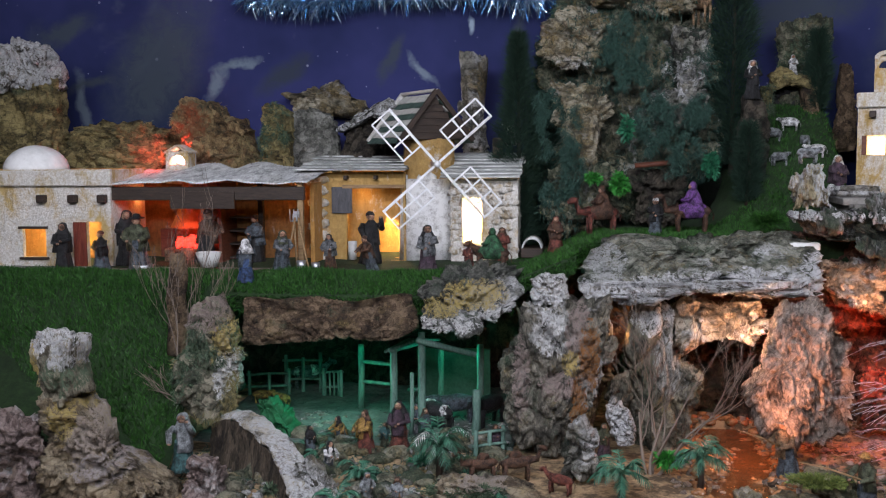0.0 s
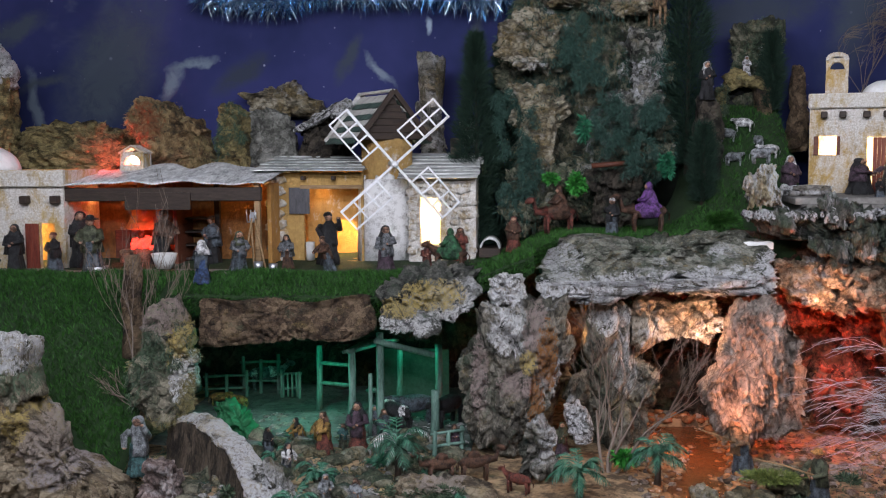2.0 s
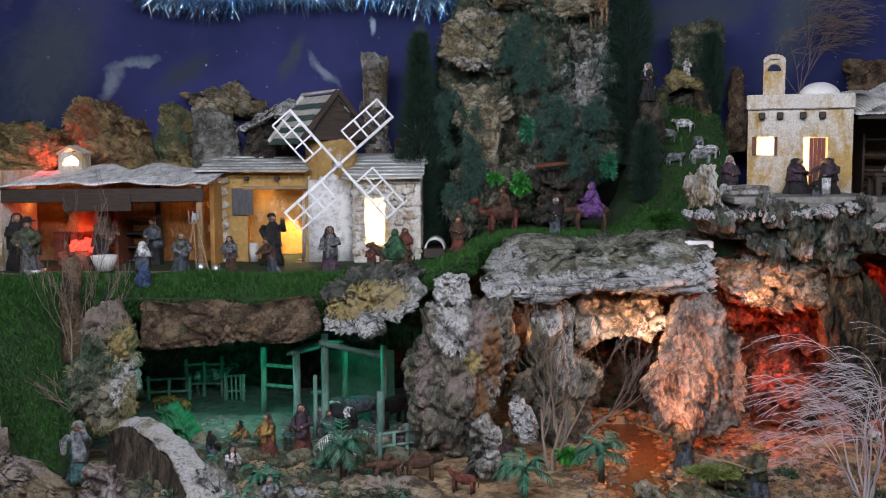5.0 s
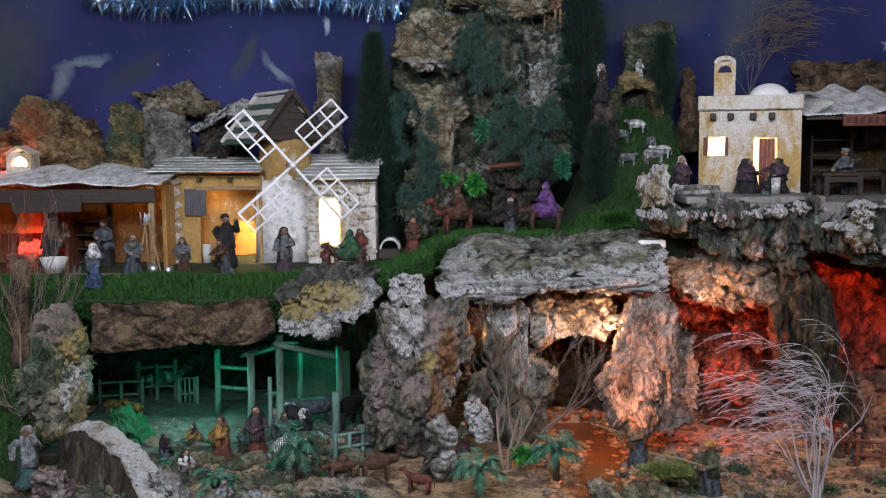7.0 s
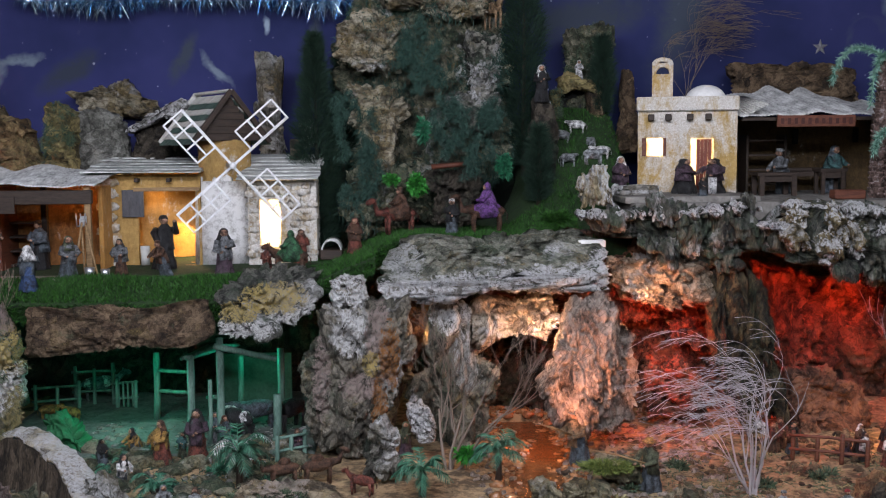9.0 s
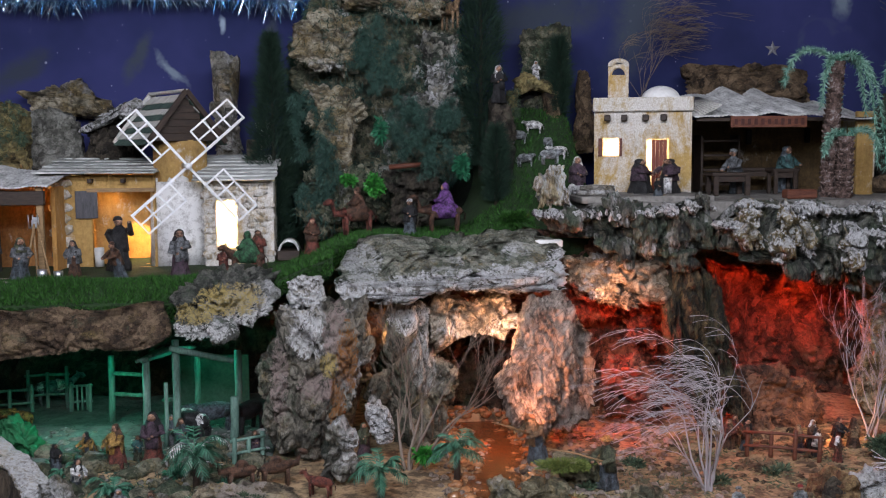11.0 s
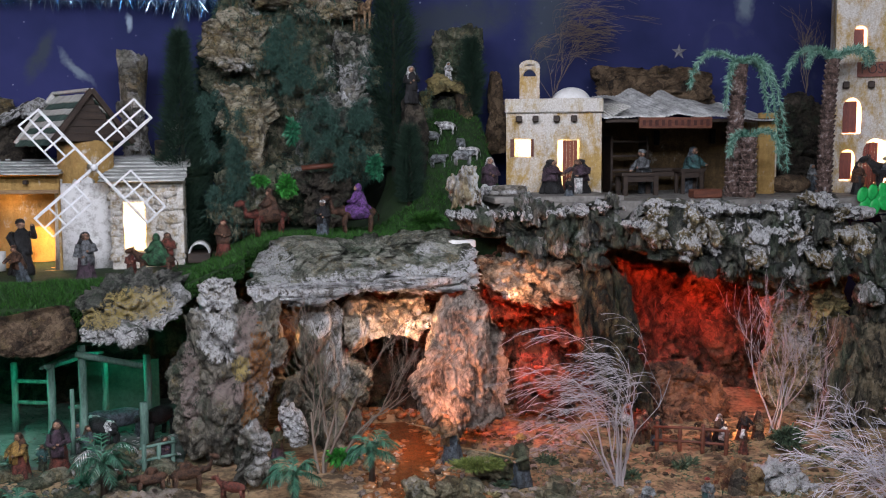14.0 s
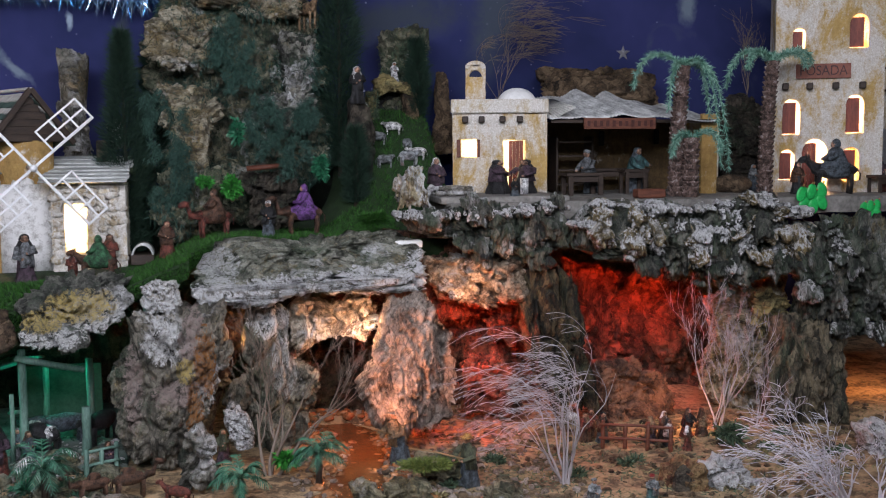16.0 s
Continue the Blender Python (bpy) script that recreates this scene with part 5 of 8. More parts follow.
def wavy_sheet(x0, x1, front, back, waves, amp, bumps=(), nx=120, ny=16, seed=0):
    """A corrugated cover from a front edge (y, z) to a back edge (y, z), sagging between its props."""
    verts, faces = [], []
    for side in (0, -0.003):
        for j in range(ny + 1):
            g = j / ny
            for i in range(nx + 1):
                f = i / nx
                z = front[1] + (back[1] - front[1]) * g + amp * math.sin(f * waves * 2 * math.pi) + side
                z += 0.007 * noise.noise(Vector((f * 9, g * 3, seed)))
                for at, high, wide in bumps:
                    z += high * math.exp(-((f - at) / wide) ** 2) * (0.4 + 0.6 * g)
                x = x0 + (x1 - x0) * f
                verts.append((x, front[0] + (back[0] - front[0]) * g + 0.008 * noise.noise(Vector((f * 14, seed, 1))) * (1 - g), z))
    k = (nx + 1) * (ny + 1)
    for j in range(ny):
        for i in range(nx):
            a = j * (nx + 1) + i
            faces += [[a, a + 1, a + nx + 2, a + nx + 1], [k + a + nx + 1, k + a + nx + 2, k + a + 1, k + a]]
    for i in range(nx):
        faces.append([i + 1, i, k + i, k + i + 1])
    return Shape().add(verts, faces)


STONE_MESHES = {}


def stones(parent, x0, x1, z0, z1, surf, w, h, mat, skip=(), seed=0):
    """Courses of uneven stones on a face; surf(x, z) gives the face's y and its turn in degrees."""
    r = random.Random(seed)
    key = (mat.name, round(w, 3))
    if key not in STONE_MESHES:
        STONE_MESHES[key] = []
        for k in range(10):
            sh = Shape()
            sh.ball((0, 0, 0), (w * r.uniform(0.42, 0.8), 0.0055, h * r.uniform(0.46, 0.78)), pose(0, 0, 0, r.uniform(-9, 9), r.uniform(-12, 12), r.uniform(-9, 9)).to_3x3(), 8, 6, 0.75, k + 3)
            STONE_MESHES[key].append(sh.mesh("stone", mat))
    m, p = Matrix(), parent
    while p:
        m = p.matrix_basis @ m
        p = p.parent
    inv = m.inverted()
    rows = max(1, round((z1 - z0) / h))
    for j in range(rows):
        z = z0 + (j + 0.5) * (z1 - z0) / rows
        x = x0 + (w / 2 if j % 2 else w * 0.25)
        while x < x1 - w * 0.3:
            if r.random() > 0.22 and not any(a - w * 0.4 < x < b + w * 0.4 and c - h * 0.3 < z < d + h * 0.3 for a, b, c, d in skip):
                y, turn = surf(x, z)
                ob = new("stone", r.choice(STONE_MESHES[key]))
                ob.parent = parent
                ob.matrix_basis = inv @ pose(x, y + r.uniform(-0.001, 0.004), z + r.uniform(-0.15, 0.15) * h, 0, r.choice((0, 180)) + r.uniform(-8, 8), turn)
            x += w * r.uniform(0.92, 1.06)


def plaque(name, x0, x1, z0, z1, y, mat, house, label, bars=None, word=None):
    """A flat sign board with lettering or plain bars."""
    sh = Shape()
    sh.box(((x0 + x1) / 2, y, (z0 + z1) / 2), (x1 - x0, 0.008, z1 - z0))
    board = wpart(name, sh, mat, house, label)
    if word:
        cu = bpy.data.curves.new("lettering", "FONT")
        cu.body, cu.size, cu.extrude, cu.align_x, cu.align_y = word, (z1 - z0) * 0.95, 0.001, "CENTER", "CENTER"
        ob = new("lettering_curve", cu)
        me = bpy.data.meshes.new_from_object(ob)
        bpy.data.objects.remove(ob)
        xs = [v.co.x for v in me.vertices]
        fit = (x1 - x0) * 0.86 / (max(xs) - min(xs))
        me.transform(Matrix.Diagonal((fit, 1, 1, 1)))
        me.materials.append(LETTER)
        ob = new("lettering", me)
        ob.parent = board
        ob.matrix_basis = pose((x0 + x1) / 2, y - 0.0055, (z0 + z1) / 2, 90, 0, 0)
    if bars:
        r = random.Random(3)
        for k in range(bars):
            sh = Shape()
            x = x0 + (x1 - x0) * (k + 0.7) / (bars + 0.4)
            sh.box((x, y - 0.005, (z0 + z1) / 2), ((x1 - x0) / bars * 0.45, 0.003, (z1 - z0) * r.uniform(0.45, 0.6)))
            wpart("bar", sh, LETTER, board)
    return board


LETTER = surface("dark_red_lettering", (0.03, 0.008, 0.006), (0.07, 0.02, 0.015), 30, 0.6)
DOOR_RED = surface("dark_red_door", (0.09, 0.014, 0.008), (0.2, 0.045, 0.025), 24, 0.55, stretch=(3, 1, 0.6))

# ---- domed cottage ----
CY = 3.2
cottage = thing("cottage", "ochre and white plaster cottage with a dome and lit door", "house", (-1.712, 3.2, 1.131))
cx0, cx1 = -2.115, -1.5
cz0, cz1 = 1.128, 1.491
door = (-1.584, -1.534, cz0 + 0.004, 1.323, False)
win = (-1.804, -1.726, 1.21, 1.301, False)
shell(cottage, cx0, cx1, cz0, cz1, CY, CY + 0.26, [door, win], plaster("streaked_white_plaster", (0.42, 0.29, 0.11), (0.62, 0.46, 0.2), 0.8, 9), PLASTER_WARM)
for px in (-1.728, -1.622, -1.523):
    beam_end(cottage, px, CY - 0.012, 1.398, 0.02)
sh = Shape()
sh.box(((cx0 + cx1) / 2, CY - 0.006, cz1 - 0.028), (cx1 - cx0 + 0.012, 0.02, 0.05), chamfer=0.4)
wpart("parapet", sh, PLASTER_WHITE, cottage, "rounded whitewashed parapet")
dome(cottage, -1.813, CY + 0.12, cz1 - 0.006, 0.105, WHITEWASH, 0.8)
sh = Shape()
for k in range(4):
    sh.box((door[0] - 0.005 - 0.011 * k, CY - 0.006, (cz0 + door[3]) / 2), (0.0105, 0.006, door[3] - cz0), chamfer=0.3)
wpart("door", sh, DOOR_RED, cottage, "dark red plank door standing open")
sh = Shape()
for z in (win[2] - 0.004, win[3] + 0.004):
    sh.box(((win[0] + win[1]) / 2, CY - 0.004, z), (win[1] - win[0] + 0.02, 0.012, 0.008))
wpart("window_frame", sh, WOOD_DARK, cottage)

# ---- the forge: an open shed ----
forge = thing("forge", "open orange forge shed under a wavy white roof", "shed", (-1.217, 3.3, 1.128))
fx0, fx1 = -1.496, -0.875
fz0, fz1 = 1.14, 1.45
FY0, FY1 = 3.22, 3.52
sh = Shape()
sh.box(((fx0 + fx1) / 2, FY1, (fz0 + fz1) / 2), (fx1 - fx0 + 0.06, 0.016, fz1 - fz0))
# orange plaster made darker here to put the forge's dim interior into colour
wpart("back_wall", sh, plaster("dim_orange_plaster", (0.2, 0.09, 0.03), (0.42, 0.2, 0.06), 0.0), forge, "orange plaster back wall darkened for the dim interior")
wpart("side_wall", side_wall(fx1 - 0.006, FY0 + 0.12, FY1, fz0, fz1 - 0.01, 0.014), PLASTER_WARM, forge)
wpart("partition", side_wall(-1.2, FY0 + 0.14, FY1, fz0, fz1 - 0.01, 0.012), WOOD_RED, forge, "red-brown partition wall")
sh = Shape()
sh.box(((fx0 + fx1) / 2, FY0 - 0.004, 1.413), (fx1 - fx0 + 0.01, 0.018, 0.042), chamfer=0.2)
wpart("beam", sh, WOOD_DARK, forge, "dark front beam")
sh = Shape()
sh.box((-1.198, FY0 - 0.016, 1.392), (0.21, 0.006, 0.053))
wpart("valance_board", sh, WOOD_DARK, forge)
for px in (-0.885, -1.077):
    sh = Shape()
    y = FY0 if px > -0.936 else FY0 + 0.2
    sh.box((px, y, (fz0 + fz1) / 2), (0.018, 0.018, fz1 - fz0 - 0.012))
    wpart("post", sh, WOOD_TAN if y == FY0 else WOOD_DARK, forge)
wpart("roof", wavy_sheet(fx0 - 0.025, fx1 + 0.02, (FY0 - 0.03, fz1 - 0.002), (FY1 + 0.03, 1.49), 64, 0.0012, ((0.05, -0.008, 0.07), (0.33, 0.014, 0.1), (0.47, -0.008, 0.05), (0.62, 0.016, 0.12), (0.85, -0.006, 0.08)), 480, 14, 2), SHEET, forge, "wavy grey-white roof sheet")
for k in range(4):
    sh = Shape()
    sh.box((-1.148, FY1 - 0.05, 1.157 + 0.03 + 0.045 * k), (0.11, 0.07, 0.006))
    wpart("shelf", sh, WOOD_DARK, forge)
sh = Shape()
sh.box((-1.437, 3.5, 1.229), (0.05, 0.02, 0.1), chamfer=0.2)
wpart("soot_screen", sh, WOOD_RED, forge)
hearth = thing("forge_hearth", "soot-dark brick hearth with glowing red embers", "hearth", (-1.341, 3.42, 1.141))
sh = Shape()
sh.box((-1.336, 3.44, 1.179), (0.15, 0.09, 0.082))
wpart("hearth_block", sh, CORK_BROWN, hearth)
sh = Shape()
hx, hz = -1.332, 1.226
r = random.Random(2)
for k in range(46):
    sh.ball((hx + r.uniform(-0.032, 0.032), 3.42 + r.uniform(-0.03, 0.03), hz + r.uniform(0.0, 0.03)), r.uniform(0.006, 0.011), nu=6, nv=4, rough=0.4, seed=k)
wpart("embers", sh, glow("red_embers", (1.0, 0.05, 0.03), 2.2), hearth, "glowing red embers")
sh = Shape()
sh.lathe((hx, 3.46, 1.288), [(0.075, 0), (0.06, 0.03), (0.035, 0.1), (0.03, 0.17)], 12)
wpart("hood", sh, PLASTER_WARM, hearth, "orange plaster smoke hood")
chim = thing("forge_chimney", "small ochre chimney with a glowing red mouth on the forge roof", "chimney", (-1.383, 3.5, 1.445))
qx0, qx1, qz0, qz1 = -1.425, -1.345, 1.435, 1.545
wpart("shaft", wall_shape(qx0, qx1, qz0, qz1, 3.47, 0.01, [(qx0 + 0.012, qx1 - 0.012, qz1 - 0.045, qz1 - 0.012, True)], 0.008), PLASTER, chim)
for sx in (qx0 + 0.005, qx1 - 0.005):
    wpart("side", side_wall(sx, 3.482, 3.54, qz0, qz1, 0.008), PLASTER, chim)
sh = Shape()
sh.box(((qx0 + qx1) / 2, 3.54, (qz0 + qz1) / 2), (qx1 - qx0, 0.008, qz1 - qz0))
wpart("back", sh, SHEET, chim)
sh = Shape()
for s in (-1, 1):
    sh.box(((qx0 + qx1) / 2 + s * (qx1 - qx0) * 0.26, 3.505, qz1 + 0.008), ((qx1 - qx0) * 0.66, 0.085, 0.006), pose(0, 0, 0, 0, s * 30, 0).to_3x3(), 0.3)
wpart("gable_top", sh, PLASTER, chim)
sh = Shape()
sh.ball(((qx0 + qx1) / 2, 3.505, qz1 - 0.025), (0.022, 0.012, 0.016), nu=12, nv=8)
wpart("lamp", sh, glow("hot_pink_white_lamp", (1.0, 0.7, 0.62), 12.0), chim, "white-hot glowing lamp")

# tools and vessels before the forge
def long_tool(name, label, foot, top, head):
    tool = thing(name, label, "tool", foot)
    sh = Shape()
    sh.tube([foot, top], 0.0035, 7)
    wpart("shaft", sh, WOOD_TAN, tool)
    sh = Shape()
    t = Vector(top)
    if head == "fork":
        for dx in (-0.012, 0, 0.012):
            sh.tube([t + Vector((dx, 0, -0.004)), t + Vector((dx * 1.1, -0.003, 0.035))], 0.0022, 5)
        sh.tube([t + Vector((-0.013, 0, -0.003)), t + Vector((0.013, 0, -0.003))], 0.0026, 5)
    else:
        sh.box(t, (0.016, 0.004, 0.022), chamfer=0.3)
    wpart("head", sh, METAL, tool, "dull metal head")


long_tool("pitchfork", "wooden pitchfork with pale metal tines leaning on the post", ((-0.883, 3.16, 1.179)), ((-0.901, 3.2, 1.33)), "fork")
long_tool("shovel", "wooden shovel leaning on the forge post", ((-0.844, 3.15, 1.181)), ((-0.892, 3.2, 1.347)), "spade")
long_tool("rake", "thin wooden rake leaning on the forge post", ((-0.916, 3.15, 1.177)), ((-0.895, 3.19, 1.339)), "spade")


def pail(name, label, x, y, z, r, h, mat, flare=1.25):
    sh = Shape()
    sh.lathe((0, 0, 0), [(r, 0), (r * flare, h), (r * flare * 0.9, h), (r * 0.85, h * 0.25), (0.001, h * 0.22)], 18)
    ob = single(name, sh, mat, label, "vessel", (x, y, z))
    return ob


pail("bucket", "small zinc bucket beside the tools", -0.859, 3.12, upper(-0.859, 3.12), 0.012, 0.03, METAL)
pail("bucket", "small zinc bucket beside the tools", -0.814, 3.12, upper(-0.814, 3.12), 0.011, 0.024, METAL)
pail("tub", "wide pale clay tub before the forge", -1.151, 3.12, upper(-1.151, 3.12) + 0.012, 0.025, 0.045, CERAMIC, 1.6)
pail("basin", "low grey basin with red contents", -1.345, 3.08, upper(-1.345, 3.08), 0.025, 0.02, METAL)
pail("jar", "tall clay jar inside the mill porch", -0.767, 3.42, 1.185, 0.014, 0.06, CERAMIC, 1.1)
step = Shape()
step.box(((cx0 + fx1) / 2, 3.14, 1.172), (fx1 - cx0, 0.1, 0.02), chamfer=0.2)
single("stone_step", step, STONE_GROUND, "long grey stone step before cottage and forge", "step")

# ---- the windmill ----
mill = thing("windmill", "ochre and white stone windmill with a shingled cap and two wings", "windmill", (-0.521, 3.45, 1.185))
MY = 3.45
mz0 = 1.175
# left wing with a lit porch
lx0, lx1, lz1 = -0.909, -0.594, 1.472
porch = (-0.793, -0.601, mz0 + 0.003, 1.425, False)
shutter_hole = (-0.839, -0.795, 1.341, 1.422, False)
wpart("front_wall", wall_shape(lx0, lx1, mz0, lz1, MY, 0.02, [porch, shutter_hole]), PLASTER_OCHRE, mill)
wpart("side_wall", side_wall(lx0 + 0.008, MY + 0.02, MY + 0.3, mz0, lz1, 0.016), PLASTER, mill)
sh = Shape()
sh.box(((lx0 + lx1) / 2, MY + 0.3, (mz0 + lz1) / 2), (lx1 - lx0 + 0.1, 0.015, lz1 - mz0))
wpart("back_wall", sh, PLASTER_WARM, mill)
wpart("porch_wall", wall_shape(porch[0] - 0.01, porch[1] + 0.01, mz0, lz1 - 0.01, MY + 0.09, 0.012, [(-0.703, -0.629, mz0 + 0.003, 1.316, True)]), PLASTER_WARM, mill, "warm inner wall with a lit doorway")
sh = Shape()
sh.box((-0.806, MY - 0.006, 1.38), (0.068, 0.008, 0.087))
wpart("shutter", sh, surface("grey_shutter", (0.04, 0.04, 0.045), (0.1, 0.1, 0.11), 20, 0.7, stretch=(4, 1, 1)), mill, "closed dark grey shutter")
sh = Shape()
sh.box((-0.699, MY - 0.004, 1.425), (0.208, 0.014, 0.012))
wpart("lintel", sh, WOOD_TAN, mill)
for px in (-0.79, -0.689):
    beam_end(mill, px, MY - 0.012, 1.455, 0.01)
board_roof(mill, -0.949, -0.589, (MY - 0.045, 1.477), (MY + 0.3, 1.526), 6, ROOF_BOARD, 1)
stones(mill, -0.908, -0.858, mz0, lz1 - 0.015, lambda x, z: (MY - 0.004, 0), 0.03, 0.019, STONE, seed=2)
# the round tower
tx, ty = -0.526, MY + 0.09
tz1 = 1.582
TR0, TR1 = 0.1, 0.085
sh = Shape()
sh.lathe((tx, ty, mz0), [(TR0, 0), (TR0 * 0.97, 0.1), (TR1 * 1.02, 0.22), (TR1, tz1 - mz0)], 40)
wpart("tower", sh, PLASTER_OCHRE, mill, "round ochre tower")
sh = Shape()
sh.lathe((tx, ty - 0.003, mz0), [(TR0 * 1.03, 0), (TR0, 0.1), (TR0 * 0.96, 1.448 - mz0), (TR0 * 0.5, 1.452 - mz0)], 40)
wpart("whitewashed_foot", sh, STONE_WHITE, mill, "whitewashed foot of the tower")


def tower_face(x, z):
    rr = TR0 + (TR1 - TR0) * (z - mz0) / (tz1 - mz0)
    a = math.asin(max(-0.98, min(0.98, (x - tx) / rr)))
    return ty - rr * math.cos(a) + 0.002, math.degrees(a)


stones(mill, -0.613, -0.436, mz0, 1.459, tower_face, 0.03, 0.018, STONE_WHITE, seed=3)
# its cap, a gabled hut turned a little aside
cap = thing("cap", "", "", (0, 0, 0))
cap.parent = mill
cap.matrix_basis = mill.matrix_basis.inverted() @ pose(tx - 0.035, ty + 0.02, tz1 - 0.004, 0, 0, 33)
CW, CL, CH = 0.125, 0.125, 0.155
sh = Shape()
sh.smooth = False
sh.add([(-CW * 0.9, -CL * 0.9, 0), (CW * 0.9, -CL * 0.9, 0), (0, -CL * 0.9, CH * 0.93), (-CW * 0.9, CL, 0), (CW * 0.9, CL, 0), (0, CL, CH * 0.93)], [[0, 1, 2], [5, 4, 3], [0, 2, 5, 3], [1, 4, 5, 2], [0, 3, 4, 1]])
part("gable_body", sh, WOOD_DARK, cap)
for k in range(6):
    w = CW * 0.9 * (1 - k / 6.3)
    sh = Shape()
    sh.box((0, -CL * 0.9 - 0.004, 0.012 + CH * 0.92 * k / 6.3), (2 * w - 0.012, 0.006, CH / 7), pose(0, 0, 0, -4, 0, 0).to_3x3(), 0.2)
    part("gable_board", sh, WOOD_DARK, cap)
slope = math.degrees(math.atan2(CH, CW))
SHINGLES = []
for k in range(4):
    sh = Shape()
    sh.box((0, 0, 0), (math.hypot(CW, CH) / 8 * (1.35 + 0.08 * k), 2 * CL / 7 * (0.93 + 0.04 * (k % 2)), 0.005), chamfer=0.3)
    SHINGLES.append([sh.mesh("shingle", ROOF_GREEN), sh.mesh("shingle", WOOD_PALE)])
for side in (-1, 1):
    for k in range(8):
        f = (k + 0.2) / 8
        for q in range(7):
            ob = new("shingle", SHINGLES[(k * 3 + q) % 4][k % 2])
            ob.parent = cap
            ob.matrix_basis = pose(side * CW * 1.06 * (1 - f), -CL - 0.005 + (q + 0.5 + 0.25 * (k % 2)) * 2 * CL / 7, CH * f - 0.004, 0, side * (slope - 8 - (q * 5 + k * 3) % 4), 0)
    for end in (-1, 1):
        sh = Shape()
        sh.box((0, 0, 0), (math.hypot(CW, CH) * 1.06, 0.012, 0.016), chamfer=0.2)
        part("barge_board", sh, WOOD_PALE if end > 0 else WOOD_DARK, cap, at=pose(side * CW * 0.53, end * (CL + 0.014), CH * 0.5, 0, side * slope, 0))
sh = Shape()
sh.box((0, 0, CH + 0.004), (0.022, 2 * CL + 0.03, 0.01), chamfer=0.4)
part("ridge_board", sh, WOOD_PALE, cap)
# right wing with a lit doorway
rx0, rx1, rz1 = -0.44, -0.221, 1.45
rdoor = (-0.403, -0.337, mz0 + 0.06, 1.388, False)
shell(mill, rx0, rx1, mz0, rz1, 3.43, 3.68, [rdoor], PLASTER_WHITE, PLASTER_WHITE, roof=False)
stones(mill, rx0 + 0.004, rx1 - 0.002, mz0 + 0.03, rz1 - 0.01, lambda x, z: (3.428, 0), 0.033, 0.02, STONE, skip=[rdoor[:4]], seed=6)
stones(mill, rx1 - 0.001, rx1 + 0.001, mz0, rz1, lambda x, z: (3.44, 0), 0.02, 0.02, STONE, seed=7)
board_roof(mill, -0.465, -0.207, (3.39, 1.453), (3.66, 1.529), 7, ROOF_BOARD, 4)
sh = Shape()
sh.box((-0.299, 3.6, 1.548), (0.034, 0.034, 0.07), chamfer=0.2)
wpart("chimney", sh, CORK_DARK, mill, "dark stub chimney")
# sails at rest
hub = Vector(((-0.461, 3.27, 1.501)))
sails = thing("sail_cross", "", "", (0, 0, 0))
sails.parent = mill
sails.matrix_basis = mill.matrix_basis.inverted() @ (Matrix.Translation(hub) @ pose(0, 0, 0, 0, 0, 12))
sh = Shape()
sh.tube([(0, 0.2, 0), (0, -0.018, 0)], [0.01, 0.008], 10)
sh.ball((0, -0.012, 0), 0.011)
part("hub", sh, SAIL, sails)
for k in range(4):
    L, w0 = 0.225, 0.07
    turn = pose(0, 0, 0, 0, -(41 + 90 * k), 0)
    sh = Shape()
    sh.box((L / 2, 0, 0), (L, 0.007, 0.008), chamfer=0.3)
    part("sail_arm", sh, SAIL, sails, "white sail arm", turn)
    for z in (0.0, w0 / 2, w0):
        sh = Shape()
        sh.box((L * 0.66, -0.004, z + 0.002), (L * 0.66, 0.0035, 0.0055), chamfer=0.2)
        part("sail_lath", sh, SAIL, sails, "", turn)
    for q in range(4):
        sh = Shape()
        sh.box((L * (0.335 + 0.217 * q), -0.008, w0 / 2), (0.0055, 0.0035, w0 + 0.006), chamfer=0.2)
        part("sail_bar", sh, SAIL, sails, "", turn)

# covered cart beside the mill
cart = thing("covered_cart", "small dark cart under a pale arched canvas", "cart", (-0.176, 3.45, 1.291))
sh = Shape()
gx, gy, gz = -0.174, 3.45, upper(-0.174, 3.45)
for k in range(9):
    a0, a1 = math.pi * k / 9, math.pi * (k + 1) / 9
    ring = []
    for rr, yy in ((0.034, -0.05), (0.034, 0.06), (0.029, 0.06), (0.029, -0.05)):
        ring.append((rr, yy))
    vs = []
    for a in (a0, a1):
        vs += [(gx + rr * math.cos(a), gy + yy, gz + 0.03 + rr * 1.15 * math.sin(a)) for rr, yy in ring]
    sh.add(vs, [[0, 1, 5, 4], [1, 2, 6, 5], [2, 3, 7, 6], [3, 0, 4, 7]])
wpart("canvas", sh, SHEET, cart, "pale arched canvas cover")
sh = Shape()
sh.box((gx, gy, gz + 0.02), (0.07, 0.12, 0.03))
wpart("bed", sh, WOOD_DARK, cart)
for sx in (-1, 1):
    sh = Shape()
    sh.tube([(gx + sx * 0.04, gy, gz + 0.015), (gx + sx * 0.046, gy, gz + 0.015)], 0.018, 14)
    wpart("wheel", sh, WOOD_DARK, cart)

# ---- white house on the stone terrace ----
HY = 3.4
house = thing("white_house", "ochre and white plaster house with dome, chimney and lit window", "house", (0.975, 3.4, SHELF))
hx0, hx1, hz0, hz1 = 0.816, 1.14, SHELF - 0.004, 1.708
hdoor = (0.991, 1.066, hz0 + 0.004, 1.574, False)
hwin = (0.845, 0.899, 1.519, 1.577, False)
shell(house, hx0, hx1, hz0, hz1, HY, HY + 0.28, [hdoor, hwin], PLASTER, PLASTER_WHITE)
sh = Shape()
sh.box(((hx0 + hx1) / 2, HY - 0.004, hz1 - 0.022), (hx1 - hx0 + 0.01, 0.02, 0.046), chamfer=0.35)
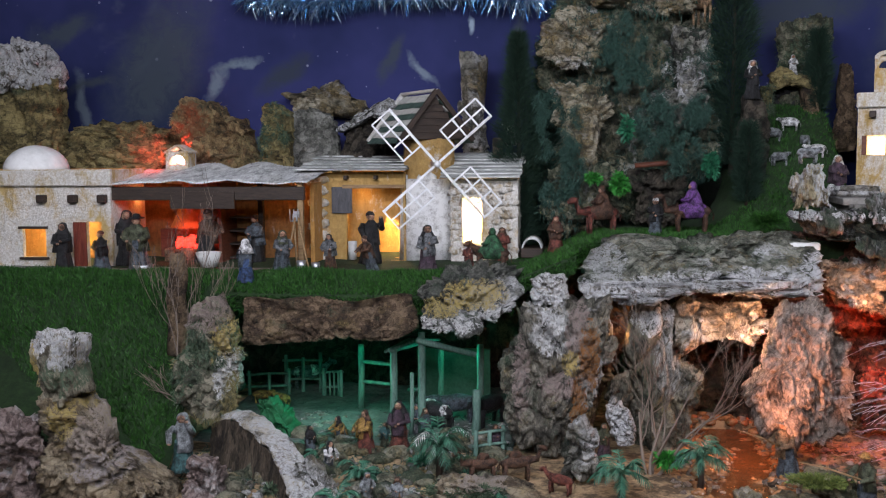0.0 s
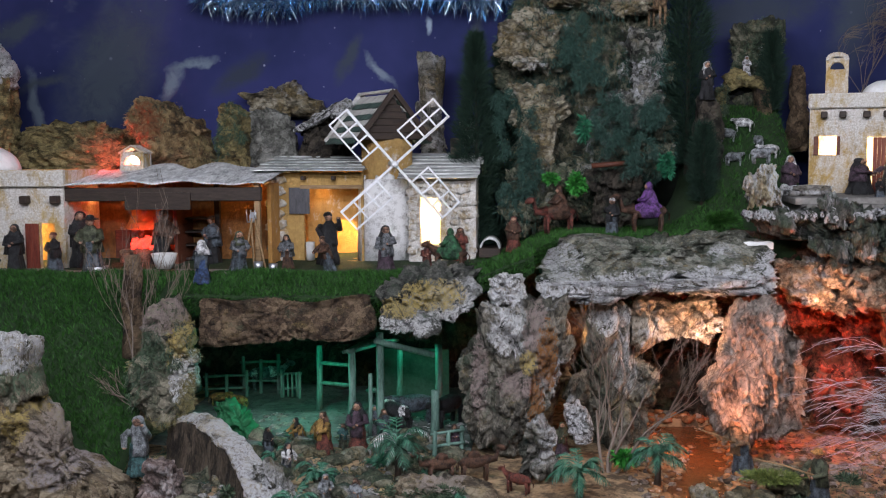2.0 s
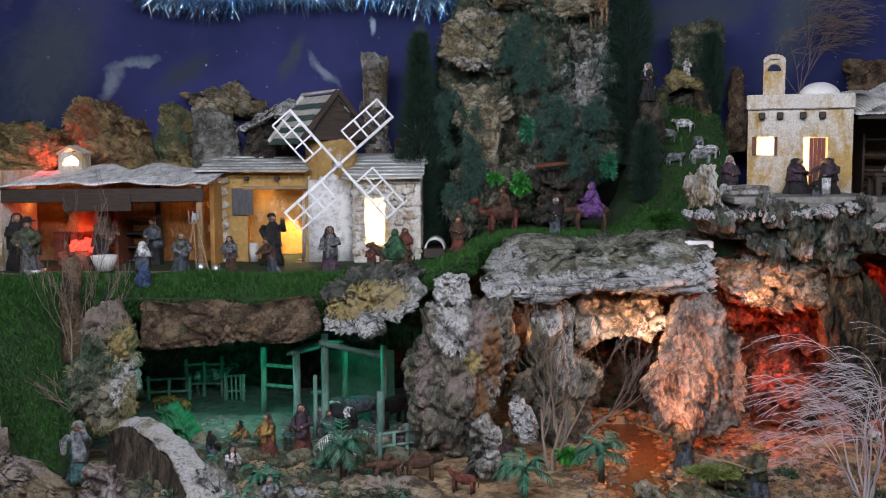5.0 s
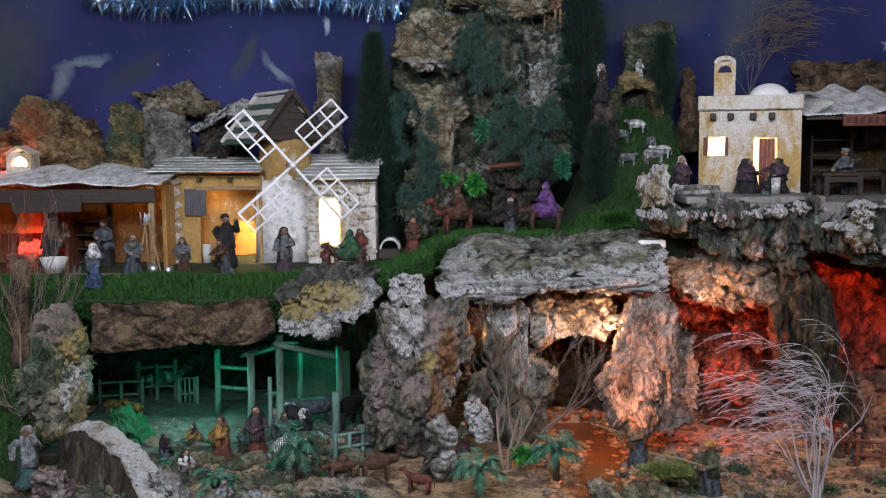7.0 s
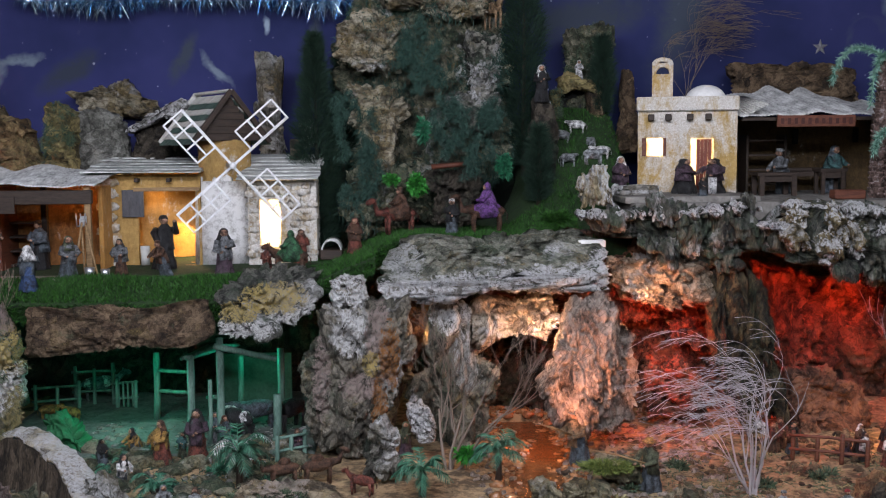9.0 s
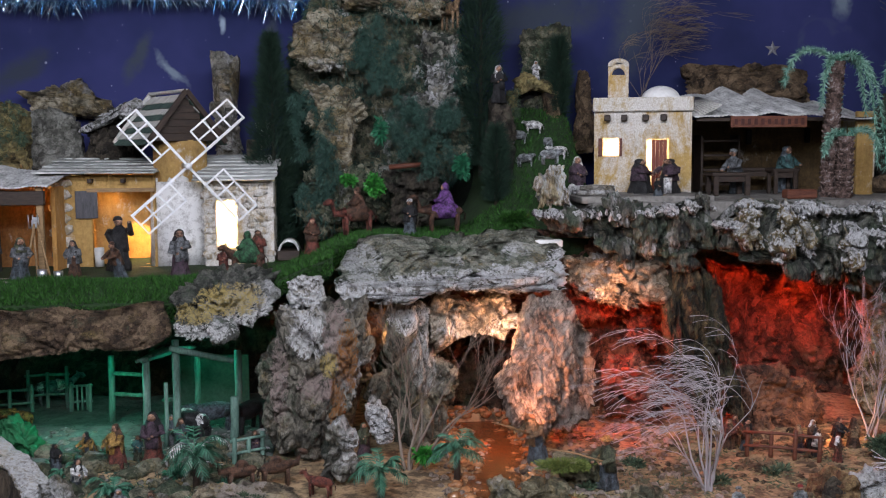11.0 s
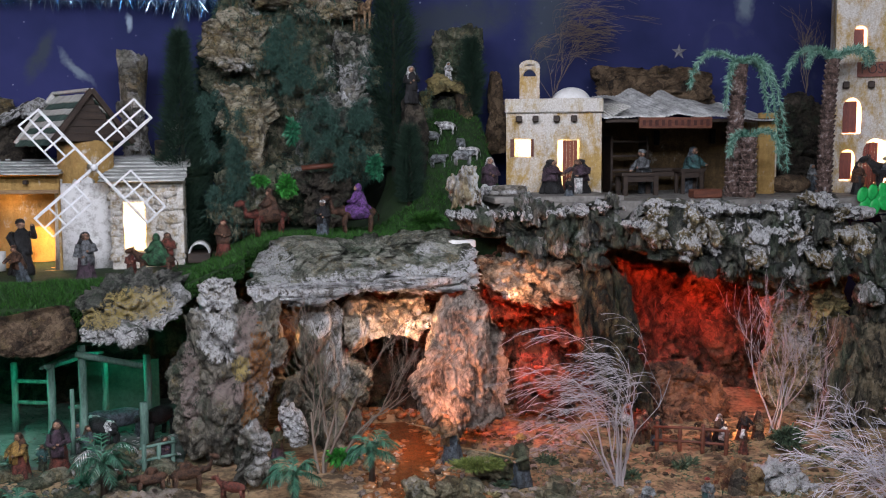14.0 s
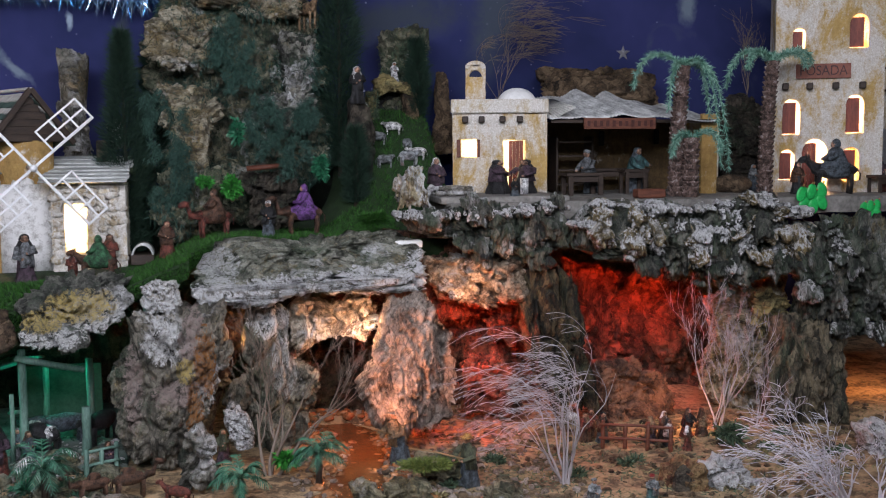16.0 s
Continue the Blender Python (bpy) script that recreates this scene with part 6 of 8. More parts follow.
wpart("parapet", sh, PLASTER_WHITE, house, "whitewashed parapet")
for px in (0.86, 0.916, 0.987, 1.046):
    beam_end(house, px, HY - 0.01, 1.643, 0.016)
dome(house, 1.041, HY + 0.12, hz1 - 0.008, 0.069, WHITEWASH, 0.75)
ch0, ch1, chz1 = 0.861, 0.93, 1.82
wpart("chimney", wall_shape(ch0, ch1, hz1 - 0.01, chz1, 3.44, 0.035, [(ch0 + 0.012, ch1 - 0.012, chz1 - 0.035, chz1 - 0.012, True)], 0.008), PLASTER, house, "ochre chimney with an arched mouth")
sh = Shape()
cm, cr = (ch0 + ch1) / 2, (ch1 - ch0) / 2
for k in range(10):
    a = math.pi * (k + 0.5) / 10
    sh.box((cm + cr * 0.82 * math.cos(a), 3.457, chz1 - 0.004 + cr * 0.45 * math.sin(a)), (0.012, 0.038, 0.014), pose(0, 0, 0, 0, -math.degrees(a) + 90, 0).to_3x3(), 0.3)
wpart("chimney_hood", sh, PLASTER, house)
sh = Shape()
for k in range(4):
    sh.box((hdoor[0] + 0.024 + 0.0125 * k, HY + 0.006, (hz0 + hdoor[3]) / 2), (0.012, 0.006, hdoor[3] - hz0 - 0.004), chamfer=0.3)
wpart("door", sh, DOOR_RED, house, "dark red plank door ajar")
for px, w in ((hwin[0] - 0.008, 0.014), (hwin[1] + 0.006, 0.01)):
    sh = Shape()
    sh.box((px, HY - 0.006, (hwin[2] + hwin[3]) / 2), (w, 0.006, hwin[3] - hwin[2]))
    wpart("shutter", sh, WOOD_RED, house)
def fit_to_camera(ob, degrees):
    """Turns a finished house on its base and narrows its front, to fit the camera's view."""
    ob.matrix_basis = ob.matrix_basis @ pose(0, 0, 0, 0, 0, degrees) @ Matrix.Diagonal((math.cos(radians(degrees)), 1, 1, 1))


fit_to_camera(house, -15)
terr = Shape()
terr.box(((0.696 + 1.11) / 2, 3.22, SHELF + 0.006), (0.403, 0.3, 0.02), chamfer=0.3)
single("stone_platform", terr, STONE_GROUND, "flat grey stone platform before the white house", "platform")

# ---- carpenter's shed ----
shed = thing("workshop", "open carpenter's shed with ochre walls under a grey cloth roof", "shed", (1.457, 3.5, 1.38))
wx0, wx1 = hx1 + 0.004, 1.773
wz0, wz1 = SHELF - 0.002, 1.643
sh = Shape()
sh.box(((wx0 + wx1) / 2, 3.76, (wz0 + wz1) / 2), (wx1 - wx0, 0.016, wz1 - wz0))
wpart("back_wall", sh, DIM_PLASTER, shed)
wpart("side_wall", side_wall(wx1 - 0.01, 3.4, 3.75, wz0, wz1 + 0.01, 0.02), PLASTER, shed)
sh = Shape()
sh.box((1.728, 3.39, (wz0 + wz1) / 2 + 0.008), (0.059, 0.02, wz1 - wz0 + 0.02), chamfer=0.3)
wpart("pillar", sh, PLASTER_OCHRE, shed)
wpart("roof", wavy_sheet(wx0 - 0.01, 1.739, (3.34, wz1 + 0.0), (3.8, 1.728), 52, 0.0013, ((0.42, 0.04, 0.07), (0.62, 0.03, 0.06), (0.93, -0.02, 0.1), (0.2, 0.012, 0.12)), 420, 16, 5), SHEET, shed, "sagging grey-white cloth roof")
for k in range(9):
    sh = Shape()
    sh.tube([(wx0 + 0.004 + 0.009 * k, 3.34, wz1 + 0.001 + 0.0045 * k), (wx0 + 0.03 + 0.012 * k, 3.72, 1.724)], 0.0035, 6)
    wpart("lath", sh, WOOD_PALE, shed)
sh = Shape()
sh.box(((wx0 + wx1) / 2, 3.36, wz1 - 0.008), (wx1 - wx0, 0.012, 0.012))
wpart("beam", sh, WOOD_DARK, shed)
plaque("sign", 1.249, 1.503, 1.609, 1.645, 3.335, WOOD_RED, shed, "brown wooden sign with worn lettering", bars=11)
rack = thing("tool_rack", "dark wooden shelf rack against the shed wall", "shelf", (1.303, 3.6, 1.409))
for k in range(4):
    sh = Shape()
    sh.box((1.308, 3.62, SHELF + 0.03 + 0.05 * k), (0.122, 0.08, 0.007))
    wpart("shelf", sh, WOOD_DARK, rack)
for px in (1.242, 1.375):
    sh = Shape()
    sh.box((px, 3.62, SHELF + 0.1), (0.008, 0.08, 0.2))
    wpart("side_panel", sh, WOOD_DARK, rack)


def bench(name, label, x, y, w, d, h, leg, mat):
    t = thing(name, label, "table", (x, y, SHELF))
    sh = Shape()
    sh.box((x, y, SHELF + h - 0.005), (w, d, 0.01))
    wpart("tabletop", sh, mat, t)
    for sx in (-1, 1):
        for sy in (-1, 1):
            sh = Shape()
            sh.box((x + sx * (w / 2 - leg), y + sy * (d / 2 - leg * 0.6), SHELF + (h - 0.01) / 2), (leg, leg * 0.8, h - 0.01))
            wpart("leg", sh, mat, t)
    sh = Shape()
    sh.box((x, y - d / 2 + 0.01, SHELF + h - 0.02), (w - 0.02, 0.005, 0.02))
    wpart("apron", sh, mat, t)
    return t


bench("workbench", "heavy dark wooden workbench in the shed", 1.275, 3.42, 0.139, 0.09, 0.075, 0.016, WOOD_DARK)
bench("workbench", "dark wooden trestle with a workpiece in the shed", 1.479, 3.46, 0.091, 0.07, 0.085, 0.012, WOOD_DARK)
bench("trestle", "long low dark trestle behind the benches", 1.486, 3.62, 0.236, 0.05, 0.085, 0.01, WOOD_DARK)
sh = Shape()
sh.box((0, 0, 0.014), (0.095, 0.05, 0.028), chamfer=0.3)
single("crate", sh, WOOD_RED, "low red-brown wooden crate on the edge", "crate", (1.401, 3.15, SHELF))
for at in (((1.693, 3.74, 1.586)), ((1.472, 3.74, 1.581))):
    sh = Shape()
    sh.box((0, 0, 0), (0.02, 0.012, 0.055), chamfer=0.5)
    single("hanging_tool", sh, DARK, "dark tool hanging on the ochre wall", "tool", at)

# ---- the inn ----
IY = 3.3
inn = thing("inn", "three-storey ochre plaster inn with lit arched windows", "inn", (2.129, 3.3, SHELF))
ix0, ix1, iz0, iz1 = 1.931, 2.333, SHELF - 0.003, 2.157
iholes = [(1.994, 2.043, 1.878, 1.954, True), (2.202, 2.272, 1.881, 1.996, True),
          (1.962, 2.029, 1.587, 1.71, True), (2.196, 2.263, 1.59, 1.722, True),
          (1.955, 2.012, 1.428, 1.535, True), (2.187, 2.25, 1.428, 1.543, True),
          (2.038, 2.135, SHELF + 0.002, 1.571, True)]
shell(inn, ix0, ix1, iz0, iz1, IY, IY + 0.3, iholes, PLASTER, WHITEWASH)
for k, h in enumerate(iholes[:6]):
    sh = Shape()
    w = (h[1] - h[0]) * 0.78
    sh.box((h[0] + w / 2, IY + 0.02, (h[2] + h[3]) / 2 - 0.004), (w, 0.005, h[3] - h[2] - 0.014), chamfer=0.4)
    wpart("shutter", sh, DOOR_RED, inn, "dark red inner shutter")
h = iholes[6]
for k in range(5):
    sh = Shape()
    sh.box((h[0] + 0.006 + 0.011 * k, IY + 0.02, (h[2] + h[3]) / 2 - 0.006), (0.0105, 0.006, h[3] - h[2] - 0.012 - abs(k - 3) * 0.004), chamfer=0.3)
    wpart("door_plank", sh, DOOR_RED, inn)
plaque("sign", 2.008, 2.209, 1.779, 1.829, IY - 0.008, surface("brick_red_sign", (0.12, 0.035, 0.02), (0.24, 0.08, 0.05), 20, 0.6), inn, "brick-red sign board with dark lettering", word="POSADA")
for px in (1.97, 2.06, 2.155, 2.252):
    beam_end(inn, px, IY - 0.012, 1.753, 0.018)
fit_to_camera(inn, -27)
annex = thing("inn_annex", "ochre plaster annex with dark wooden balconies", "house", (2.517, 3.36, 1.367))
shell(annex, ix1 + 0.003, ix1 + 0.32, iz0, 2.049, 3.36, 3.6, [(2.4, 2.475, 1.861, 2, False)], PLASTER, PLASTER_WARM)
for z in (1.74, 1.819, 1.859):
    sh = Shape()
    sh.box((ix1 + 0.16, 3.33, z), (0.3, 0.02, 0.008))
    wpart("balcony_rail", sh, WOOD_DARK, annex)
sh = Shape()
sh.box((ix1 + 0.12, 3.335, 1.541), (0.2, 0.01, 0.13))
wpart("lattice", sh, METAL, annex, "grey woven lattice")

# ---- painted clay figurines: each one plain mesh ----
CLOTH = {}


def cloth(colour):
    """Matt painted clay in one colour, worn lighter on the ridges."""
    if colour not in CLOTH:
        c = COLOURS[colour]
        CLOTH[colour] = surface(colour + "_painted_clay", tuple(v * 0.15 for v in c), tuple(min(v * 1.25, 0.85) for v in c), 75, low=0.42, high=0.6, rough=0.5, relief=1.0, depth=0.004, third=tuple(min(v * 1.6 + 0.02, 0.85) for v in c))
    return CLOTH[colour]


COLOURS = {"black": (0.02, 0.02, 0.022), "grey": (0.16, 0.17, 0.18), "white": (0.72, 0.72, 0.7), "brown": (0.1, 0.05, 0.03), "rust": (0.17, 0.05, 0.035), "olive": (0.09, 0.1, 0.06),
           "blue": (0.05, 0.09, 0.2), "teal": (0.06, 0.14, 0.14), "purple": (0.17, 0.07, 0.26), "violet": (0.08, 0.05, 0.07), "red": (0.3, 0.03, 0.03), "ochre": (0.4, 0.24, 0.07), "skin": (0.42, 0.24, 0.16),
           "green": (0.04, 0.13, 0.06), "stone": (0.26, 0.28, 0.29), "tan": (0.28, 0.18, 0.1), "slate": (0.09, 0.11, 0.13)}


def figurine(name, label, at, h, robe="brown", top=None, head="brown", turn=0.0, hat=None, arms="fold", stoop=0.0, seed=0, group="", wide=1.22):
    """A standing robed figurine of height h: draped robe, cape, arms, head and head-cloth or hat."""
    r = random.Random(seed)
    top = top or robe
    mats = [cloth(robe), cloth(top), cloth("skin"), cloth(head)]
    sh = Shape()
    ln = (0.0, -stoop)
    sh.lathe((0, 0, 0), [(0.16 * h, 0), (0.172 * h, 0.025 * h), (0.16 * h, 0.12 * h), (0.138 * h, 0.26 * h), (0.128 * h, 0.42 * h), (0.118 * h, 0.55 * h)], 26, 0.2, r.choice((5, 6, 7)), 0.85, ln, r.uniform(0, 3))
    sh.slot = 1
    side = r.choice((-1, 1))
    sh.lathe((side * 0.012 * h, -stoop * 0.4 * h, 0.4 * h), [(0.155 * h, -0.04 * h), (0.15 * h, 0.08 * h), (0.138 * h, 0.25 * h), (0.125 * h, 0.35 * h), (0.07 * h, 0.42 * h), (0.045 * h, 0.45 * h)], 22, 0.17, r.choice((4, 5)), 0.74, (0, -stoop), r.uniform(0, 3))
    sy = -stoop * 0.75 * h
    lift = r.uniform(-0.04, 0.05)
    for s in (-1, 1):
        if arms == "fold":
            pts = [(s * 0.11 * h, sy, 0.75 * h), (s * 0.15 * h, sy - 0.05 * h, (0.6 + s * lift) * h), (s * 0.03 * h, sy - 0.16 * h, (0.58 + s * lift) * h)]
        elif arms == "work":
            pts = [(s * 0.11 * h, sy, 0.75 * h), (s * 0.16 * h, sy - 0.1 * h, 0.61 * h), (s * 0.08 * h, sy - 0.25 * h, (0.56 + s * lift) * h)]
        else:
            up = 0.9 if s > 0 else 0.52
            pts = [(s * 0.11 * h, sy, 0.75 * h), (s * 0.17 * h, sy - 0.08 * h, 0.68 * h), (s * 0.13 * h, sy - 0.2 * h, up * h)]
        sh.slot = 1
        sh.tube(pts, [0.05 * h, 0.052 * h, 0.036 * h], 8)
        sh.slot = 2
        sh.ball(pts[-1], 0.028 * h, nu=7, nv=5)
    hy = -stoop * 0.92 * h
    sh.slot = 2
    sh.ball((0, hy - 0.012 * h, 0.9 * h), (0.064 * h, 0.07 * h, 0.08 * h), nu=10, nv=8)
    sh.slot = 3
    if hat == "brim":
        sh.lathe((0, hy, 0.93 * h), [(0.12 * h, 0), (0.12 * h, 0.012 * h), (0.065 * h, 0.02 * h), (0.05 * h, 0.075 * h), (0.01 * h, 0.085 * h)], 14)
    elif hat == "cap":
        sh.lathe((0, hy, 0.92 * h), [(0.07 * h, 0), (0.072 * h, 0.03 * h), (0.055 * h, 0.075 * h), (0.01 * h, 0.09 * h)], 12)
    else:
        sh.ball((0, hy + 0.014 * h, 0.915 * h), (0.08 * h, 0.076 * h, 0.088 * h), nu=10, nv=7)
        sh.lathe((0, hy + 0.028 * h, 0.66 * h), [(0.15 * h, 0), (0.125 * h, 0.1 * h), (0.08 * h, 0.22 * h), (0.03 * h, 0.26 * h)], 12, 0.08, 5, 0.7)
    k = Vector((seed * 1.7, 0, 0))
    carved = []
    for x, y, z in sh.v:
        q = Vector((x, y, z)) * (9 / h) + k
        d = 0.016 * h * (noise.noise(q) + 0.5 * noise.noise(q * 2.3))
        carved.append(((x + d) * wide, (y + d * 0.8) * wide, z + 0.4 * d))
    sh.v = carved
    return single(name, sh, mats, label, "figurine", at, turn, group)


def beast(name, label, at, h, colour, kind_of="sheep", turn=0.0, cloak=None, rider=None, spots=None, seed=0, group=""):
    """A four-legged figurine, its barrel along x: sheep, cow, donkey, camel or deer."""
    sh = Shape()
    body = {"sheep": (0.62, 0.28, 0.3, 0.62), "cow": (0.72, 0.25, 0.27, 0.66), "donkey": (0.62, 0.2, 0.22, 0.62), "camel": (0.5, 0.19, 0.2, 0.56), "deer": (0.42, 0.14, 0.16, 0.55)}[kind_of]
    lx, ly, lz, bz = (v * h for v in body)
    sh.ball((0, 0, bz), (lx, ly, lz), nu=14, nv=10, rough=0.25 if kind_of == "sheep" else 0.1, seed=seed)
    leg = {"sheep": 0.07, "cow": 0.075, "donkey": 0.055, "camel": 0.05, "deer": 0.035}[kind_of] * h
    for sx in (-1, 1):
        for sy in (-1, 1):
            sh.tube([(sx * lx * 0.66, sy * ly * 0.55, bz - lz * 0.3), (sx * lx * 0.7, sy * ly * 0.55, bz * 0.45), (sx * lx * 0.66, sy * ly * 0.55, 0)], [leg * 1.4, leg, leg * 0.9], 7)
    hx, hz = {"sheep": (1.05, 0.92), "cow": (1.15, 0.9), "donkey": (1.2, 1.02), "camel": (1.5, 1.02), "deer": (1.2, 1.0)}[kind_of]
    neck = [(lx * 0.7, 0, bz + lz * 0.3), (lx * 0.95 if kind_of != "camel" else lx * 1.3, 0, bz + (0.05 if kind_of == "camel" else 0.15) * h), (lx * hx, 0, hz * h * 0.9)]
    sh.tube(neck, [lz * 0.75, lz * 0.5, lz * 0.36], 9)
    sh.ball((lx * hx + 0.09 * h, 0, hz * h * 0.9), (0.16 * h, 0.085 * h, 0.09 * h), pose(0, 0, 0, 0, 22, 0).to_3x3(), nu=9, nv=7)
    for s in (-1, 1):
        sh.ball((lx * hx - 0.02 * h, s * 0.1 * h, hz * h * 0.95), (0.03 * h, 0.055 * h, 0.025 * h) if kind_of != "donkey" else (0.03 * h, 0.03 * h, 0.1 * h), nu=6, nv=5)
        if kind_of == "deer":
            sh.tube([(lx * hx, s * 0.04 * h, hz * h * 0.97), (lx * hx - 0.08 * h, s * 0.12 * h, hz * h * 1.12), (lx * hx, s * 0.2 * h, hz * h * 1.28)], [0.02 * h, 0.015 * h, 0.006 * h], 5)
    sh.tube([(-lx * 0.95, 0, bz + lz * 0.2), (-lx * 1.12, 0, bz - lz * 0.4), (-lx * 1.1, 0, bz - lz * 1.2)], [0.035 * h, 0.025 * h, 0.015 * h], 6)
    mats = [cloth(colour), cloth(cloak or colour), cloth("skin"), cloth(spots or colour)]
    if kind_of == "camel" and not cloak:
        sh.ball((-lx * 0.05, 0, bz + lz * 0.95), (lx * 0.42, ly * 0.7, lz * 0.8), nu=10, nv=7, rough=0.1)
    if spots:
        sh.slot = 3
        sh.ball((lx * 0.3, -ly * 0.12, bz + lz * 0.08), (lx * 0.42, ly * 0.98, lz * 0.95), nu=10, nv=8, rough=0.3, seed=seed)
        sh.ball((-lx * 0.62, -ly * 0.1, bz), (lx * 0.26, ly * 0.86, lz * 0.8), nu=10, nv=8, rough=0.3, seed=seed + 2)
    if cloak:
        sh.slot = 1
        sh.ball((0, 0, bz + lz * 0.15), (lx * 0.8, ly * 1.28, lz * 1.15), nu=16, nv=10, rough=0.2, seed=seed)
        sh.lathe((-lx * 0.05, 0, bz + lz * 0.4), [(lx * 0.62, 0), (lx * 0.52, lz * 0.6), (lx * 0.4, lz * 1.5), (lx * 0.3, lz * 2.1), (lx * 0.14, lz * 2.5)], 18, 0.16, 6, 0.75)
        for s in (-1, 1):
            sh.tube([(0, s * lx * 0.34, bz + lz * 2.1), (lx * 0.25, s * lx * 0.42, bz + lz * 1.5), (lx * 0.5, s * lx * 0.12, bz + lz * 1.4)], [lx * 0.13, lx * 0.12, lx * 0.07], 8)
        sh.ball((-lx * 0.05, 0, bz + lz * 3.2), (lx * 0.2, lx * 0.2, lx * 0.25), nu=9, nv=7)
        sh.slot = 2
        sh.ball((lx * 0.02, 0, bz + lz * 3.15), lx * 0.17, nu=8, nv=6)
    return single(name, sh, mats, label, "figurine", at, turn, group)


def on(ground, x, y, lift=0.0):
    return (x, y, ground(x, y) + lift)


def plat(x, y):
    return SHELF + (0.016 if x < 1.11 and 3.07 < y < 3.37 else 0.003)


def low_at(x, y):
    return (x, y, lower(x, y))


# before the cottage and the forge
figurine("figurine", "dark-robed woman figurine with a pale apron before the cottage", on(upper, -1.631, 3.13), 0.147, "black", "black", "black", 5, seed=1)
figurine("figurine", "small dark figurine in a brown cap by the cottage door", on(upper, -1.501, 3.12), 0.123, "slate", "black", "rust", -10, "cap", seed=2)
figurine("figurine", "sturdy grey-green figurine in a dark hat before the forge", on(upper, -1.366, 3.1), 0.176, "slate", "olive", "black", 10, "brim", "work", 0.1, 3)
figurine("figurine", "dark figurine standing behind the smith", on(upper, -1.474, 3.25), 0.178, "black", "black", "black", 20, seed=4)
figurine("figurine", "dark smith figurine at the hearth", on(upper, -1.242, 3.33), 0.175, "black", "brown", "brown", 60, "cap", "work", 0.1, 5)
figurine("figurine", "dark figurine beside the forge shelves", on(upper, -1.079, 3.36), 0.154, "black", "slate", "brown", -20, "cap", seed=6)
figurine("figurine", "grey figurine stooping beside the tools", on(upper, -0.924, 3.13), 0.127, "slate", "grey", "olive", 30, None, "work", 0.15, 7)
figurine("figurine", "blue-robed figurine with a white head-cloth on the bank", on(upper, -0.989, 2.99), 0.128, "blue", "slate", "white", 200, seed=8)
figurine("figurine", "grey-brown woman figurine seated before the mill", on(upper, -0.788, 3.2), 0.109, "brown", "grey", "black", 0, None, "work", 0.1, 9)
figurine("figurine", "dark miller figurine with a raised arm at the mill porch", on(upper, -0.689, 3.34), 0.168, "black", "black", "black", 20, "cap", "raise", 0, 10)
figurine("figurine", "blue-grey figurine stooping before the mill porch", on(upper, -0.646, 3.16), 0.107, "slate", "brown", "brown", -40, "cap", "work", 0.25, 11)
figurine("figurine", "grey and violet hooded figurine before the mill tower", on(upper, -0.472, 3.13), 0.144, "violet", "grey", "black", 8, seed=12)
figurine("figurine", "small rust-red figurine by the lit mill door", on(upper, -0.353, 3.18), 0.087, "rust", "rust", "white", 0, seed=13)
beast("donkey_figurine", "brown donkey figurine carrying a green cloak", on(upper, -0.283, 3.16), 0.09, "brown", "donkey", 170, "green")
figurine("figurine", "rust-robed figurine beside the mill corner", on(upper, -0.27, 3.4), 0.115, "rust", "rust", "brown", 0, seed=14)
figurine("figurine", "rust-red woman figurine with a jug below the crag", on(upper, -0.095, 3.3), 0.112, "rust", "brown", "rust", 0, seed=15)
beast("camel_figurine", "red-brown camel figurine with packs below the crag", on(upper, 0.045, 3.36), 0.114, "rust", "camel", 200, "brown")
figurine("figurine", "dark figurine in a white turban below the crag", on(upper, 0.208, 3.3), 0.112, "slate", "black", "white", -10, "cap", seed=16)
beast("camel_figurine", "brown camel figurine with a purple-cloaked rider", on(upper, 0.322, 3.36), 0.121, "brown", "camel", 185, "purple")

# the sheep hill
SHEEP = [(0.532, 3.73, 30, 10), (0.61, 3.65, 200, 11), (0.672, 3.69, 170, 12), (0.71, 3.63, 95, 13), (0.739, 3.6, 170, 14), (0.62, 3.58, 20, 15), (0.594, 3.8, 60, 16)]
for x, y, turn, k in SHEEP:
    beast("sheep_figurine", "small grey-white sheep figurine on the turf hill", on(upper, x, y), 0.05, "stone" if k % 2 else "white", "sheep", turn, seed=k, group="sheep on the hill")
beast("sheep_figurine", "grey-white sheep figurine on the carved stump", ((0.615, 3.12, 1.498)), 0.05, "stone", "sheep", 10, seed=21)
figurine("figurine", "dark shepherd figurine with a white scarf on the hill", ((0.525, 3.54, 1.698)), 0.125, "black", "black", "white", 0, seed=22)
figurine("figurine", "small white figurine on the hollow rock", ((0.699, 3.8, 1.784)), 0.075, "white", "white", "white", 0, seed=23)
figurine("figurine", "dark herdsman figurine with white lambs beside the house", (0.744, 3.32, SHELF + 0.002), 0.131, "violet", "violet", "white", 0, seed=24)
beast("sheep_figurine", "white lamb figurine at the herdsman's side", (0.714, 3.26, SHELF + 0.002), 0.05, "white", "sheep", 80, seed=25)
beast("deer_figurine", "tan deer figurine on top of the crag", ((0.371, 3.62, 1.95)), 0.123, "tan", "deer", -65, seed=26)

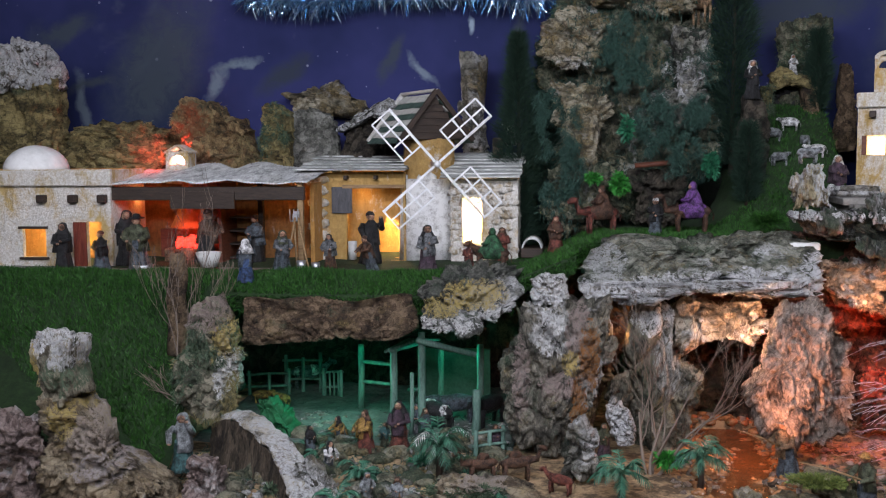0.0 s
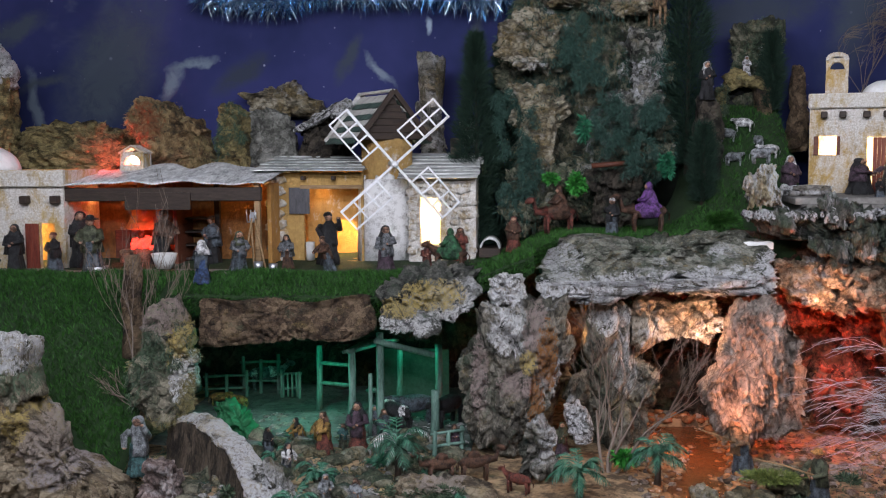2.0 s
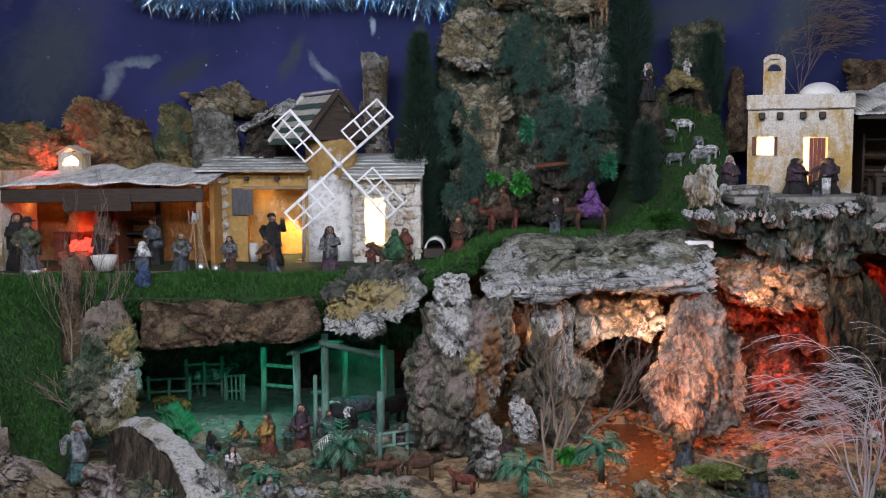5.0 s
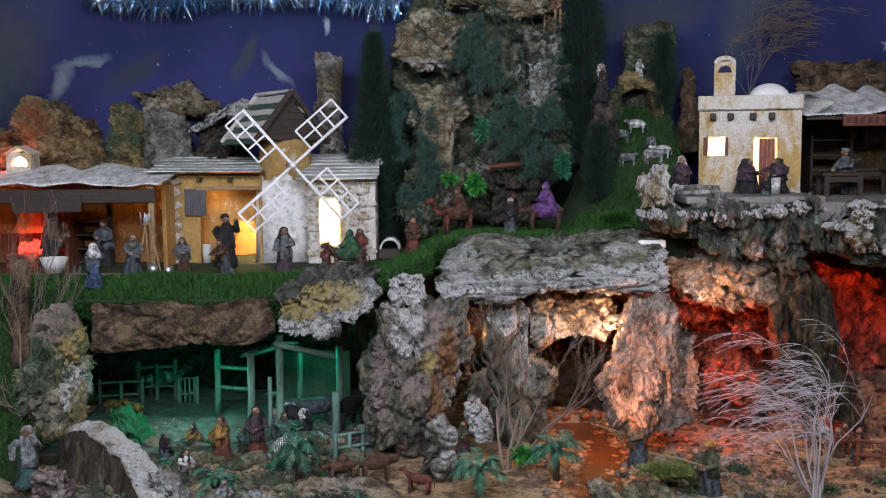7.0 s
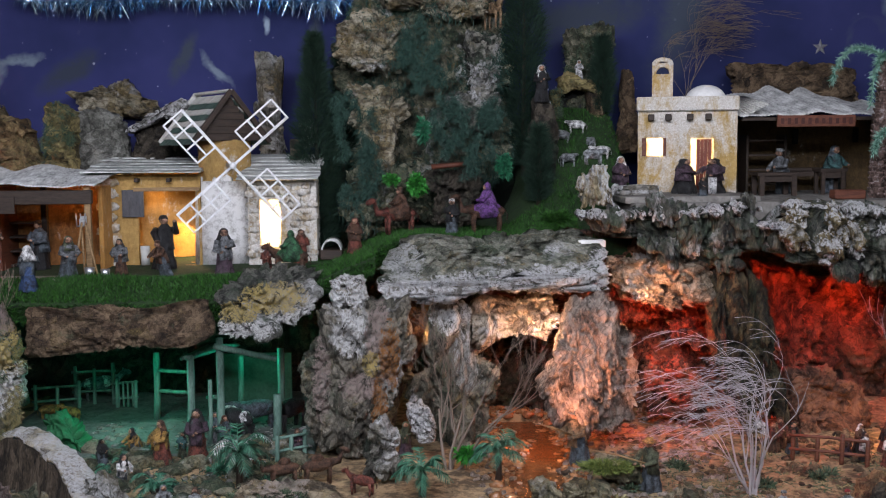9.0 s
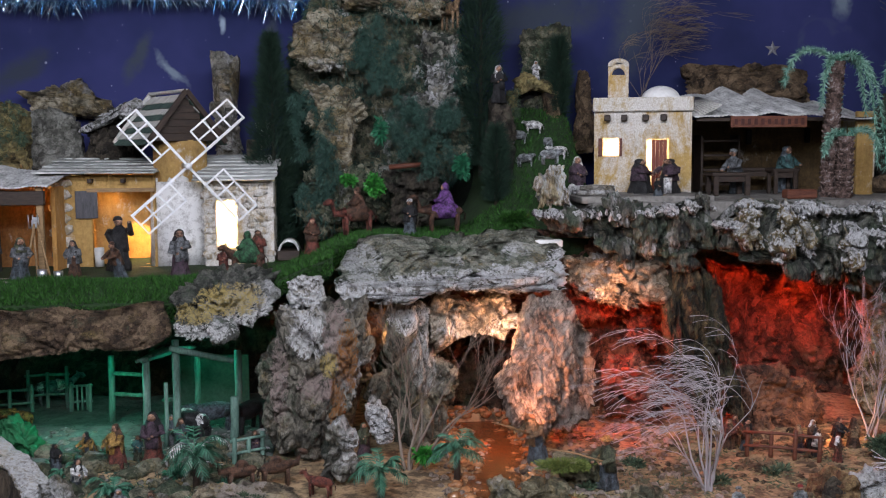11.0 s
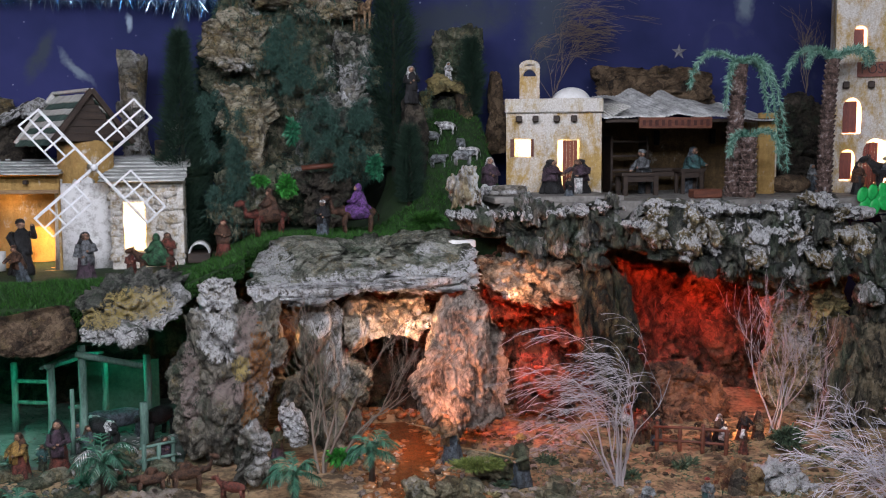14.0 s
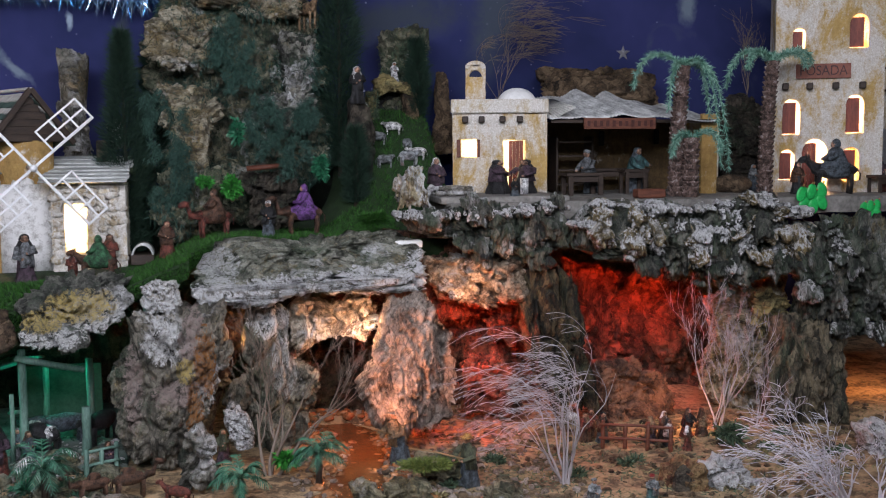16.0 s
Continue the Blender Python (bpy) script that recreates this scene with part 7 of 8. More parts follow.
# before the white house
figurine("figurine", "dark kneeling figurine at the house door", (0.934, 3.27, plat(0.934, 3.27)), 0.108, "black", "violet", "black", 50, seed=30, wide=2.1)
figurine("figurine", "dark kneeling figurine holding a white jug", (1.025, 3.27, plat(1.025, 3.27)), 0.108, "black", "violet", "black", -40, None, "work", seed=31, wide=2.1)
pail("jug", "round white jug before the kneeling figurine", 1.007, 3.22, SHELF + 0.016, 0.013, 0.05, cloth("white"), 1.0)
figurine("figurine", "small dark crouching figurine on the platform edge", (0.939, 3.1, SHELF + 0.012), 0.058, "slate", "black", "black", 0, seed=32, wide=1.4)
logs = thing("woodpile", "low pile of frosted grey logs beside the house", "woodpile", (0.768, 3.2, SHELF + 0.016))
for k in range(7):
    sh = Shape()
    z0 = 0.008 + 0.013 * (k // 4)
    sh.tube([(-0.06 + 0.01 * (k % 3), -0.03 + 0.014 * (k % 4), z0), (0.0, -0.03 + 0.014 * (k % 4), z0 + 0.002), (0.055 + 0.006 * (k % 2), -0.028 + 0.014 * (k % 4), z0)], [0.008, 0.0095, 0.008], 8)
    part("log", sh, FROST, logs)
figurine("figurine", "grey carpenter figurine bent over the workbench", (1.347, 3.5, SHELF), 0.153, "slate", "grey", "stone", -60, "cap", "work", 0.2, 33)
figurine("figurine", "grey-green figurine working on the trestle", (1.509, 3.52, SHELF), 0.162, "slate", "teal", "slate", 20, None, "work", 0.1, 34)
figurine("figurine", "pale figurine between the palms", (1.966, 3.5, SHELF), 0.096, "slate", "stone", "stone", 0, seed=35)
# before the inn
figurine("figurine", "dark hooded figurine before the inn", (1.958, 3.2, SHELF), 0.109, "black", "brown", "black", 10, seed=36)
beast("donkey_figurine", "dark donkey figurine with a slate-cloaked rider before the inn", (2.082, 3.18, SHELF), 0.125, "black", "donkey", 165, "slate")
figurine("figurine", "dark red figurine beside the inn table", (2.306, 3.25, SHELF), 0.125, "rust", "violet", "black", 0, seed=37)
bench("inn_table", "small brown wooden table before the inn", 2.278, 3.18, 0.1, 0.07, 0.06, 0.01, WOOD_DARK)
sh = Shape()
sh.ball((0, 0, 0.03), (0.075, 0.05, 0.034), nu=18, nv=12, rough=0.12)
single("boulder", sh, CORK_BROWN, "smooth brown boulder between the palms", "rock", (1.825, 3.4, SHELF))


# ---- the stable in the green cave ----
def rail(name, p, q, r, mat, parent, bend=0.0):
    p, q = Vector(p), Vector(q)
    m = (p + q) / 2 + Vector((bend, 0, bend))
    sh = Shape()
    sh.tube([p, p.lerp(m, 0.6), m, m.lerp(q, 0.5), q], [r, r * 1.08, r * 0.95, r * 1.05, r * 0.92], 8)
    return wpart(name, sh, mat, parent)


# timber colour shifted to green to carry the stable lamp's light
STABLE_WOOD = surface("green_tinted_timber", (0.035, 0.075, 0.06), (0.16, 0.27, 0.22), 24, 0.7, stretch=(2, 2, 0.5))
stable = thing("stable", "rough grey timber stable with a lean-to roof in the cave", "stable", (-0.442, 3.1, LOW))
GZ = LOW - 0.005
for a, b, rr in (((-0.473, 2.98), 1.024, 0.011), ((-0.563, 3.02), 0.965, 0.011), ((-0.313, 2.96), 0.864, 0.012), ((-0.326, 3.2), 0.948, 0.011), ((-0.71, 3.25), 0.932, 0.01), ((-0.461, 3.3), 0.927, 0.009), ((-0.501, 2.97), 0.907, 0.006)):
    rail("post", (a[0], a[1], GZ), (a[0] + 0.004, a[1], b), rr, STABLE_WOOD, stable, 0.002)
rail("beam", ((-0.482, 2.96, 1.005)), ((-0.311, 2.98, 0.961)), 0.009, STABLE_WOOD, stable)
rail("beam", ((-0.564, 3, 0.966)), ((-0.521, 3.2, 0.948)), 0.009, STABLE_WOOD, stable)
rail("beam", ((-0.702, 3.25, 0.878)), ((-0.602, 3.2, 0.881)), 0.006, STABLE_WOOD, stable)
rail("beam", ((-0.703, 3.25, 0.814)), ((-0.603, 3.2, 0.818)), 0.006, STABLE_WOOD, stable)
rail("beam", ((-0.482, 3, 0.851)), ((-0.546, 3.2, 0.802)), 0.006, STABLE_WOOD, stable)
for k in range(9):
    rail("roof_pole", (-0.575 + 0.009 * k, 2.98 + 0.012 * k, 0.966 + 0.002 * k), (-0.561 + 0.012 * k, 3.32, 0.939), 0.005, STABLE_WOOD, stable)
sh = Shape()
sh.box((-0.432, 3.42, 0.771), (0.243, 0.012, 0.243))
wpart("back_panel", sh, surface("green_board", (0.02, 0.05, 0.035), (0.07, 0.12, 0.09), 20, 0.8), stable, "dark green back panel")


def hurdle(name, label, x0, x1, y0, y1, h, rails, posts, mat, base=LOW, slats=0):
    f = thing(name, label, "fence", ((x0 + x1) / 2, (y0 + y1) / 2, base))
    for k in range(posts):
        t = k / (posts - 1)
        x, y = x0 + (x1 - x0) * t, y0 + (y1 - y0) * t
        rail("post", (x, y, base - 0.01), (x + 0.002, y, base + h * (1 + 0.08 * math.sin(k * 4))), 0.006, mat, f)
    for k in range(rails):
        z = base + h * (0.35 + 0.5 * k / max(1, rails - 1))
        rail("rail", (x0 - 0.01, y0, z), (x1 + 0.01, y1, z + 0.004), 0.0042, mat, f, 0.002)
    for k in range(slats):
        t = (k + 0.5) / slats
        rail("slat", (x0 + (x1 - x0) * t, y0 - 0.004, base + 0.01), (x0 + (x1 - x0) * t, y0 - 0.004, base + h * 0.92), 0.0035, mat, f)
    return f


hurdle("fence", "grey slatted hurdle in the stable cave", -0.869, -0.81, 3.4, 3.4, 0.1, 2, 2, STABLE_WOOD, slats=4)
hurdle("fence", "low grey rail fence in the stable cave", -1.127, -0.995, 3.4, 3.42, 0.085, 2, 3, STABLE_WOOD)
hurdle("fence", "grey rail fence at the cave's back", -1.017, -0.896, 3.46, 3.46, 0.13, 2, 3, STABLE_WOOD)
hurdle("fence", "low pale fence beside the camels", -0.296, -0.226, 2.8, 2.84, 0.07, 2, 3, STABLE_WOOD)
hurdle("fence", "brown rail fence on the river meadow", 1.076, 1.232, 2.72, 2.62, 0.075, 2, 4, WOOD_RED)

beast("cow_figurine", "black and white cow figurine in the stable", low_at(-0.439, 3.02), 0.1, "black", "cow", 140, spots="white", seed=3)
beast("cow_figurine", "dark ox figurine in the stable", low_at(-0.394, 3.12), 0.1, "slate", "cow", 200, seed=4)
beast("cow_figurine", "black ox figurine in the stable's corner", low_at(-0.288, 3.1), 0.1, "black", "cow", 240, seed=5)
beast("donkey_figurine", "grey donkey figurine behind the hurdle", low_at(-0.946, 3.5), 0.1, "grey", "donkey", 20, spots="white", seed=6)
beast("sheep_figurine", "tan sheep figurine in the cave", low_at(-1.05, 3.3), 0.05, "ochre", "sheep", 20, seed=7)
beast("sheep_figurine", "tan sheep figurine in the cave", low_at(-0.969, 3.25), 0.05, "ochre", "sheep", 160, seed=8)
figurine("figurine", "rust-robed bearded figurine in the stable yard", low_at(-0.508, 2.814), 0.146, "rust", "violet", "black", 0, seed=41)
figurine("figurine", "blue-grey kneeling figurine in the stable yard", low_at(-0.451, 2.92), 0.095, "teal", "slate", "brown", 30, seed=42)
figurine("figurine", "rust and ochre figurine in the stable yard", low_at(-0.599, 2.794), 0.121, "rust", "ochre", "brown", -30, None, "work", seed=43)
figurine("figurine", "stooping ochre-sleeved figurine in the yard", low_at(-0.671, 2.851), 0.088, "slate", "ochre", "black", -50, None, "work", 0.2, 44)
figurine("figurine", "white-shirted figurine stooping in the yard", low_at(-0.659, 2.609), 0.087, "slate", "white", "black", 40, None, "work", 0.2, 45)
figurine("figurine", "grey figurine bowed beside the green palm", low_at(-0.51, 2.392), 0.079, "stone", "stone", "grey", 20, None, "work", 0.2, 46)
figurine("figurine", "brown-haired figurine in a pale shirt", low_at(-0.434, 2.374), 0.073, "tan", "stone", "brown", 0, seed=47)
figurine("figurine", "grey-robed figurine behind the palm", low_at(-0.489, 2.986), 0.09, "grey", "slate", "grey", 10, seed=48)
figurine("figurine", "violet-robed figurine holding the fence", low_at(-0.245, 2.843), 0.075, "violet", "violet", "brown", 20, seed=49)
figurine("figurine", "dark figurine kneeling in the yard", low_at(-0.752, 2.788), 0.077, "slate", "black", "black", 60, seed=50)
figurine("figurine", "olive figurine among the yard's plants", low_at(-0.557, 2.863), 0.069, "olive", "teal", "brown", 0, seed=51)
beast("camel_figurine", "brown camel figurine beside the palm", low_at(-0.258, 2.598), 0.08, "brown", "camel", 200, seed=9)
beast("camel_figurine", "tan-brown camel figurine on the sand", low_at(-0.174, 2.608), 0.085, "brown", "camel", 20, seed=10)
beast("donkey_figurine", "dark red-brown donkey figurine lying by the stone", low_at(-0.063, 2.526), 0.06, "rust", "donkey", 150, seed=11)
figurine("figurine", "violet-robed figurine carrying a green basket", low_at(0.049, 2.848), 0.09, "violet", "olive", "olive", 0, seed=52)
# fishers and folk on the river bank
def fisher(label, x, y, h, robe, top, head, tip, seed):
    figurine("figurine", label, (x, y, lower(x, y)), h, robe, top, head, -50, "brim", "work", 0.08, seed)
    sh = Shape()
    p = Vector((x - 0.02, y - 0.02, lower(x, y) + h * 0.55))
    sh.tube([p, p.lerp(Vector(tip), 0.5) + Vector((0, 0, 0.004)), tip], [0.0028, 0.0022, 0.0012], 6)
    single("fishing_rod", sh, WOOD_TAN, "long thin wooden fishing rod held by a figurine", "rod")


fisher("fisherman figurine in a grey hat and tan shirt", 0.504, 2.718, 0.153, "slate", "tan", "stone", ((0.366, 2.62, 0.86)), 53)
fisher("dark fisherman figurine in a straw hat", 0.641, 2.506, 0.134, "slate", "olive", "ochre", ((0.484, 2.5, 0.823)), 54)
figurine("figurine", "small grey figurine in a turban by the meadow", low_at(0.875, 2.268), 0.076, "slate", "stone", "stone", 0, "cap", seed=55)
figurine("figurine", "small blue figurine in a red cap by the meadow", low_at(1.004, 2.235), 0.076, "teal", "stone", "red", 0, "cap", seed=56)
for k, (x, y) in enumerate(((1.077, 2.809), (1.251, 2.677), (1.28, 2.614), (1.381, 2.73), (1.217, 2.714))):
    figurine("figurine", "dark brown figurine behind the meadow fence", low_at(x, y), 0.085 - 0.008 * (k % 3), ("brown", "black", "rust", "brown", "violet")[k], ("rust", "white", "brown", "tan", "brown")[k], ("brown", "black", "white", "brown", "tan")[k], 30 * k, seed=57 + k)
beast("sheep_figurine", "white sheep figurine on the meadow", low_at(1.068, 2.956), 0.04, "white", "sheep", 180, seed=12)
figurine("figurine", "tall stone-grey figurine with raised arms on the slope", (-1.007, 2.52, bank(-1.007, 2.52)), 0.149, "teal", "stone", "stone", 0, None, "raise", seed=63)
figurine("figurine", "pale stone figurine by the grey rock", low_at(-0.021, 2.921), 0.1, "stone", "stone", "stone", 0, seed=64)


# ---- plants ----
def needles(name, label, base, h, r, mat, count, seed, category="cypress", droop=0.1, low=0.03, length=0.035, width=0.0016):
    """A fuzzy upright bush: a thin trunk and a crown of many needles round twigs."""
    rg = random.Random(seed)
    t = thing(name, label, category, base)
    sh = Shape()
    sh.tube([(0, 0, -0.01), (0.004, 0, h * 0.5), (0, 0, h * 0.95)], [0.009, 0.006, 0.002], 7)
    part("trunk", sh, WOOD_DARK, t)
    roots, ways = [], []
    for _ in range(count):
        z = h * (low + (1 - low) * rg.random())
        f = z / h
        rad = r * min(1.0, 0.45 + 1.6 * f) * (1 - max(0, f - 0.55) / 0.5) * (0.75 + 0.4 * noise.noise(Vector((f * 6, seed, 0))))
        a = rg.uniform(0, 2 * math.pi)
        q = rad * math.sqrt(rg.random()) * (0.8 + 0.4 * noise.noise(Vector((math.cos(a) * 2, math.sin(a) * 2, z * 20 + seed))))
        roots.append((q * math.cos(a), q * math.sin(a), z))
        ways.append((math.cos(a) * 0.8 + rg.gauss(0, 0.4), math.sin(a) * 0.8 + rg.gauss(0, 0.4), 0.7 + rg.gauss(0, 0.4)))
    blades("crown", roots, ways, np.array([length * rg.uniform(0.6, 1.2) for _ in range(count)]), width, mat, "", "", bend=droop, seed=seed, parent=t)
    return t


CYPRESS = leafy("dark_cypress_green", (0.004, 0.014, 0.009), (0.02, 0.05, 0.03), 0.8)
CEDAR = leafy("blue_green_needles", (0.008, 0.028, 0.02), (0.05, 0.11, 0.085))
MOSS = leafy("grey_green_moss", (0.02, 0.04, 0.025), (0.12, 0.17, 0.1))
BRIGHT = leafy("bright_plastic_green", (0.012, 0.1, 0.014), (0.06, 0.3, 0.05), 0.4)
FERN = leafy("plastic_fern_green", (0.008, 0.07, 0.035), (0.04, 0.2, 0.1), 0.4)
PALM = leafy("palm_green", (0.01, 0.05, 0.03), (0.08, 0.22, 0.14), 0.4)
FROND = leafy("frosted_frond_green", (0.015, 0.1, 0.065), (0.3, 0.5, 0.4), 0.4)
STRAW = leafy("dry_straw_moss", (0.14, 0.12, 0.05), (0.32, 0.28, 0.14))
needles("cypress", "dark fuzzy green cypress beside the crag", (-0.231, 3.6, upper(-0.231, 3.6)), 0.74, 0.11, CYPRESS, 15000, 1, length=0.04)
needles("cypress", "dark fuzzy green cypress beside the crag", (-0.149, 3.72, upper(-0.149, 3.72)), 0.66, 0.09, CYPRESS, 9000, 2, length=0.04)
needles("cypress", "tall dark green cypress behind the crag", (0.484, 3.7, upper(0.484, 3.7)), 0.86, 0.115, CYPRESS, 15000, 3, length=0.04)
needles("cypress", "dark green cypress on the sheep hill", (0.78, 3.78, upper(0.78, 3.78)), 0.269, 0.055, CYPRESS, 5000, 4, length=0.04)
needles("cypress", "low dark cypress at the crag's foot", (0.51, 3.5, upper(0.51, 3.5)), 0.249, 0.06, CYPRESS, 4000, 5, length=0.04)


def tuft(name, label, at, size, mat, count, seed, length=0.03, width=0.003, up=0.3, category="plant", bend=0.4, squash=1.0):
    """A loose clump of leaves in a lumpy mound, hung on a face or lying on the ground."""
    rg = random.Random(seed)
    roots, ways = [], []
    for _ in range(count):
        d = Vector((rg.gauss(0, 1), rg.gauss(0, 1), rg.gauss(0, 1))).normalized()
        k = rg.random() ** 0.4 * (0.75 + 0.5 * noise.noise(d * 1.7 + Vector((seed, 0, 0))))
        roots.append((d.x * size[0] * k, d.y * size[1] * k, d.z * size[2] * k))
        ways.append((d.x + rg.gauss(0, 0.35), d.y - 0.25 + rg.gauss(0, 0.35), d.z * squash + up + rg.gauss(0, 0.35)))
    ob = blades(name, roots, ways, np.array([length * rg.uniform(0.5, 1.2) for _ in range(count)]), width, mat, label, category, kind="", bend=bend, seed=seed)
    ob.matrix_basis = pose(*at)
    if "kind" in ob.keys():
        del ob["kind"]
    return ob


crag_parts = [o for o in crag.children]
for k, o in enumerate(crag_parts):
    core = o.name.startswith("crag_core")
    moss_on(o, "moss_cover", "dark blue-green moss over the crag's rock", 9000 if core else 260, CEDAR, 0.024, 0.0024, 30 + k, 6.0, -0.15 if core else 0.12, 0.7)
    moss_on(o, "moss_cover", "black-green moss over the crag's rock", 3500 if core else 150, CYPRESS, 0.018, 0.002, 50 + k, 9.0, 0.0 if core else 0.1, 0.5)
for k, (at, size) in enumerate(((((-0.067, 3.46, 1.596)), (0.03, 0.02, 0.1)), (((0.148, 3.5, 1.802)), (0.035, 0.02, 0.11)), (((0.201, 3.48, 1.71)), (0.03, 0.02, 0.08)), (((-0.094, 3.46, 1.423)), (0.04, 0.02, 0.06)), (((0.289, 3.46, 1.583)), (0.05, 0.02, 0.06)), (((0.112, 3.52, 1.912)), (0.03, 0.02, 0.08)), (((-0.144, 3.55, 1.7)), (0.02, 0.02, 0.12)), (((0.353, 3.5, 1.691)), (0.02, 0.02, 0.07)))):
    rg = random.Random(900 + k)
    roots, ways = [], []
    for _ in range(9):
        cx, cz = rg.gauss(0, size[0] * 0.9), rg.gauss(0, size[2] * 0.5)
        for _ in range(260):
            f = rg.random()
            roots.append((cx + rg.gauss(0, 0.008) + 0.01 * math.sin(f * 5 + cx * 300), rg.gauss(0, 0.012), cz - 0.07 * f + rg.gauss(0, 0.004)))
            ways.append((rg.gauss(0, 0.8), rg.gauss(-0.3, 0.6), rg.gauss(-0.5, 0.4)))
    plant = blades("hanging_plant", roots, ways, np.array([0.015 * rg.uniform(0.5, 1.2) for _ in roots]), 0.0018, CEDAR, "feathery dark green plant hanging on the crag", "plant", kind="", bend=0.5, seed=300 + k)
    plant.matrix_basis = pose(*at)
tuft("plant", "bright green plastic plant beside the camel", ((0.103, 3.42, 1.433)), (0.032, 0.025, 0.05), BRIGHT, 800, 16, 0.013, 0.006, 0.3)
tuft("plant", "bright green leaves on the crag's foot", ((0.019, 3.4, 1.452)), (0.035, 0.02, 0.022), BRIGHT, 420, 17, 0.012, 0.0055, 0.3)
tuft("plant", "blue-green plastic leaves behind the rider", ((0.39, 3.44, 1.494)), (0.03, 0.025, 0.05), FERN, 700, 18, 0.013, 0.005, 0.2)
tuft("plant", "feathery green plant on the crag", ((0.125, 3.42, 1.611)), (0.02, 0.02, 0.05), FERN, 260, 19, 0.02, 0.006, 0.3)
tuft("bush", "low round green bush on the turf", ((0.507, 3.12, 1.341)), (0.06, 0.045, 0.024), GRASS, 2600, 20, 0.018, 0.002, 0.6)
for o in [o for o in bpy.data.objects if o.get("label", "").startswith(("ragged grey and green", "mossy yellow-green", "dark mossy rock pile", "tall square brown", "mossy flank"))]:
    moss_on(o, "moss_cover", "dry olive moss on cork", 2200, MOSS, 0.016, 0.0016, 71, 10.0, 0.05, 0.4)
for o in [o for o in bpy.data.objects if o.get("label", "").startswith(("ragged grey and green", "broad olive cork hill", "leaning reddish"))]:
    moss_on(o, "moss_cover", "dry straw-coloured moss on cork", 1500, STRAW, 0.014, 0.0014, 72, 9.0, 0.15, 0.3)
tuft("plant", "bright green leaves beside the river", ((0.203, 2.68, 0.766)), (0.04, 0.03, 0.014), BRIGHT, 220, 25, 0.022, 0.01, 0.3)
tuft("plant", "grey-green leaves by the white bush", ((1.409, 2.62, 0.764)), (0.05, 0.04, 0.03), MOSS, 700, 26, 0.022, 0.005, 0.3)
tuft("moss", "yellow-green moss on the river bank", ((0.534, 2.5, 0.781)), (0.09, 0.05, 0.012), leafy("yellow_green_moss", (0.06, 0.09, 0.02), (0.22, 0.26, 0.07)), 3200, 27, 0.012, 0.002, 0.5, "moss")
tuft("moss", "yellow-green moss before the palms", ((-0.268, 2.4, 0.758)), (0.12, 0.04, 0.014), MOSS, 3400, 28, 0.016, 0.002, 0.5, "moss")


def palm_plant(label, at, r, leaves, seed, trunk=0.03, pale=False):
    """A small plastic palm: a stub trunk and arching strap leaves with a folded midrib."""
    rg = random.Random(seed)
    t = thing("palm", label, "palm", at)
    sh = Shape()
    sh.tube([(0, 0, -0.012), (0.002, 0, trunk * 0.5), (0, 0, trunk)], [0.009, 0.0075, 0.008], 8)
    part("trunk", sh, WOOD_DARK, t)
    for k in range(leaves):
        a = 2 * math.pi * k / leaves + rg.uniform(-0.25, 0.25)
        lift, ln = rg.uniform(0.35, 1.9), r * rg.uniform(0.7, 1.1)
        c, sn = math.cos(a), math.sin(a)
        rib = [Vector((ln * (f - 0.12 * f * f) * c, ln * (f - 0.12 * f * f) * sn, trunk + ln * (lift * f - (0.55 + 0.5 * lift) * f * f))) for f in [i / 11 for i in range(12)]]
        sh = Shape()
        sh.tube(rib, [0.0014 - 0.0001 * i for i in range(12)], 4)
        out = Vector((-sn, c, 0))
        for i in range(1, 11):
            d = (rib[i + 1] - rib[i]).normalized()
            size = ln * 0.3 * math.sin(math.pi * (0.18 + 0.78 * i / 11)) * rg.uniform(0.85, 1.15)
            for s in (-1, 1):
                way = d * 0.75 + out * s * 0.65 - Vector((0, 0, 0.18 + 0.2 * rg.random()))
                p = rib[i].lerp(rib[i + 1], 0.5 if s > 0 else 0.2)
                sh.add([p - d * 0.0022, p + d * 0.0022, p + way * size * 0.6 + d * 0.002, p + way * size - Vector((0, 0, size * 0.12)), p + way * size * 0.6 - d * 0.002], [[0, 1, 2, 3, 4]])
        part("leaf", sh, cloth("white") if pale and k % 9 == 0 else PALM, t)
    return t


palm_plant("small dark green palm with white-tipped leaves on the yard", low_at(-0.368, 2.595), 0.1, 26, 1, 0.085, True)
palm_plant("small green palm beside the frosted stone", low_at(0.081, 2.477), 0.09, 22, 2, 0.06)
palm_plant("small green palm at the river's edge", low_at(0.273, 2.58), 0.092, 26, 3, 0.085)
palm_plant("low blue-green palm in the yard", low_at(-0.547, 2.514), 0.07, 16, 4, 0.02)
palm_plant("low green tuft of strap leaves", low_at(-0.573, 2.339), 0.07, 14, 5, 0.015)
palm_plant("low green tuft of strap leaves before the camels", low_at(-0.203, 2.4), 0.06, 14, 6, 0.015)
palm_plant("low green tuft beside the yard's figures", low_at(-0.713, 2.715), 0.05, 12, 7, 0.015)


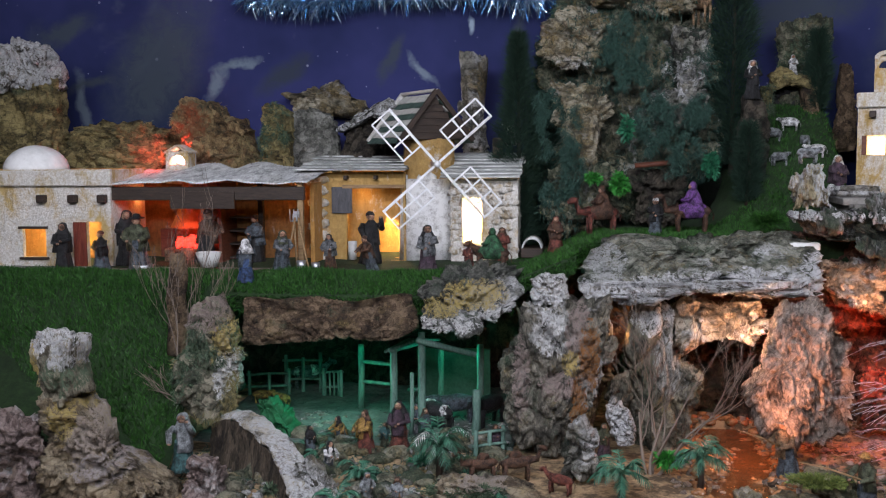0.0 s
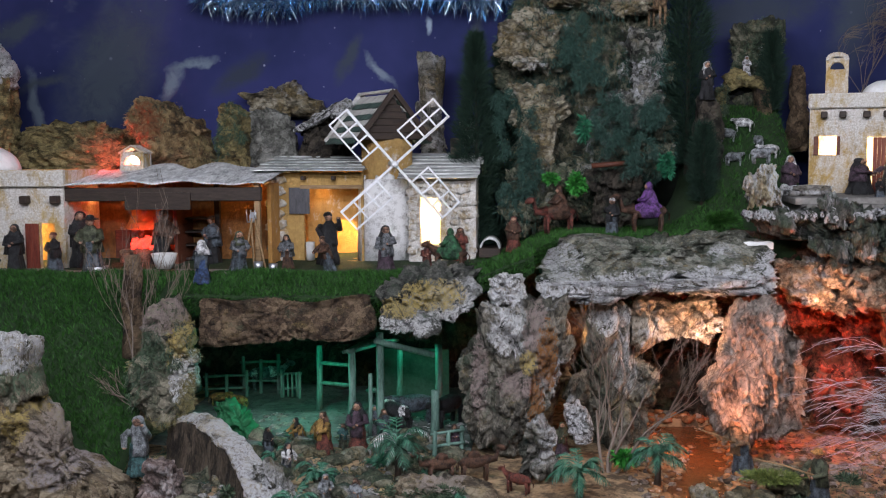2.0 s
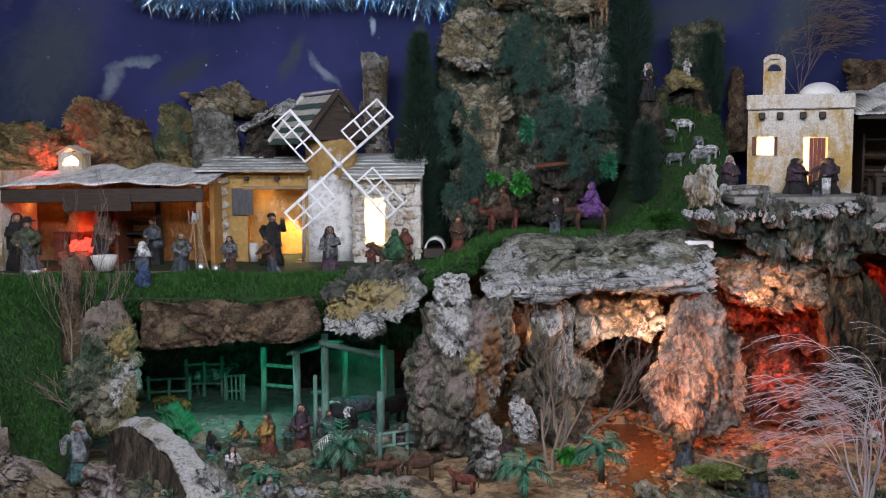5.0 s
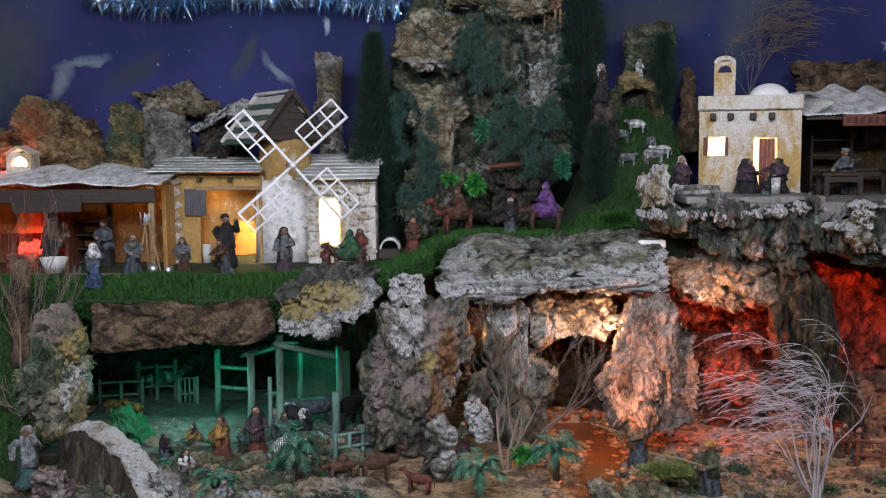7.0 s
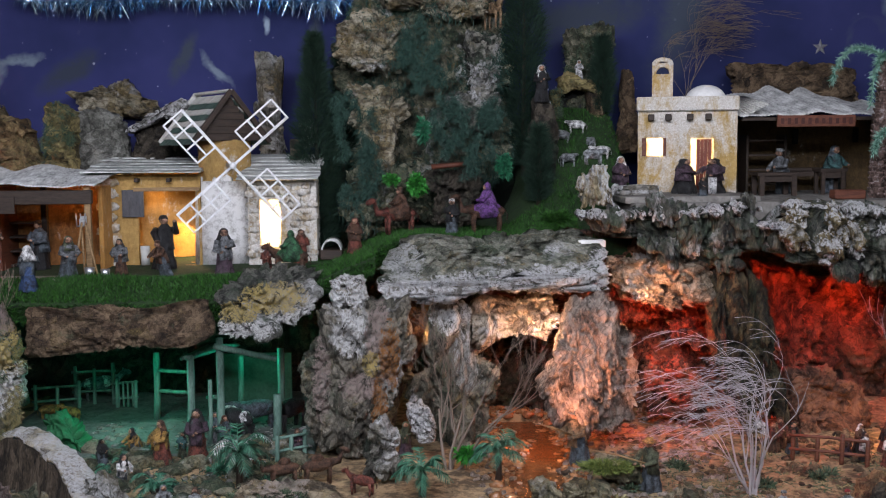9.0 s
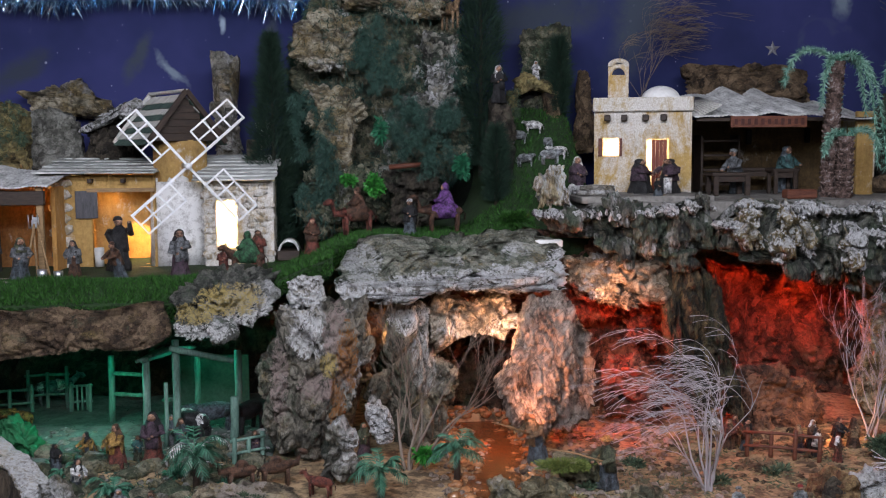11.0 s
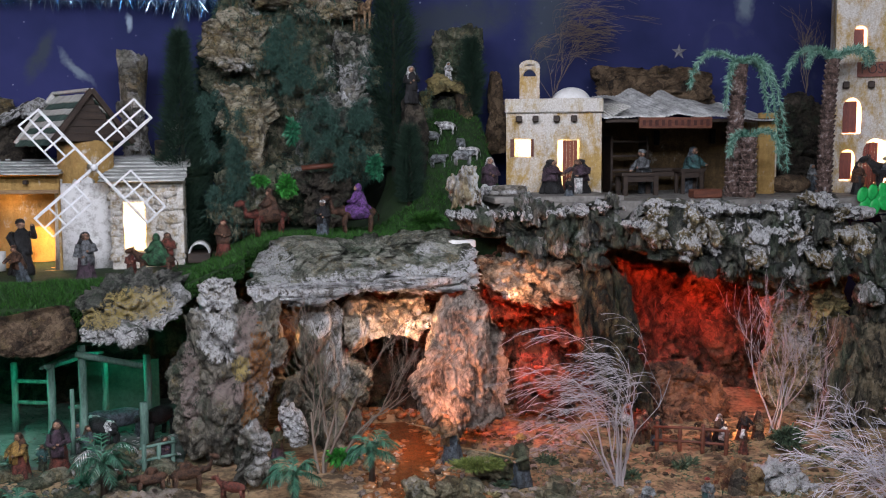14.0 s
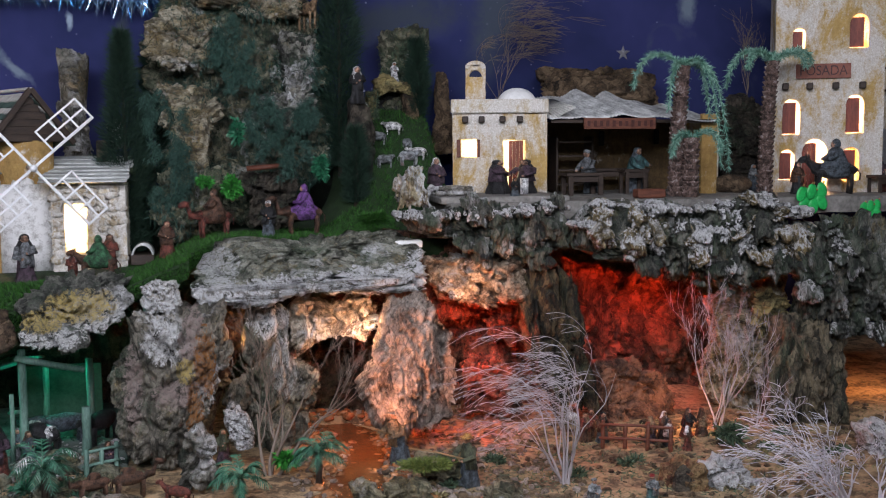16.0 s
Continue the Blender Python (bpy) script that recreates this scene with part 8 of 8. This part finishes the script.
def frond_palm(label, base, h, lean, fronds, seed, r=0.014, mat=None):
    """A tall model palm: a scaly ringed trunk and arching garland fronds set with needles."""
    rg = random.Random(seed)
    t = thing("palm", label, "palm", base)
    sh = Shape()
    n = int(h / 0.016)
    sh.tube([(lean * f * f, 0, f * h) for f in (0, 0.25, 0.5, 0.75, 1.0)], [r, r * 0.95, r * 0.9, r * 0.88, r * 0.85], 8)
    for k in range(n):
        f = k / n
        for q in range(7):
            a = 2 * math.pi * (q + 0.5 * (k % 2)) / 7 + rg.uniform(-0.15, 0.15)
            rr = r * (1.02 - 0.15 * f)
            sh.box((lean * f * f + rr * math.cos(a), rr * math.sin(a), f * h + 0.006), (0.006, r * 0.85, 0.024), pose(0, 0, 0, 0, 0, math.degrees(a)).to_3x3() @ pose(0, 0, 0, 0, rg.uniform(18, 42), 0).to_3x3(), 0.6)
    part("trunk", sh, surface("scaly_brown_trunk", (0.02, 0.013, 0.01), (0.14, 0.09, 0.075), 60, 0.8, low=0.42, high=0.55, third=(0.42, 0.4, 0.4)), t, "scaly brown trunk")
    top = Vector((lean, 0, h))
    for way, ln, drop in fronds:
        a = math.radians(way)
        roots, ways, pts = [], [], []
        for i in range(15):
            f = i / 14
            pts.append(top + Vector((math.cos(a) * ln * (f - 0.25 * f ** 3), math.sin(a) * ln * (f - 0.25 * f ** 3), ln * (0.75 * f - drop * f ** 2.2))))
        fr = Shape()
        fr.tube(pts, [0.003 - 0.002 * i / 14 for i in range(15)], 5)
        stem = part("frond", fr, PALM, t)
        for i in range(14):
            for _ in range(44):
                p = pts[i].lerp(pts[i + 1], rg.random())
                d = (pts[i + 1] - pts[i]).normalized()
                s = Vector((rg.gauss(0, 1), rg.gauss(0, 1), rg.gauss(0, 1))).normalized()
                roots.append(p)
                ways.append(d * 0.7 + s * 0.75)
        blades("needle", roots, ways, np.array([0.022 * rg.uniform(0.6, 1.2) for _ in roots]), 0.0022, FROND, "", "", bend=0.1, seed=seed, parent=stem)
    return t


frond_palm("model palm with arching frosted green fronds beside the workshop", (1.517, 3.2, SHELF), 0.42, 0.02, ((180, 0.23, 1.05), (10, 0.14, 1.9), (-40, 0.2, 2.4), (215, 0.12, 1.9), (60, 0.17, 1.6), (-70, 0.22, 2.2)), 1, 0.021)
frond_palm("short scaly palm stump beside the workshop", (1.546, 3.16, SHELF), 0.19, 0.005, ((190, 0.1, 1.3), (-10, 0.13, 1.1)), 2, 0.022)
frond_palm("tall model palm with a red-brown scaly trunk before the inn", (1.848, 3.22, SHELF), 0.441, 0.02, ((178, 0.22, 1.15), (0, 0.19, 0.75), (60, 0.16, 1.0), (200, 0.16, 0.9), (-30, 0.14, 0.9)), 3, 0.019)


def cactus(label, at, size, seed):
    """A bright prickly pear of flat oval pads with small yellow fruit."""
    rg = random.Random(seed)
    t = thing("cactus", label, "cactus", at)
    green = surface("shiny_plastic_green", (0.01, 0.25, 0.05), (0.03, 0.5, 0.12), 20, 0.35)
    pads = [((0, 0, 0.5), 0), ((-0.42, 0.05, 0.62), 35), ((0.42, 0, 0.66), -30), ((-0.15, -0.05, 1.15), 12), ((0.42, 0.04, 1.2), -15), ((-0.6, 0, 1.05), 25), ((0.1, 0.1, 0.85), 5)]
    for (x, y, z), turn in pads:
        sh = Shape()
        sh.ball((x * size, y * size, z * size), (0.26 * size, 0.07 * size, 0.36 * size), pose(0, 0, 0, 0, turn, 0).to_3x3(), 12, 9)
        pad = part("pad", sh, green, t)
        if z > 0.8:
            sh = Shape()
            sh.ball((x * size, y * size - 0.01, (z + 0.38) * size), 0.06 * size, nu=7, nv=5)
            part("fruit", sh, cloth("ochre"), pad, "small yellow fruit")
    return t


cactus("bright green plastic prickly pear on the cork edge", (1.879, 2.98, 1.325), 0.07, 1)
cactus("bright green plastic prickly pear in a cork tray", (2.087, 2.98, 1.3), 0.05, 2)


def twigs(name, label, at, reach_to, count, r0, mat, seed, spread=0.5, curl=0.0, depth=4, wind=(0, 0, 0)):
    """A bare bush: stems from one root that fork again and again into fine twigs."""
    rg = random.Random(seed)
    t = thing(name, label, "bush", at)

    def grow(sh, p, d, ln, r, level):
        pts, rad, q = [p], [r], p.copy()
        for i in range(4):
            d = (d + main.normalized() * 0.12 + Vector((rg.gauss(0, 0.13), rg.gauss(0, 0.13), rg.gauss(0, 0.1))) + Vector(wind) * 0.13 * (depth - level) + Vector((0, 0, -curl * 0.1 * (depth - level + 1)))).normalized()
            q = q + d * ln / 4
            pts.append(q.copy())
            rad.append(max(0.0005, r * (1 - 0.14 * (i + 1))))
        sh.tube(pts, rad, 4 if level < depth else 6, False)
        if level > 0:
            for k in range(rg.choice((2, 3, 3))):
                i = rg.choice((2, 3, 4))
                nd = (d + Vector((rg.gauss(0, spread), rg.gauss(0, spread), rg.gauss(0, spread * 0.7)))).normalized()
                grow(sh, pts[i], nd, ln * rg.uniform(0.55, 0.85), rad[i] * 0.72, level - 1)

    base, main = Vector((0, 0, -0.01)), Vector(reach_to)
    for k in range(count):
        d = (main.normalized() + Vector((rg.gauss(0, spread * 0.75), rg.gauss(0, spread * 0.5), rg.gauss(0, spread * 0.3)))).normalized()
        sh = Shape()
        grow(sh, base + Vector((rg.uniform(-0.01, 0.01), rg.uniform(-0.01, 0.01), 0)), d, main.length * rg.uniform(0.4, 0.52), r0, depth)
        part("stem", sh, mat, t)
    return t


TWIG = leafy("dry_grey_brown_twig", (0.12, 0.09, 0.07), (0.2, 0.16, 0.13), 0.8)
TWIG_PALE = leafy("pale_dry_twig", (0.24, 0.22, 0.23), (0.46, 0.43, 0.44), 0.7)
TWIG_FROST = leafy("frosted_twig", (0.34, 0.32, 0.36), (0.72, 0.7, 0.74), 0.7)
twigs("bare_shrub", "grey-brown bare shrub with many fine twigs", low_at(0.159, 2.68), (-0.06, 0.0, 0.4), 2, 0.0056, TWIG, 1, 0.36)
twigs("bare_shrub", "grey-brown bare shrub leaning over the river", low_at(0.17, 2.682), (0.13, 0.0, 0.38), 2, 0.0056, TWIG, 2, 0.34)
twigs("bare_shrub", "thin dry shrub beside the brown trunk", (-1.078, 2.7, bank(-1.078, 2.7)), (0.0, 0.0, 0.44), 3, 0.003, TWIG, 3, 0.16)
twigs("bare_shrub", "sparse dry twigs on the grass slope", (-1.07, 2.68, bank(-1.07, 2.68)), (-0.12, -0.02, 0.09), 3, 0.002, TWIG, 4, 0.3, depth=3)
twigs("bare_bush", "pale dry bush bent over like wind-blown grass", low_at(0.865, 2.44), (-0.08, 0.0, 0.4), 9, 0.0036, TWIG_PALE, 5, 0.3, 0.5, 4, (-0.5, 0, -0.05))
twigs("bare_bush", "pale dry upright bush before the red cave", low_at(1.462, 2.801), (0.0, 0.0, 0.4), 5, 0.0034, TWIG_PALE, 6, 0.3)
twigs("bare_bush", "small pale dry bush by the cork trunk", low_at(1.574, 2.772), (0.05, 0.0, 0.22), 3, 0.0026, TWIG_PALE, 7, 0.3, depth=3)
twigs("bare_bush", "frosted white bush spreading before the sand cave", low_at(1.458, 2.151), (-0.17, -0.04, 0.19), 12, 0.0034, TWIG_FROST, 8, 0.4, 0.3)
twigs("bare_bush", "frosted white bush spreading before the sand cave", low_at(1.534, 2.132), (0.03, -0.02, 0.2), 8, 0.0032, TWIG_FROST, 9, 0.4, 0.2)
twigs("dry_grass_plume", "dry brown grass plume leaning before the painted sky", ((1.099, 3.84, 1.742)), (0.05, 0.0, 0.36), 8, 0.0013, TWIG, 10, 0.34, 0.3, 4, (0.7, 0, -0.1))
twigs("dry_grass_plume", "dry brown twigs behind the inn palm", ((2.094, 3.78, 1.753)), (-0.03, 0.0, 0.3), 4, 0.0016, TWIG, 11, 0.35, depth=3)
sh = Shape()
tb = (-1.117, 2.78)
sh.tube([(0, 0, -0.03), (0.004, 0, 0.06), (-0.004, 0, 0.13), (0.007, 0, 0.19), (0.004, 0, 0.25)], [0.034, 0.03, 0.027, 0.026, 0.02], 12)
single("tree_trunk", sh, CORK_BROWN, "stout bare brown tree trunk on the bank", "trunk", (tb[0], tb[1], bank(*tb)))

# ---- tinsel garland ----
TINSEL_MAT, _nt, _b = make("blue_silver_tinsel")
_geo = node(_nt, "ShaderNodeNewGeometry")
_nt.links.new(ramp(_nt, _geo.outputs["Random Per Island"], [(0.0, (0.02, 0.1, 0.3)), (0.45, (0.1, 0.3, 0.55)), (0.7, (0.6, 0.75, 0.85))]), _b.inputs["Base Color"])
_b.inputs["Metallic"].default_value, _b.inputs["Roughness"].default_value = 0.9, 0.25
garland = thing("tinsel_garland", "shiny blue and silver tinsel garland hung along the top", "tinsel", ((-0.595, 3.93, 2.156)))
gp = []
for k in range(41):
    f = k / 40
    x = -1.288 + (-0.012 - -1.288) * f
    gp.append(Vector((x, 3.93, 2.123 + 0.01 * math.sin(f * 21) - 0.012 * math.sin(f * 9))))
sh = Shape()
sh.tube(gp, 0.002, 5)
wpart("cord", sh, TINSEL_MAT, garland)
rg = random.Random(8)
roots, ways, lens = [], [], []
for _ in range(3800):
    i = rg.randrange(40)
    roots.append(gp[i].lerp(gp[i + 1], rg.random()) - garland.matrix_basis.translation)
    ways.append((rg.gauss(0, 0.7), rg.gauss(0, 0.7), rg.gauss(-0.25, 0.7)))
    lens.append(0.08 * rg.uniform(0.6, 1.2))
blades("strand", roots, ways, np.array(lens), 0.0022, TINSEL_MAT, "", "", kind="", bend=0.25, seed=9, parent=garland)
# star on the painted sky
star = Shape()
ring = [((0.032 if k % 2 == 0 else 0.013) * math.sin(math.pi * k / 5), (0.032 if k % 2 == 0 else 0.013) * math.cos(math.pi * k / 5)) for k in range(10)]
star.smooth = False
star.add([(x, 0.003, z) for x, z in ring] + [(0, -0.006, 0)], [[k, 10, (k + 1) % 10] for k in range(10)] + [list(range(10))])
single("star", star, surface("dull_grey_card", (0.12, 0.12, 0.13), (0.26, 0.26, 0.28), 40, 0.6), "small dull silver star fixed to the painted sky", "star", ((1.685, 4.045, 1.926)))

# ---- river, litter and stones on the ground ----
m, nt, b = make("dark_brown_water")
b.inputs["Base Color"].default_value = (0.13, 0.05, 0.018, 1)
b.inputs["Roughness"].default_value = 0.12
bump(nt, b, noise_fac(nt, coords(nt), 38, 5, 0.7, 0.8), 1.0, 0.012)
sheet("river", RIVER - 0.14, RIVER + 0.14, 2.12, 3.3, lambda x, y: LOW - 0.016, 8, 12, m, "dark shallow water with broken ripples", category="water", skirt=0.01)


def gravel(name, label, count, x0, x1, y0, y1, mat, size, seed, keep=None):
    """Loose stones lying on the sand, as one heap."""
    rg = random.Random(seed)
    sh = Shape()
    for k in range(count):
        x, y = rg.uniform(x0, x1), rg.uniform(y0, y1)
        if keep and not keep(x, y):
            continue
        q = size * rg.uniform(0.4, 1.5) ** 1.5
        sh.ball((x, y, lower(x, y) + q * 0.15), (q, q * rg.uniform(0.6, 1), q * rg.uniform(0.4, 0.7)), pose(0, 0, 0, rg.uniform(-20, 20), rg.uniform(-20, 20), rg.uniform(0, 180)).to_3x3(), 7, 5, 0.5, k)
    return single(name, sh, mat, label, "stones", kind="stuff")


gravel("gravel", "loose brown and grey stones on the river meadow", 650, RIVER + 0.05, 2.2, 2.2, 3.0, CORK_BROWN, 0.009, 1)
gravel("gravel", "orange-lit stones along the river", 900, RIVER - 0.22, RIVER + 0.5, 2.2, 3.3, BOULDER, 0.009, 2)
WET = surface("wet_red_brown_stone", (0.08, 0.03, 0.014), (0.42, 0.2, 0.09), 40, 0.18, relief=0.6, spec=0.6)
gravel("gravel", "wet red-brown pebbles in the river", 520, RIVER - 0.15, RIVER + 0.13, 2.3, 3.3, WET, 0.012, 7)
gravel("gravel", "grey rubble in the stable yard", 900, -0.962, -0.211, 2.2, 3.2, CORK_GREY, 0.009, 3)
gravel("rubble", "mossy stones in the yard", 160, -0.88, -0.242, 2.25, 3.0, CORK_MOSS, 0.026, 4)


def litter(name, label, count, x0, x1, y0, y1, mat, length, seed, up=0.5):
    rg = random.Random(seed)
    roots, ways = [], []
    for _ in range(count):
        x, y = rg.uniform(x0, x1), rg.uniform(y0, y1)
        if noise.noise(Vector((x * 9, y * 9, seed))) < -0.05:
            continue
        roots.append((x, y, lower(x, y)))
        ways.append((rg.gauss(0, 1), rg.gauss(0, 1), abs(rg.gauss(0, up)) + 0.1))
    return blades(name, roots, ways, np.array([length * rg.uniform(0.5, 1.3) for _ in roots]), 0.0022, mat, label, "litter", seed=seed)


litter("straw", "dry straw and moss strewn over the yard", 5000, -0.962, -0.211, 2.2, 2.72, STRAW, 0.016, 1)
litter("moss_floor", "dark moss strewn over the yard", 12000, -1.05, -0.211, 2.2, 3.5, CEDAR, 0.018, 2)
litter("straw", "straw strewn on the river meadow", 7000, RIVER + 0.06, 2.2, 2.2, 2.95, STRAW, 0.015, 3)
litter("moss_floor", "green moss patches on the river meadow", 5000, RIVER + 0.04, 1.6, 2.2, 2.8, MOSS, 0.015, 4)


# low plants strewn over the yard and the meadow
r = random.Random(12)
for k in range(26):
    x, y = r.uniform(-0.787, -0.053), r.uniform(2.3, 2.95)
    tuft("plant", "small dull green plant in the stable yard", (x, y, lower(x, y) + 0.008), (0.02, 0.018, 0.012), r.choice((MOSS, CEDAR, FERN, PALM)), 90, 100 + k, 0.026, 0.005, 0.7)
for k in range(16):
    x, y = r.uniform(RIVER + 0.12, 1.7), r.uniform(2.3, 2.75)
    tuft("plant", "small dry green plant on the meadow", (x, y, lower(x, y) + 0.006), (0.025, 0.02, 0.01), r.choice((MOSS, STRAW, MOSS)), 110, 140 + k, 0.02, 0.004, 0.6)

sh = Shape()
sh.tube([((0.154, 3.5, 1.488)), ((0.269, 3.5, 1.497))], [0.009, 0.008], 8)
single("red_beam", sh, WOOD_RED, "short red-brown beam over the crag's hollow", "beam")
# bright white box added in place of a lit strip under the shelf
sh = Shape()
sh.box((0, 0, 0), (0.085, 0.04, 0.022), chamfer=0.3)
single("white_block", sh, WHITEWASH, "small white block standing in for the bright lit strip between slab and shelf", "block", ((0.581, 2.99, 1.276)))

# folk behind the meadow fence
for k, (x, y, hh, robe, top, head) in enumerate(((1.051, 2.784, 0.085, "brown", "rust", "tan"), (1.093, 2.764, 0.09, "slate", "brown", "black"), (1.269, 2.751, 0.08, "black", "brown", "white"), (1.334, 2.737, 0.085, "rust", "black", "brown"))):
    figurine("figurine", ("rust-brown", "slate and brown", "dark brown", "dark rust-red")[k] + " figurine standing behind the meadow fence", low_at(x, y), hh, robe, top, head, 20 * k - 30, None, "work", 0.1, 60 + k)
